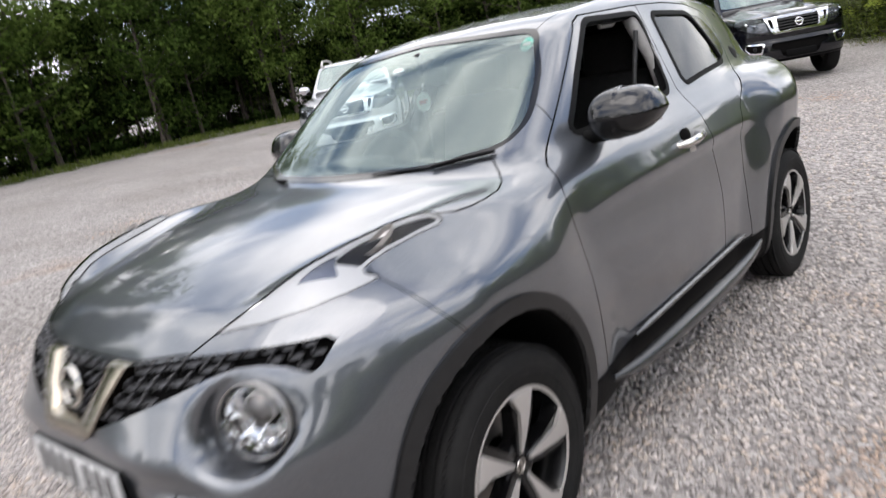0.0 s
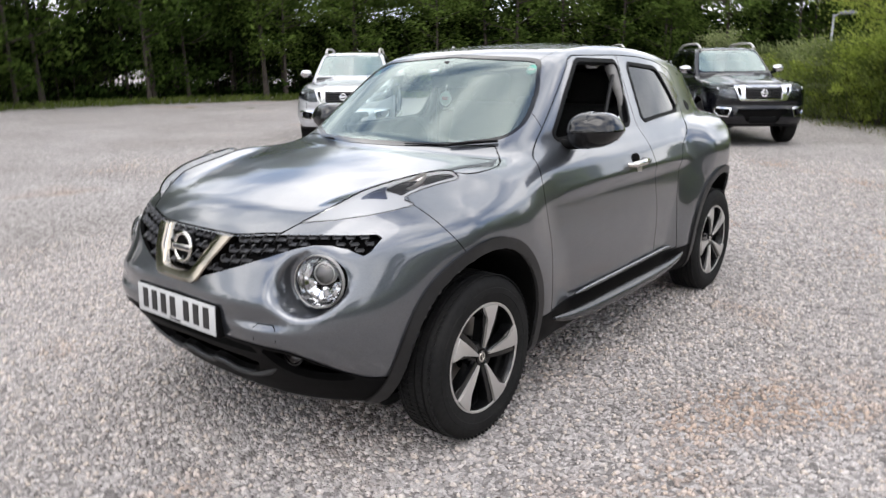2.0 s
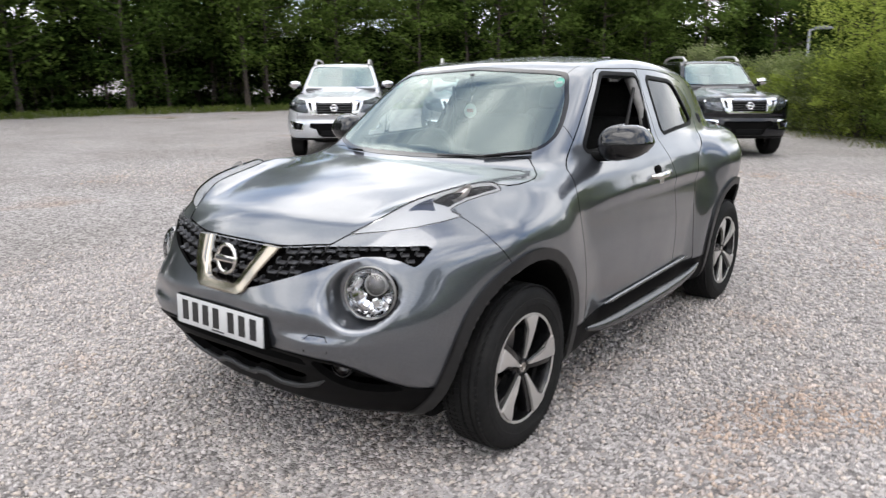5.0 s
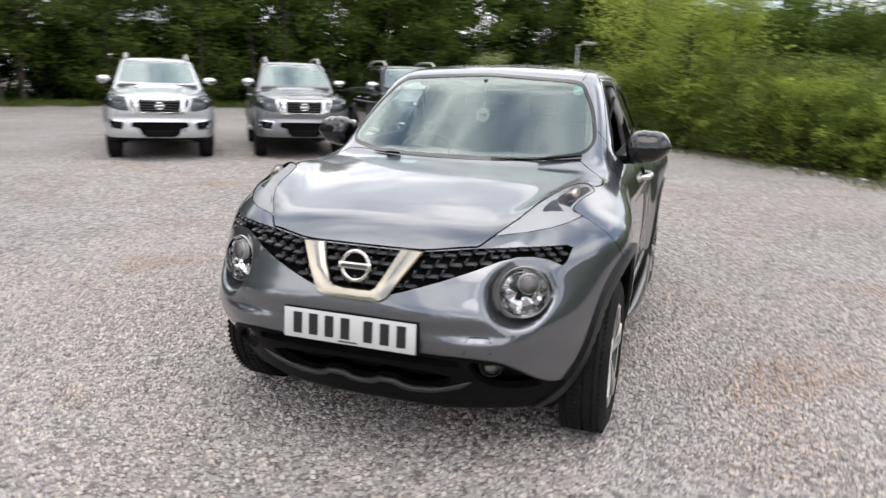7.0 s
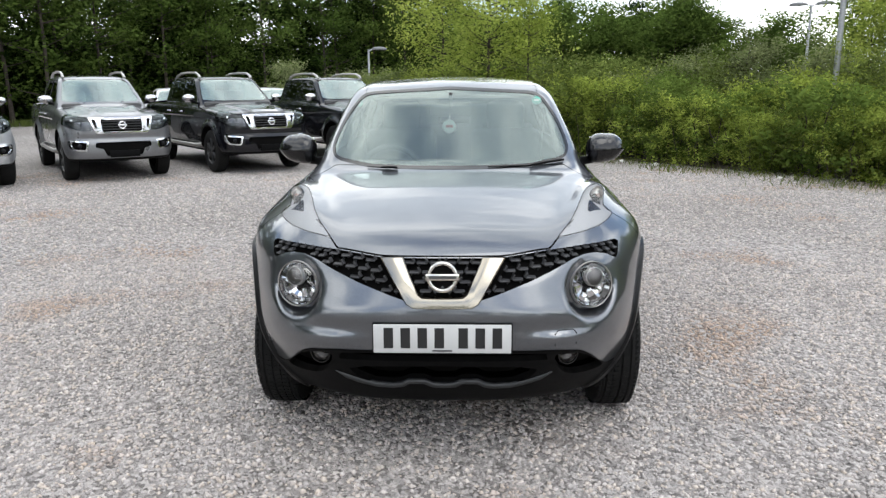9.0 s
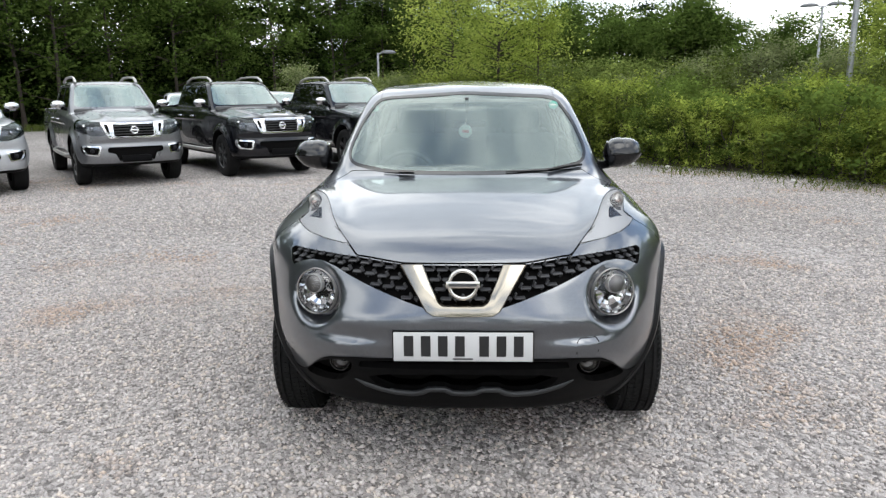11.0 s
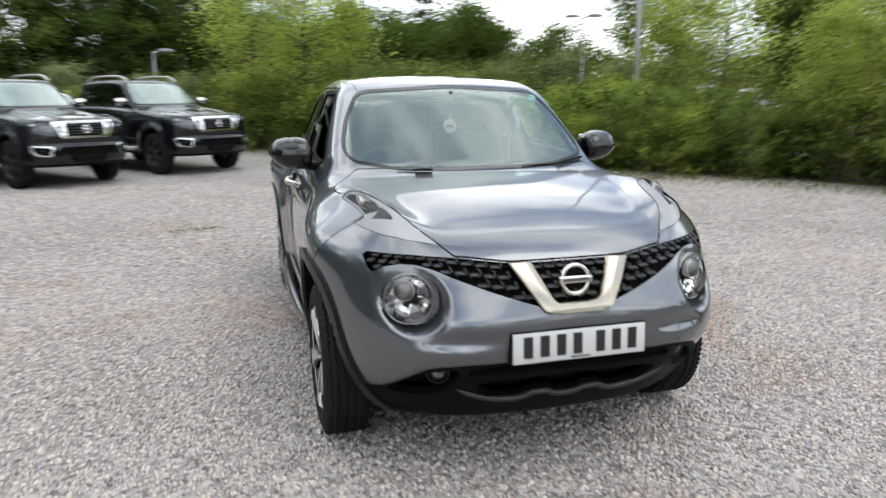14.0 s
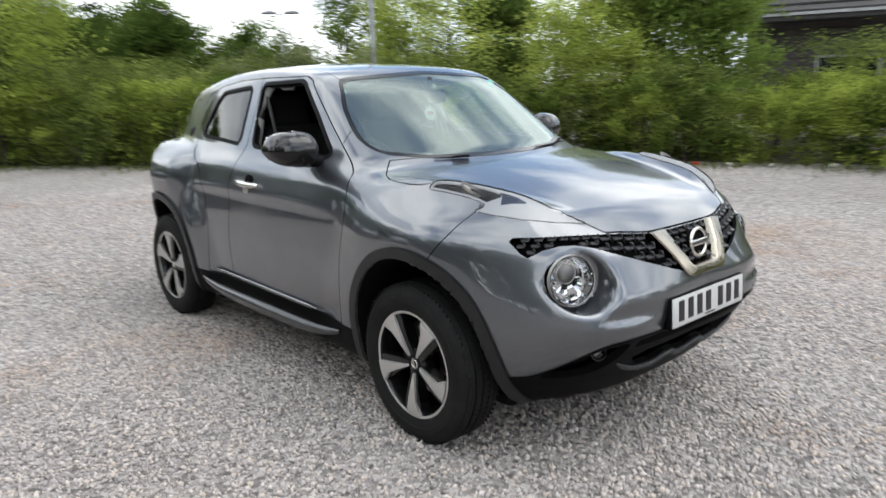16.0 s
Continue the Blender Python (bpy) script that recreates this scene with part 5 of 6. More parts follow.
    for s in (1, -1):
        bm = bmesh.new()
        ys = [1.28, 1.34, 1.5, 2.0, 2.5, 2.72, 2.80]
        zs = [1.695, 1.745, 1.795, 1.808, 1.795, 1.75, 1.695]
        tube(bm, [(s * 0.565, a, b) for a, b in zip(ys, zs)], [0.03, 0.026, 0.022, 0.020, 0.022, 0.026, 0.03], 10)
        part("roof_rail", bm, SATIN, t, "silver roof rail", 60)
        mir = tagged(new("door_mirror"), "chrome-capped door mirror")
        mir.parent = t
        bm = bmesh.new()
        bmesh.ops.create_uvsphere(bm, u_segments=24, v_segments=14, radius=1, matrix=Matrix.Translation((s * 0.965, 0.90, 1.325)) @ Matrix.Rotation(s * radians(12), 4, "Z") @ Matrix.Diagonal((0.128, 0.075, 0.066, 1)))
        bmesh.ops.bisect_plane(bm, geom=bm.verts[:] + bm.edges[:] + bm.faces[:], plane_co=(0, 0.925, 0), plane_no=(0, 1, 0), clear_outer=True)
        part("cap", bm, CHROME_SOFT, mir, "chrome mirror cap", 60)
        bm = bmesh.new()
        box(bm, (0.17, 0.01, 0.13), Matrix.Translation((s * 0.95, 0.938, 1.310)) @ Matrix.Rotation(s * radians(12), 4, "Z"), 0.003)
        part("mirror_glass", bm, REFLECTOR, mir)
        bm = bmesh.new()
        tube(bm, [(s * 0.82, 0.91, 1.245), (s * 0.92, 0.895, 1.26)], [0.03, 0.025], 8)
        part("arm", bm, CLAD, mir)
        bm = bmesh.new()
        tube(bm, [(s * 0.86, 0.60, 0.47), (s * 0.94, 0.72, 0.455), (s * 0.945, 1.7, 0.45), (s * 0.94, 2.45, 0.455), (s * 0.86, 2.6, 0.47)], 0.035, 10)
        part("side_step", bm, SATIN, t, "metal side step", 60)
        for yh in (1.68, 2.48):
            bm = bmesh.new()
            tube(bm, [(s * 0.885, yh - 0.09, 1.06), (s * 0.915, yh - 0.06, 1.065), (s * 0.915, yh + 0.06, 1.065), (s * 0.885, yh + 0.09, 1.06)], 0.014, 8)
            part("door_handle", bm, CHROME_SOFT, t, "chrome door handle")
        st = [(s * 0.36, 1.45, "cloth front seat"), (s * 0.40, 2.35, "cloth rear seat")]
        for sx, sy, sl in st:
            bm = bmesh.new()
            box(bm, (0.48, 0.14, 0.62), Matrix.Translation((sx, sy + 0.25, 1.16)) @ Matrix.Rotation(radians(-14), 4, "X"), 0.05)
            box(bm, (0.25, 0.09, 0.18), Matrix.Translation((sx, sy + 0.36, 1.53)), 0.03)
            part("seat_back", bm, FABRIC, t, "dark " + sl)
    bm = bmesh.new()
    box(bm, (1.45, 0.4, 0.2), Matrix.Translation((0, 0.85, 1.15)), 0.05)
    part("dashboard", bm, TRIM, t)
    bm = bmesh.new()
    box(bm, (1.5, 5.0, 0.12), Matrix.Translation((0, 1.9, 0.50)))
    part("underbody", bm, LINER, t)
    w0 = pk_wheel()
    fresh = True
    for s in (1, -1):
        for y in (0.0, P_WHEELBASE):
            mm = Matrix.Translation((s * 0.79, y, 0.380)) @ Matrix.Rotation(s * radians(90), 4, "Y")
            if fresh:
                w0.matrix_basis, fresh, w = mm, False, w0
            else:
                w = copy_thing(w0, mm)
            w.parent = t
    t.matrix_basis = m
    return t


CHROME_SOFT = principled("bright_chrome", (0.68, 0.68, 0.69), 0.14, 1.0)
P_LENS = pane("pickup_lamp_lens", (0.80, 0.81, 0.83), 0.7)
P_HOUSING = principled("pickup_lamp_housing", (0.20, 0.20, 0.21), 0.25, 0.8)
# strong pale film: the bright sky's reflection is painted into the glass
P_GLASS = pane("pickup_screen", (0.55, 0.60, 0.60), 1.0, ior=2.7, dust_sheen=0.20, cool=0.4)


def repaint(t, old, fresh):
    for o in t.children_recursive:
        for slot in o.material_slots:
            if slot.material == old:
                slot.link = "OBJECT"
                slot.material = fresh


SLIM = Matrix.Diagonal((0.965, 1, 1.01, 1))
silver = pickup(SILVER, "silver double-cab pickup parked on gravel before the wood", pose(-8.00, 6.48, 0, 0, 0, 40.5) @ SLIM)
for paint, label, m in ((GREY, "warm grey double-cab pickup parked in the row", pose(-6.11, 8.09, 0, 0, 0, 36) @ SLIM),
                        (BLACK, "black double-cab pickup parked in the row", pose(-3.99, 9.35, 0, 0, 0, 37.9) @ SLIM),
                        (BLACK, "black double-cab pickup parked beside the hedge", pose(-1.96, 10.88, 0, 0, 0, 36.6) @ SLIM)):
    t = copy_thing(silver, m)
    repaint(t, SILVER, paint)
    tagged(t, label)


# ---- pale cars in the row behind ----
def far_car(m, label):
    t = thing("hatchback", label, "car", "cars in the back row")
    body = polygonise(car_field, (-1.0, -2.15, 0.1), (1.0, 2.1, 1.68), 0.035)
    wells, body = split(body, f_well, 0.0)
    for s in (1, -1):
        for e in (1, -1):
            quarter = keep(wells, -s * wells[0][:, 0])
            shell("wheel_arch_liner", keep(quarter, -e * quarter[0][:, 1]), LINER, t)
    glass, body = split(body, f_screen, 0.0)
    shell("windscreen", glass, P_GLASS, t)
    for poly in (FRONT_WINDOW, REAR_WINDOW):
        g, body = split(body, side_of(poly), 0.0)
        for s in (1, -1):
            shell("side_glass", keep(g, -s * g[0][:, 0]), PRIVACY, t)
    grille, body = split(body, front_of(GRILLE), 0.0)
    shell("grille", grille, GLOSSBLACK, t)
    low, body = split(body, foot, 0.0)
    shell("lower_cladding", low, CLAD, t)
    shell("body", body, WHITE, t)
    for s in (1, -1):
        for y in (-HUB_Y, HUB_Y):
            bm = bmesh.new()
            lathe(bm, [(0.001, 0.08), (0.20, 0.09), (0.23, 0.105), (0.31, 0.10), (0.332, 0.07), (0.332, -0.07), (0.31, -0.1), (0.001, -0.1)], 32, Matrix.Translation((s * 0.76, y, 0.332)) @ Matrix.Rotation(s * radians(90), 4, "Y"))
            part("wheel", bm, RUBBER, t)
    t.matrix_basis = m
    return t


white_car = far_car(pose(-8.9, 18.2, 0, 0, 0, 30), "white hatchback car parked behind the pickups")
copy_thing(white_car, pose(-6.4, 19.6, 0, 0, 0, 30))


# ---- ground: pale limestone gravel ----
def ground_height(x, y):
    return 0.010 * np.sin(x * 0.9 + 1.3) * np.sin(y * 0.7) * 0.6 + 0.004 * np.sin(x * 2.3 + y * 1.7)


GRAVEL = principled("gravel_bed", (0.36, 0.33, 0.31), 0.95)
p = GRAVEL.node_tree.nodes["Principled BSDF"]
g_co = node(GRAVEL, "TexCoord")
g_cell = node(GRAVEL, "TexVoronoi", Scale=42)
g_cell2 = node(GRAVEL, "TexVoronoi", Scale=85)
g_tone = node(GRAVEL, "ValToRGB")
el = g_tone.color_ramp.elements
el[0].position, el[0].color = 0.0, (0.12, 0.111, 0.107, 1)
el[1].position, el[1].color = 1.0, (0.46, 0.436, 0.424, 1)
g_broad = node(GRAVEL, "TexNoise", Scale=0.35, Detail=6)
g_stain = node(GRAVEL, "ValToRGB")
el = g_stain.color_ramp.elements
el[0].position, el[0].color = 0.36, (0.86, 0.83, 0.80, 1)
el[1].position, el[1].color = 0.62, (1.08, 1.06, 1.05, 1)
e = g_stain.color_ramp.elements.new(0.70)
e.color = (0.95, 0.80, 0.69, 1)
g_mul = node(GRAVEL, "Mix", Factor=1.0)
g_mul.data_type, g_mul.blend_type = "RGBA", "MULTIPLY"
g_sep = node(GRAVEL, "SeparateColor")
g_bump = node(GRAVEL, "Bump", Strength=0.9, Distance=0.012)
g_h = GRAVEL.node_tree.nodes.new("ShaderNodeMath")
g_h.operation = "ADD"
for n in (g_cell, g_cell2, g_broad):
    wire(GRAVEL, g_co.outputs["Object"], n.inputs["Vector"])
wire(GRAVEL, g_cell.outputs["Color"], g_sep.inputs[0])
wire(GRAVEL, g_sep.outputs[0], g_tone.inputs[0])
wire(GRAVEL, g_broad.outputs["Fac"], g_stain.inputs[0])
wire(GRAVEL, g_tone.outputs[0], g_mul.inputs["A"])
wire(GRAVEL, g_stain.outputs[0], g_mul.inputs["B"])
wire(GRAVEL, g_mul.outputs["Result"], p.inputs["Base Color"])
wire(GRAVEL, g_cell.outputs["Distance"], g_h.inputs[0])
wire(GRAVEL, g_cell2.outputs["Distance"], g_h.inputs[1])
g_inv = GRAVEL.node_tree.nodes.new("ShaderNodeMath")
g_inv.operation, g_inv.inputs[0].default_value = "SUBTRACT", 1.0
wire(GRAVEL, g_h.outputs[0], g_inv.inputs[1])
wire(GRAVEL, g_inv.outputs[0], g_bump.inputs["Height"])
wire(GRAVEL, g_bump.outputs[0], p.inputs["Normal"])

xs = np.concatenate([[-900, -300, -120, -70], np.arange(-45, 45.1, 0.5), [70, 120, 300, 900]])
gx, gy = np.meshgrid(xs, xs, indexing="ij")
gz = ground_height(gx, gy) * (np.hypot(gx, gy) < 60)
k = len(xs)
ids = np.arange(k * k).reshape(k, k)
quads = np.stack([ids[:-1, :-1], ids[1:, :-1], ids[1:, 1:], ids[:-1, 1:]], -1).reshape(-1, 4)
ground = shell("ground", (np.stack([gx, gy, gz], -1).reshape(-1, 3), None, quads), GRAVEL)
tagged(ground, "pale limestone gravel of a car park", "ground", kind="structure")

STONE = principled("limestone_chips", (0.45, 0.43, 0.41), 0.9)
p = STONE.node_tree.nodes["Principled BSDF"]
s_geo = node(STONE, "NewGeometry")
s_ramp = node(STONE, "ValToRGB")
el = s_ramp.color_ramp.elements
el[0].position, el[0].color = 0.0, (0.265, 0.246, 0.238, 1)
el[1].position, el[1].color = 1.0, (0.548, 0.506, 0.490, 1)
e = s_ramp.color_ramp.elements.new(0.35)
e.color = (0.360, 0.331, 0.318, 1)
e = s_ramp.color_ramp.elements.new(0.62)
e.color = (0.440, 0.406, 0.391, 1)
e = s_ramp.color_ramp.elements.new(0.80)
e.color = (0.50, 0.43, 0.37, 1)
s_co = node(STONE, "TexCoord")
s_n = node(STONE, "TexNoise", Scale=140, Detail=4)
s_mul = node(STONE, "Mix", Factor=0.5)
s_mul.data_type, s_mul.blend_type = "RGBA", "OVERLAY"
s_bump = node(STONE, "Bump", Strength=0.35, Distance=0.004)
wire(STONE, s_geo.outputs["Random Per Island"], s_ramp.inputs[0])
wire(STONE, s_co.outputs["Object"], s_n.inputs["Vector"])
wire(STONE, s_ramp.outputs[0], s_mul.inputs["A"])
wire(STONE, s_n.outputs["Fac"], s_mul.inputs["B"])
s_patch, s_tint = node(STONE, "TexNoise", Scale=0.85, Detail=5), node(STONE, "ValToRGB")
s_tint.color_ramp.elements[0].position, s_tint.color_ramp.elements[0].color = 0.54, (1, 1, 1, 1)
s_tint.color_ramp.elements[1].position, s_tint.color_ramp.elements[1].color = 0.68, (0.90, 0.76, 0.65, 1)
s_soil = node(STONE, "Mix", Factor=1.0)
s_soil.data_type, s_soil.blend_type = "RGBA", "MULTIPLY"
wire(STONE, s_co.outputs["Object"], s_patch.inputs["Vector"])
wire(STONE, s_patch.outputs["Fac"], s_tint.inputs[0])
wire(STONE, s_mul.outputs["Result"], s_soil.inputs["A"])
wire(STONE, s_tint.outputs[0], s_soil.inputs["B"])
wire(STONE, s_soil.outputs["Result"], p.inputs["Base Color"])
wire(STONE, s_n.outputs["Fac"], s_bump.inputs["Height"])
wire(STONE, s_bump.outputs[0], p.inputs["Normal"])


def stones(name, x0, x1, y0, y1, number, small, large, seed, coarse=False):
    """Loose chips, each an angular lump of its own."""
    rng = np.random.default_rng(seed)
    bm = bmesh.new()
    if coarse:
        bmesh.ops.create_uvsphere(bm, u_segments=4, v_segments=2, radius=1)
        bmesh.ops.triangulate(bm, faces=bm.faces)
    else:
        bmesh.ops.create_icosphere(bm, subdivisions=1, radius=1)
    bm.verts.index_update()
    base = np.array([v.co for v in bm.verts])
    tris = np.array([[v.index for v in f.verts] for f in bm.faces])
    bm.free()
    at = np.stack([rng.uniform(x0, x1, number), rng.uniform(y0, y1, number)], 1)
    at += rng.normal(0, 0.28, (number, 2)) * (np.minimum(np.minimum(at[:, 0] - x0, x1 - at[:, 0]), np.minimum(at[:, 1] - y0, y1 - at[:, 1])) < 0.6)[:, None]
    size = small + (large - small) * rng.random(number) ** 1.7
    form = np.stack([rng.uniform(0.75, 1.25, number), rng.uniform(0.6, 1.0, number), rng.uniform(0.50, 0.85, number)], 1)
    lump = base[None] * (1 + rng.uniform(-0.30, 0.30, (number, len(base), 1))) * form[:, None] * size[:, None, None]
    a, b = rng.uniform(0, 6.283, number), rng.normal(0, 0.35, number)
    ca, sa, cb, sb = np.cos(a)[:, None], np.sin(a)[:, None], np.cos(b)[:, None], np.sin(b)[:, None]
    x, y, z = lump[..., 0], lump[..., 1], lump[..., 2]
    x, z = x * cb - z * sb, x * sb + z * cb
    x, y = x * ca - y * sa, x * sa + y * ca
    v = np.stack([x + at[:, :1], y + at[:, 1:], z + (ground_height(at[:, 0], at[:, 1]) + size * 0.12)[:, None]], -1).reshape(-1, 3)
    f = (tris[None] + (np.arange(number) * len(base))[:, None, None]).reshape(-1, 3)
    me = bpy.data.meshes.new(name)
    me.vertices.add(len(v))
    me.vertices.foreach_set("co", v.astype(np.float32).ravel())
    me.loops.add(f.size)
    me.loops.foreach_set("vertex_index", f.astype(np.int32).ravel())
    me.polygons.add(len(f))
    me.polygons.foreach_set("loop_start", np.arange(0, f.size, 3, dtype=np.int32))
    me.update(calc_edges=True)
    me.materials.append(STONE)
    return tagged(new(name, me), "loose pale limestone chippings on the car park", "gravel", kind="stuff")


stones("gravel_chippings", -3.8, 4.8, -4.8, 1.8, 135000, 0.0065, 0.0185, 11, True)
stones("gravel_chippings", -9.0, 8.0, 1.8, 8.6, 52000, 0.009, 0.024, 12, True)

# ---- trees and bushes ----


def leaf_material(name, dark, light, glow):
    m = bpy.data.materials.new(name)
    m.use_nodes = True
    m.node_tree.nodes.clear()
    out, mix = node(m, "OutputMaterial"), node(m, "MixShader")
    mix.inputs[0].default_value = glow
    dif, tra = node(m, "BsdfDiffuse"), node(m, "BsdfTranslucent")
    geo, info = node(m, "NewGeometry"), node(m, "ObjectInfo")
    ramp = node(m, "ValToRGB")
    ramp.color_ramp.elements[0].color, ramp.color_ramp.elements[1].color = (*dark, 1), (*light, 1)
    add = m.node_tree.nodes.new("ShaderNodeMath")
    add.operation, add.inputs[1].default_value = "MULTIPLY_ADD", 0.18
    half = m.node_tree.nodes.new("ShaderNodeMath")
    half.operation, half.inputs[1].default_value = "MULTIPLY", 0.25
    clump, where = node(m, "TexNoise", Scale=1.7, Detail=3), node(m, "TexCoord")
    wire(m, where.outputs["Object"], clump.inputs["Vector"])
    tone = m.node_tree.nodes.new("ShaderNodeMath")
    tone.operation, tone.inputs[1].default_value = "MULTIPLY_ADD", 0.66
    spreadc = node(m, "MapRange", From_Min=0.36, From_Max=0.64, To_Min=0.0, To_Max=1.0)
    wire(m, info.outputs["Random"], half.inputs[0])
    wire(m, geo.outputs["Random Per Island"], add.inputs[0])
    wire(m, clump.outputs["Fac"], spreadc.inputs["Value"])
    wire(m, spreadc.outputs[0], tone.inputs[0])
    wire(m, half.outputs[0], tone.inputs[2])
    wire(m, tone.outputs[0], add.inputs[2])
    wire(m, add.outputs[0], ramp.inputs[0])
    for n in (dif, tra):
        wire(m, ramp.outputs[0], n.inputs["Color"])
    wire(m, dif.outputs[0], mix.inputs[1])
    wire(m, tra.outputs[0], mix.inputs[2])
    wire(m, mix.outputs[0], out.inputs[0])
    return m


LEAF_DARK = leaf_material("woodland_leaf", (0.022, 0.042, 0.012), (0.105, 0.165, 0.035), 0.38)
# LEAF_SHADE: near-black leaf colour that carries the shade inside the wood
LEAF_SHADE = leaf_material("shaded_undergrowth_leaf", (0.008, 0.017, 0.005), (0.035, 0.06, 0.013), 0.25)
LEAF_LIGHT = leaf_material("bush_leaf", (0.10, 0.145, 0.024), (0.42, 0.50, 0.10), 0.42)
LEAF_BIRCH = leaf_material("birch_leaf", (0.17, 0.235, 0.04), (0.56, 0.64, 0.15), 0.5)
LEAF_MID = leaf_material("hedge_leaf", (0.045, 0.070, 0.016), (0.26, 0.32, 0.085), 0.38)
LEAF_OLIVE = leaf_material("willow_leaf", (0.07, 0.09, 0.035), (0.29, 0.33, 0.15), 0.38)
LEAF_DEEP = leaf_material("hawthorn_leaf", (0.052, 0.088, 0.019), (0.21, 0.29, 0.062), 0.45)
LEAF_HILL = leaf_material("hillside_leaf", (0.034, 0.062, 0.014), (0.155, 0.225, 0.05), 0.42)
LEAF_PINE = leaf_material("conifer_needle", (0.010, 0.022, 0.012), (0.03, 0.052, 0.022), 0.2)
BARK = grain(principled("bark", (0.09, 0.07, 0.055), 0.95), 14, (0.022, 0.017, 0.013), (0.085, 0.068, 0.054), 0.6, dist=0.03)
GRASS = leaf_material("grass_blade", (0.05, 0.08, 0.015), (0.17, 0.20, 0.06), 0.4)


def leaves(centres, spread, each, size, seed, flat=0.5):
    """Small pointed leaves in clumps round centres, as one mesh of quads."""
    rng = np.random.default_rng(seed)
    n = len(centres) * each
    c = np.repeat(centres, each, 0) + rng.normal(0, 1, (n, 3)) * np.repeat(spread, each)[:, None] * (1, 1, 0.7)
    d = rng.normal(0, 1, (n, 3)) * (1, 1, flat)
    d /= np.linalg.norm(d, axis=1, keepdims=True)
    u = np.cross(d, rng.normal(0, 1, (n, 3)))
    u /= np.linalg.norm(u, axis=1, keepdims=True) + 1e-6
    s = size * rng.uniform(0.6, 1.4, (n, 1))
    # soft shading: each leaf is lit as part of its clump
    face = np.cross(d, u)
    out = (c - np.repeat(centres, each, 0)) / (np.repeat(spread, each)[:, None] + 1e-6) * 0.75
    mid = centres.mean(0) * (1, 1, 0.7)
    crown = c - mid
    crown /= np.linalg.norm(crown, axis=1, keepdims=True) + 1e-6
    nrm = out + crown * 0.7 + face * 0.30 + np.array((0, 0, 0.35))
    nrm /= np.linalg.norm(nrm, axis=1, keepdims=True) + 1e-6
    u = np.where((face * nrm).sum(1, keepdims=True) > 0, -u, u)
    v = np.stack([c - d * s, c + u * s * 0.45 - d * s * 0.1, c + d * s, c - u * s * 0.45 - d * s * 0.1], 1).reshape(-1, 3)
    return v, np.arange(n * 4).reshape(-1, 4), np.repeat(nrm, 4, 0)


def tree(kind, name, label, height, crown_low, radius, clumps, each, leaf, size, seed, lean=0.05):
    rng = random.Random(seed)
    t = thing(name, label, "tree" if name != "bush" else "bush")
    bm = bmesh.new()
    centres, spread = [], []
    stems = 1 if kind != "bush" else 5
    for s in range(stems):
        bx, by = (rng.uniform(-0.5, 0.5), rng.uniform(-0.5, 0.5)) if stems > 1 else (0, 0)
        lx, ly = rng.uniform(-lean, lean) * height, rng.uniform(-lean, lean) * height
        if stems > 1:
            lx, ly = bx * 1.1 * rng.uniform(0.5, 1.3), by * 1.1 * rng.uniform(0.5, 1.3)
        base = 0.0072 * height + 0.02 if stems == 1 else 0.020
        n = 9
        pts = [(bx + lx * (i / n) ** 1.4 + rng.uniform(-0.03, 0.03) * (i > 0), by + ly * (i / n) ** 1.4 + rng.uniform(-0.03, 0.03) * (i > 0), -0.1 + (height * 0.93 + 0.1) * i / n) for i in range(n + 1)]
        tube(bm, pts, [base * (1 - 0.93 * i / n) * (1.35 if i == 0 else 1) for i in range(n + 1)], 7, False)
        for _ in range(max(3, clumps // stems // 3)):
            a, h = rng.uniform(0, 6.283), crown_low + (height * 0.92 - crown_low) * rng.random() ** 0.9
            f = (h - crown_low) / max(height - crown_low, 0.1)
            if kind == "pine":
                reach = radius * (1 - f) * rng.uniform(0.75, 1.05) + 0.1
            elif kind == "bush":
                reach = radius * math.sqrt(max(0.05, 1 - (f * 1.0) ** 2)) * rng.uniform(0.4, 1.05)
            else:
                reach = radius * (math.sin(min(1, f * 0.85 + 0.18) * math.pi) ** 0.6) * rng.uniform(0.45, 1.08)
            q = h / height
            o = Vector((bx + lx * q ** 1.4, by + ly * q ** 1.4, h))
            tip = o + Vector((math.cos(a) * reach, math.sin(a) * reach, (-0.15 if kind == "pine" else 0.35) * reach))
            mid = o.lerp(tip, 0.5) + Vector((0, 0, -0.04 * reach))
            rr = base * 0.32 * (1 - 0.6 * f)
            tube(bm, [o, mid, tip], [rr, rr * 0.6, rr * 0.15], 5, False)
            for j in (0.45, 0.75, 1.0):
                c = o.lerp(tip, j)
                if kind == "bush" and rng.random() < 0.12:
                    c = Vector((c.x * 0.9, c.y * 0.9, rng.uniform(0.08, 0.5)))
                centres.append((c.x + rng.gauss(0, 0.1), c.y + rng.gauss(0, 0.1), max(0.12, c.z + rng.gauss(0, 0.08))))
                spread.append(radius * (0.17 if kind in ("broad", "round") else 0.12) * rng.uniform(0.6, 1.3))
    part("trunk", bm, BARK, t, "", 60)
    v, q, nrm = leaves(np.array(centres), np.array(spread), each, size, seed)
    v[:, 2] = np.maximum(v[:, 2], 0.02)
    me = bpy.data.meshes.new("crown")
    me.from_pydata(v.tolist(), [], q.tolist())
    me.normals_split_custom_set_from_vertices(nrm.tolist())
    me.materials.append(leaf)
    ob = new("crown", me)
    ob.parent = t
    return t


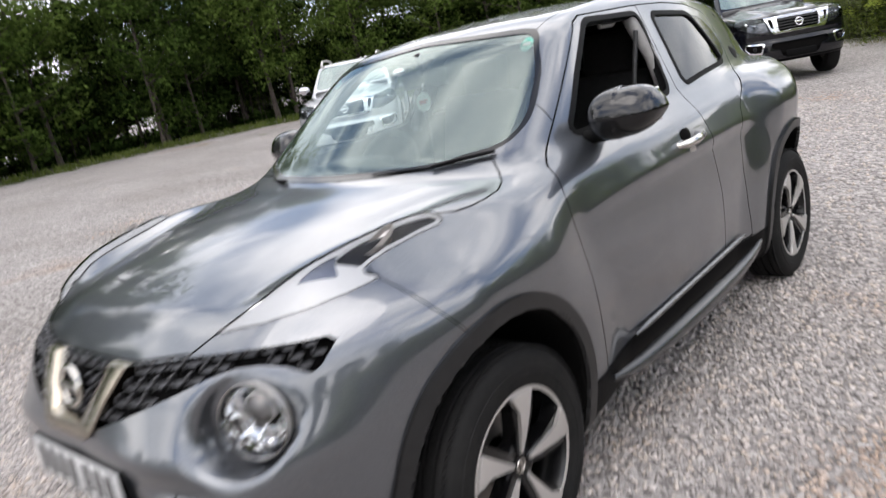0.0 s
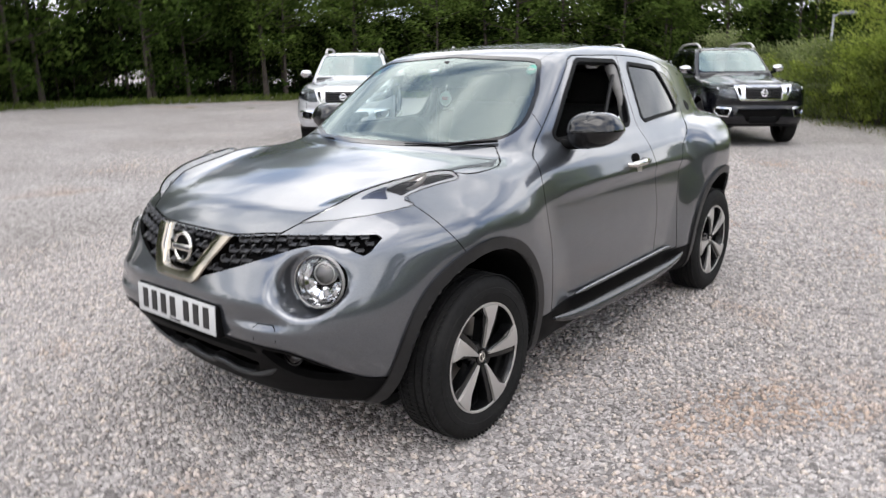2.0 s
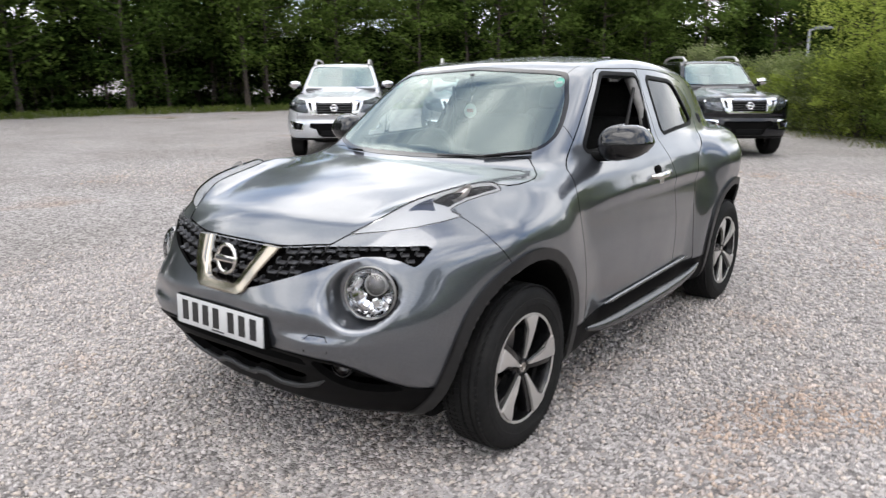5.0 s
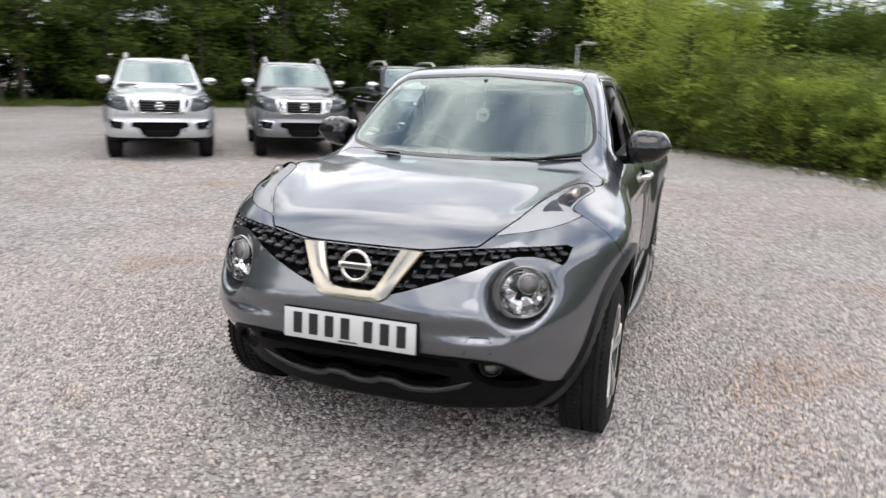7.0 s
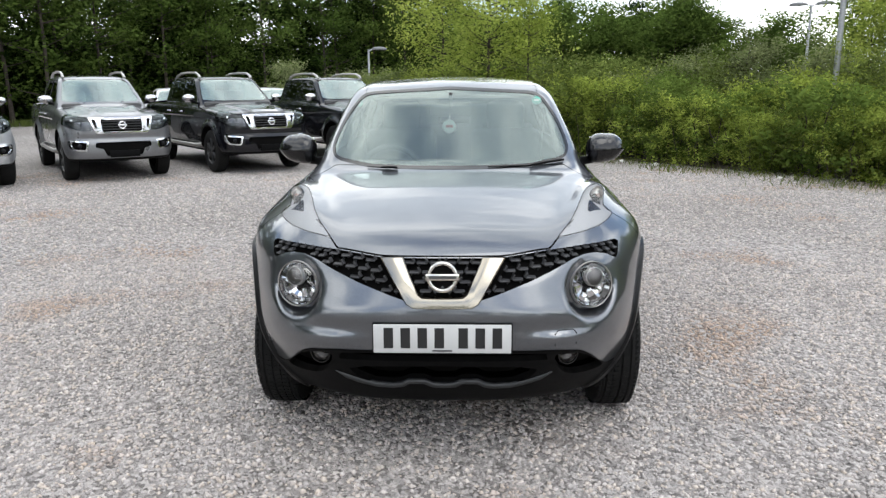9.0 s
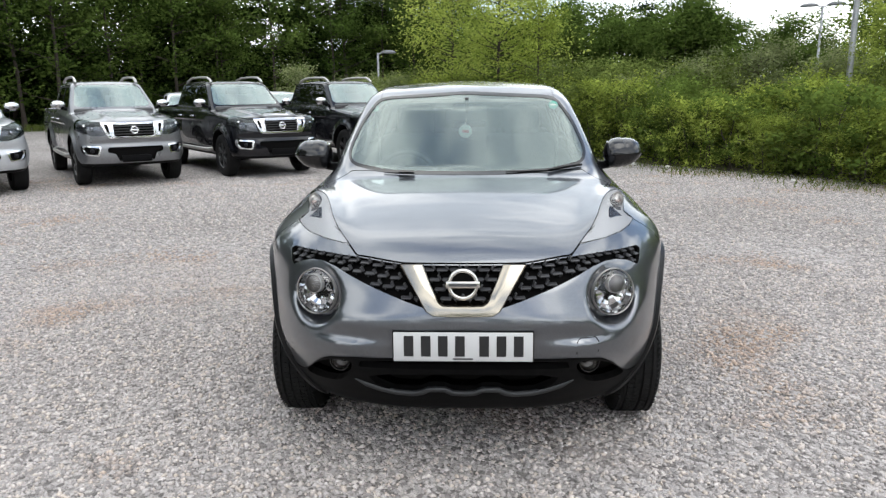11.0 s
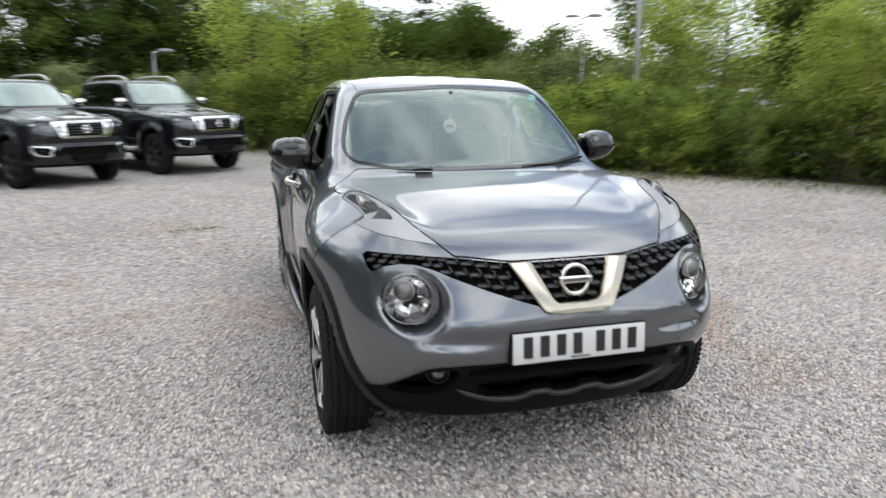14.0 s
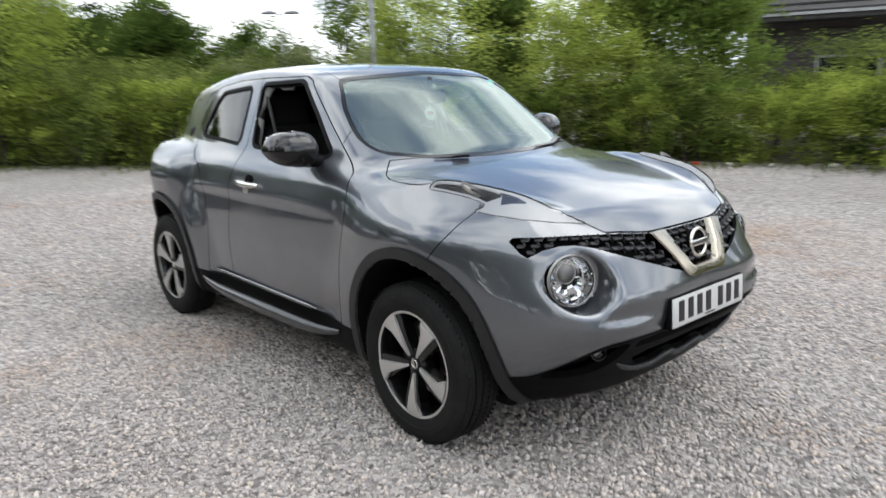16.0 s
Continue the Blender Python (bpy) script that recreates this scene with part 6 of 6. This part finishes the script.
def scatter(masters, places, group, seed, low=0.85, high=1.2):
    rng = random.Random(seed)
    used = set()
    for x, y, *more in places:
        t = rng.choice(masters)
        s = rng.uniform(low, high) * (more[0] if more else 1)
        m = pose(x, y, float(ground_height(np.array(x), np.array(y))), 0, 0, rng.uniform(0, 360))
        if t not in used:
            used.add(t)
            t.matrix_basis = m
            t.scale = (s, s, s)
            tagged(t, group=group)
        else:
            c = copy_thing(t, m)
            c.scale = (s, s, s)
    for t in masters:
        if t not in used:
            for o in (*t.children_recursive, t):
                bpy.data.objects.remove(o)


def along(points, gap, jitter, seed, depth=0.0, rows=1):
    """Places along a line of points, in rows behind one another."""
    rng = random.Random(seed)
    out = []
    for (ax, ay), (bx, by) in zip(points, points[1:]):
        d = math.hypot(bx - ax, by - ay)
        nx, ny = -(by - ay) / d, (bx - ax) / d
        k = max(1, round(d / gap))
        for i in range(k):
            for r in range(rows):
                f = (i + rng.uniform(0.1, 0.9)) / k
                o = depth * r
                out.append((ax + (bx - ax) * f + nx * o + rng.uniform(-jitter, jitter), ay + (by - ay) * f + ny * o + rng.uniform(-jitter, jitter)))
    return out


wood = [tree("broad", "woodland_tree", "tall dark green broadleaf tree at the wood's edge", h, low, r, 130, 60, leaf, 0.10, s)
        for h, low, r, leaf, s in ((12.5, 0.8, 2.8, LEAF_DARK, 1), (13.5, 1.6, 2.6, LEAF_HILL, 2), (11.5, 0.5, 3.0, LEAF_HILL, 3), (14, 2.2, 2.5, LEAF_DARK, 4))]
WOOD_EDGE = [(-31, -26), (-30, -5), (-29.5, 8), (-28.3, 15), (-25.5, 21), (-21.5, 26), (-17.5, 30), (-10, 38), (2, 45)]
scatter(wood, [(x, y, 1.35) for x, y in along(WOOD_EDGE[:3], 2.4, 0.7, 20, 3.0, 2)] + [(x, y, 0.86) for x, y in along(WOOD_EDGE[2:], 2.0, 0.9, 21, 2.6, 3)], "trees of the wood", 5)
# bushes that fill the wood's foot with painted shade
thicket = [tree("bush", "understorey_bush", "undergrowth at the foot of the wood, deep shade put into its leaf colour", h, 0.1, r, 60, 50, LEAF_SHADE, 0.12, s) for h, r, s in ((6.5, 2.4, 61), (4.0, 2.0, 62))]
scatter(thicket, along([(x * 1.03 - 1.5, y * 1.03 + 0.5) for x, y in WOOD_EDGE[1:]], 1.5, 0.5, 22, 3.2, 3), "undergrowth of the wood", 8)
# trees out of view, added to close the place and dim the horizon's light
far = along([(-34, -40), (0, -46), (34, -40)], 3.6, 1.2, 31) + along([(34, -40), (38, -10)], 3.6, 1.2, 32)
scatter([tree("broad", "woodland_tree", "unseen broadleaf tree behind the camera, added to block low skylight", 10.5, 0.3, 2.9, 90, 40, LEAF_DARK, 0.20, 8)], far, "far trees", 6, 0.9, 1.15)
# rounded dark trees closing the view behind the hedge
hill = [tree("round", "hillside_tree", "dark green rounded tree behind the hedge", h, 0.15, r, 120, 70, leaf, 0.075, s) for h, r, leaf, s in ((5.2, 2.3, LEAF_HILL, 81), (4.6, 2.0, LEAF_HILL, 82), (5.0, 1.9, LEAF_HILL, 83))]
scatter(hill, along([(-1, 32.5), (4, 31.5), (9, 30.2), (12.2, 29.3)], 1.5, 0.5, 35, 2.0, 3) + [(x, y, 0.64) for x, y in along([(12.2, 28.5), (17, 27.5), (27, 22)], 1.9, 0.6, 36, 2.0, 2)] + [(11.4, 28.6, 0.80), (12.5, 28.0, 0.76), (13.5, 27.4, 0.80), (14.6, 27.6, 0.76)], "hillside trees", 16, 0.9, 1.1)
scatter([tree("pine", "conifer", "dark conifer rising over the far trees", 7.0, 0.6, 1.6, 110, 30, LEAF_PINE, 0.10, 12)], [(8.6, 33.5), (10.6, 33.0), (4.6, 34.5), ], "conifers", 9, 0.92, 1.05)
hedge = [tree("bush", "bush", "leafy green bush at the edge of the gravel", h, low, r, 150, 52, leaf, 0.042, s) for h, low, r, leaf, s in ((2.5, 0.35, 1.35, LEAF_MID, 41), (2.2, 0.25, 1.5, LEAF_LIGHT, 42), (2.9, 0.4, 1.3, LEAF_OLIVE, 43), (2.6, 0.3, 1.45, LEAF_MID, 44), (2.3, 0.2, 1.5, LEAF_DEEP, 45))]
HEDGE = [(-6.5, 22.3), (-1.9, 17.8), (0.1, 15.9), (2.2, 13.4), (3.7, 11.0), (5.35, 8.7), (6.95, 6.75), (8.45, 4.9), (9.4, 2.8), (10.2, 0.7), (10.8, -6), (11.4, -20)]


def hedge_scale(x, y):
    if y < 2.0:
        return 0.68
    if 7.0 < x and 3.6 < y < 8.6:
        return 0.50
    if x > 4.2 and y < 9:
        return 0.56
    return 0.72


sunny = [tree("bush", "bush", "light green leafy bush at the edge of the gravel", h, low, r, 150, 52, leaf, 0.042, s) for h, low, r, leaf, s in ((2.5, 0.3, 1.4, LEAF_LIGHT, 46), (2.3, 0.3, 1.5, LEAF_LIGHT, 47), (2.6, 0.35, 1.4, LEAF_MID, 48))]
places = [(x, y, hedge_scale(x, y)) for x, y in along(HEDGE[:10], 1.0, 0.3, 51, 1.3, 3) + along(HEDGE[9:], 1.1, 0.35, 52, 1.5, 2)]
scatter(hedge, [p for p in places if p[0] < 5.8], "bushes of the hedge", 7, 0.78, 1.2)
scatter(sunny, [p for p in places if p[0] >= 5.8], "bushes of the hedge", 17, 0.78, 1.2)
sapling = [tree("broad", "young_tree", "light green young tree standing in the hedge", h, low, r, 150, 56, leaf, 0.045, s) for h, low, r, leaf, s in ((5.4, 0.4, 1.5, LEAF_BIRCH, 71), (5.0, 0.3, 1.35, LEAF_LIGHT, 72))]
scatter(sapling[:1], [(0.7, 14.8, 1.1), (9.3, 9.9, 0.85), (8.9, 10.9, 0.80), (10.0, 7.2, 0.60), (8.3, 5.7, 0.55), (8.75, 5.2, 0.60), (8.35, 5.1, 0.46), (9.2, 5.6, 0.60), (8.8, 4.5, 0.42), (-0.6, 16.4, 0.95)], "light young trees", 13, 0.95, 1.08)
scatter(sapling[1:], [(1.6, 14.0, 0.8), (11.8, 15.8, 0.9), (8.1, 10.6, 0.6)], "young trees", 15, 0.95, 1.08)
scatter([tree("round", "dark_tree", "dense dark green tree beyond the hedge", 5.2, 1.3, 1.5, 170, 70, LEAF_HILL, 0.07, 77)], [(12.7, 11.6, 0.95), (13.7, 12.3, 0.9)], "dark trees beyond the hedge", 23, 0.97, 1.03)
scatter([tree("broad", "willow", "grey-green slender willow in the hedge", 4.2, 0.3, 1.3, 150, 56, LEAF_OLIVE, 0.045, 78)], [(6.0, 11.6, 0.66), (5.3, 12.2, 0.60), (6.9, 10.4, 0.60)], "willows in the hedge", 24, 0.97, 1.03)
scatter([tree("bush", "low_bush", "low dark leafy growth at the hedge's foot", 1.3, 0.05, 0.75, 70, 44, LEAF_DEEP, 0.042, 79)], [(x + 0.30, y + 0.25) for x, y in along(HEDGE[3:12], 0.9, 0.2, 54, 0.7, 1)], "low growth of the hedge", 25, 0.8, 1.25)
deep = [tree("broad", "young_tree", "deep green young tree with a pale slim trunk", 4.6, 0.75, 1.15, 150, 56, LEAF_DEEP, 0.05, 75)]
scatter(deep, [(9.9, 4.6, 0.95), (10.8, 5.5, 0.9), (10.9, 16.6, 1.05), (12.4, 6.9, 1.0), (13.4, 5.2, 0.85), (15.0, 8.0, 1.1), (10.3, 3.9, 0.92), (11.3, 4.0, 0.9)], "young trees in the hedge", 14, 0.97, 1.05)

# ---- lamp posts, buildings beyond the hedge ----


LAMPGREY = principled("lamp_head_grey", (0.13, 0.135, 0.14), 0.5)


def lamp_post(x, y, height, heads, label):
    t = thing("lamp_post", label, "lamp post", "car park lamps")
    bm = bmesh.new()
    tube(bm, [(0, 0, 0), (0, 0, 1.2), (0, 0, 1.25), (0, 0, height)], [0.075, 0.075, 0.05, 0.04], 12)
    part("post", bm, STEEL, t, "", 60)
    for a in heads:
        m = Matrix.Rotation(a, 4, "Z")
        bm = bmesh.new()
        tube(bm, [m @ Vector((0, 0, height - 0.06)), m @ Vector((0.2, 0, height + 0.02))], 0.025, 8)
        part("arm", bm, STEEL, t)
        bm = bmesh.new()
        bmesh.ops.create_uvsphere(bm, u_segments=20, v_segments=10, radius=1, matrix=m @ Matrix.Translation((0.45, 0, height + 0.02)) @ Matrix.Diagonal((0.32, 0.17, 0.10, 1)))
        for v in bm.verts:
            v.co.z = max(v.co.z, height - 0.01)
        part("lamp_head", bm, LAMPGREY, t, "flat grey lamp head", 50)
    t.matrix_basis = pose(x, y, 0)
    return t


lamp_post(-3.96, 26.5, 3.1, (0.3,), "grey lamp post with a single head")
lamp_post(12.79, 23.92, 4.45, (-0.5, 2.64), "grey lamp post with two heads")
pole = thing("flag_pole", "plain tall grey metal pole behind the hedge", "pole")
bm = bmesh.new()
tube(bm, [(0, 0, 0), (0, 0, 3), (0, 0, 9)], [0.055, 0.052, 0.045], 14)
part("shaft", bm, STEEL, pole, "", 60)
bm = bmesh.new()
lathe(bm, [(0.001, 9.04), (0.05, 9.02), (0.055, 8.98), (0.045, 8.95)], 16)
part("cap", bm, STEEL, pole)
pole.matrix_basis = pose(7.18, 9.96, 0)


# ---- dark timber hall, brick hut and van beyond the hedge ----
BOARD = grain(principled("dark_boards", (0.05, 0.045, 0.045), 0.8), 6, (0.030, 0.027, 0.028), (0.075, 0.066, 0.064), 0.3, dist=0.01)
ROOFSHEET = grain(principled("roof_sheet", (0.04, 0.037, 0.037), 0.8), 4, (0.02, 0.018, 0.018), (0.045, 0.042, 0.042))
BRICK = grain(principled("red_brick", (0.30, 0.10, 0.07), 0.85), 12, (0.20, 0.06, 0.045), (0.38, 0.14, 0.10), 0.2)
WINDOWDARK = principled("dark_window", (0.01, 0.011, 0.013), 0.1)


def hall(m):
    t = thing("timber_hall", "dark brown boarded hall with a low grey roof", "building")
    bm = bmesh.new()
    box(bm, (16, 8, 3.2), Matrix.Translation((0, 0, 1.6)))
    part("wall", bm, BOARD, t)
    for k in range(15):
        bm = bmesh.new()
        box(bm, (16.1, 0.03, 0.17), Matrix.Translation((0, -4.02, 0.3 + 0.2 * k)) @ Matrix.Rotation(radians(6), 4, "X"))
        part("board", bm, BOARD, t)
    bm = bmesh.new()
    prism(bm, [(-5.0, 3.2), (5.0, 3.2), (5.0, 3.4), (0.6, 5.2), (-0.6, 5.2), (-5.0, 3.4)], 17.0, Matrix.Translation((-8.5, 0, 0)) @ Matrix.Rotation(radians(90), 4, "Z") @ Matrix.Rotation(radians(90), 4, "X"))
    roof = part("roof", bm, ROOFSHEET, t, "grey ribbed roof")
    for k in range(9):
        bm = bmesh.new()
        a = k / 8
        box(bm, (17.0, 0.05, 0.05), Matrix.Translation((0, -5.0 + 4.4 * a, 3.43 + 1.8 * a)))
        part("roof_batten", bm, ROOFSHEET, roof)
    bm = bmesh.new()
    box(bm, (17.1, 0.04, 0.08), Matrix.Translation((0, -5.03, 3.36)))
    part("fascia", bm, STEEL, t, "pale grey fascia board")
    for k in range(4):
        w = tagged(new("window"), "dark window")
        w.parent = t
        bm = bmesh.new()
        box(bm, (1.5, 0.05, 0.9), Matrix.Translation((-5.4 + 3.6 * k, -4.06, 1.75)))
        part("pane", bm, WINDOWDARK, w)
        bm = bmesh.new()
        for dx, dz, sx, sz in ((0, 0.48, 1.6, 0.07), (0, -0.48, 1.6, 0.07), (0.77, 0, 0.07, 0.9), (-0.77, 0, 0.07, 0.9)):
            box(bm, (sx, 0.08, sz), Matrix.Translation((-5.4 + 3.6 * k + dx, -4.06, 1.75 + dz)))
        part("frame", bm, STEEL, w)
    t.matrix_basis = m
    return t


hall(pose(25.35, 1.35, -0.35, 0, 0, -68))
hut = thing("brick_hut", "small red brick hut beyond the hedge", "building")
bm = bmesh.new()
box(bm, (3.0, 3.0, 2.6), Matrix.Translation((0, 0, 1.3)), 0.02)
part("wall", bm, BRICK, hut)
bm = bmesh.new()
box(bm, (3.4, 3.4, 0.18), Matrix.Translation((0, 0, 2.69)), 0.03)
part("roof", bm, ROOFSHEET, hut)
hut.matrix_basis = pose(20.6, 22.8, -0.7, 0, 0, -40)
van = copy_thing(white_car, pose(17.5, 18.6, 0, 0, 0, 55))
tagged(van, "white hatchback car parked beyond the hedge")

# ---- leaf-strewn soil under the hedge ----
SOIL = grain(principled("hedge_soil", (0.05, 0.04, 0.028), 0.95), 9, (0.020, 0.016, 0.010), (0.085, 0.068, 0.045), 0.8, dist=0.02)
bm = bmesh.new()
rng = random.Random(61)
strip = []
for (ax, ay), (bx, by) in zip(HEDGE, HEDGE[1:]):
    n = max(2, int(math.hypot(bx - ax, by - ay) / 0.3))
    d = math.hypot(bx - ax, by - ay)
    for i in range(n):
        f, edge = i / n, rng.uniform(-0.12, 0.12)
        strip.append([(ax + (bx - ax) * f + (by - ay) / d * -o, ay + (by - ay) * f - (bx - ax) / d * -o) for o in (-0.45 + edge, 0.2, 1.0, 2.0, 3.4, 5.0)])
rows = [[bm.verts.new((x, y, float(ground_height(np.array(x), np.array(y))) + (0.012 if j else -0.01))) for j, (x, y) in enumerate(row)] for row in strip]
for ra, rb in zip(rows, rows[1:]):
    for j in range(5):
        bm.faces.new((ra[j], rb[j], rb[j + 1], ra[j + 1]))
bmesh.ops.recalc_face_normals(bm, faces=bm.faces)
tagged(part("hedge_soil", bm, SOIL, None, "", 180), "dark leaf-strewn soil under the hedge", "soil", kind="structure")

# ---- verges ----
def tufts(name, line, width, number, tall, material, label, seed):
    """Blades of rough grass along a line."""
    rng = np.random.default_rng(seed)
    pts = np.array(line, float)
    seg = np.linalg.norm(np.diff(pts, axis=0), axis=1)
    which = rng.choice(len(seg), number, p=seg / seg.sum())
    f = rng.random(number)[:, None]
    d = (pts[which + 1] - pts[which]) / seg[which][:, None]
    across = np.stack([-d[:, 1], d[:, 0]], 1)
    clump = np.sin(f * seg[which][:, None] * 2.7) * min(0.25, width)
    at = pts[which] + (pts[which + 1] - pts[which]) * f + across * (rng.normal(0, width, (number, 1)) + clump)
    h = tall * rng.uniform(0.35, 1.3, number)
    a = rng.uniform(0, 6.283, number)
    side = np.stack([np.cos(a), np.sin(a)], 1) * (0.006 + 0.02 * h)[:, None]
    bend = rng.normal(0, 0.35, (number, 2)) * h[:, None]
    z0 = ground_height(at[:, 0], at[:, 1]) - 0.01
    v = np.stack([np.c_[at - side, z0], np.c_[at + side, z0], np.c_[at + side * 0.5 + bend * 0.5, z0 + h * 0.7], np.c_[at + bend, z0 + h]], 1).reshape(-1, 3)
    me = bpy.data.meshes.new(name)
    me.from_pydata(v.tolist(), [], np.arange(number * 4).reshape(-1, 4).tolist())
    me.materials.append(material)
    return tagged(new(name, me), label, "grass", kind="stuff")


WEEDS = ((-1.90, 3.95), (-1.62, 4.05), (-20.6, 13.3), (-23.0, 12.3))
DRYGRASS = leaf_material("dry_grass", (0.10, 0.09, 0.035), (0.30, 0.26, 0.12), 0.3)
HEDGE_FOOT = [(x - 0.50, y - 0.42) for x, y in HEDGE]
tufts("verge_grass", HEDGE_FOOT, 0.40, 7000, 0.10, GRASS, "rough green grass at the foot of the hedge", 3)
tufts("dry_grass", HEDGE_FOOT, 0.40, 5000, 0.06, DRYGRASS, "dry straw-coloured grass and litter by the hedge", 4)
tufts("wood_grass", [(x + 1.2, y - 0.5) for x, y in WOOD_EDGE], 0.55, 16000, 0.28, GRASS, "long green grass along the wood's edge", 5)
for k, (x, y) in enumerate(WEEDS):
    tufts("weeds", [(x, y), (x + 0.3, y + 0.1)], 0.07, 160, 0.03, GRASS, "small green weeds growing in the gravel", 20 + k)


# ---- litter at the hedge's foot ----
CANRED = principled("red_packet", (0.45, 0.03, 0.025), 0.4)
SCRAP = grain(principled("paper_scrap", (0.62, 0.61, 0.58), 0.9), 40, (0.5, 0.49, 0.46), (0.7, 0.69, 0.66))


def crumple(name, label, at, size, material, seed):
    """A small crumpled piece of litter lying on the gravel."""
    rng = random.Random(seed)
    bm = bmesh.new()
    bmesh.ops.create_icosphere(bm, subdivisions=2, radius=1)
    for v in bm.verts:
        v.co = v.co * rng.uniform(0.75, 1.1)
        v.co.x, v.co.y, v.co.z = v.co.x * size, v.co.y * size * 0.7, max(0.0, v.co.z * size * 0.5 + size * 0.32)
    t = part(name, bm, material, None, label, 10)
    t.matrix_basis = pose(at[0], at[1], float(ground_height(np.array(at[0]), np.array(at[1]))), 0, 0, rng.uniform(0, 360))
    return tagged(t, label, "litter", "litter by the hedge")


crumple("red_packet", "crumpled red packet lying at the hedge's foot", (8.55, 2.95), 0.09, CANRED, 1)
for k, at in enumerate(((2.9, 11.2), (3.3, 10.5), (3.8, 9.8), (9.05, 1.9), (8.8, 2.5), (9.4, 1.1), (5.3, 7.6))):
    crumple("paper_scrap", "pale crumpled paper scrap at the hedge's foot", at, 0.06 + 0.012 * (k % 3), SCRAP, 10 + k)
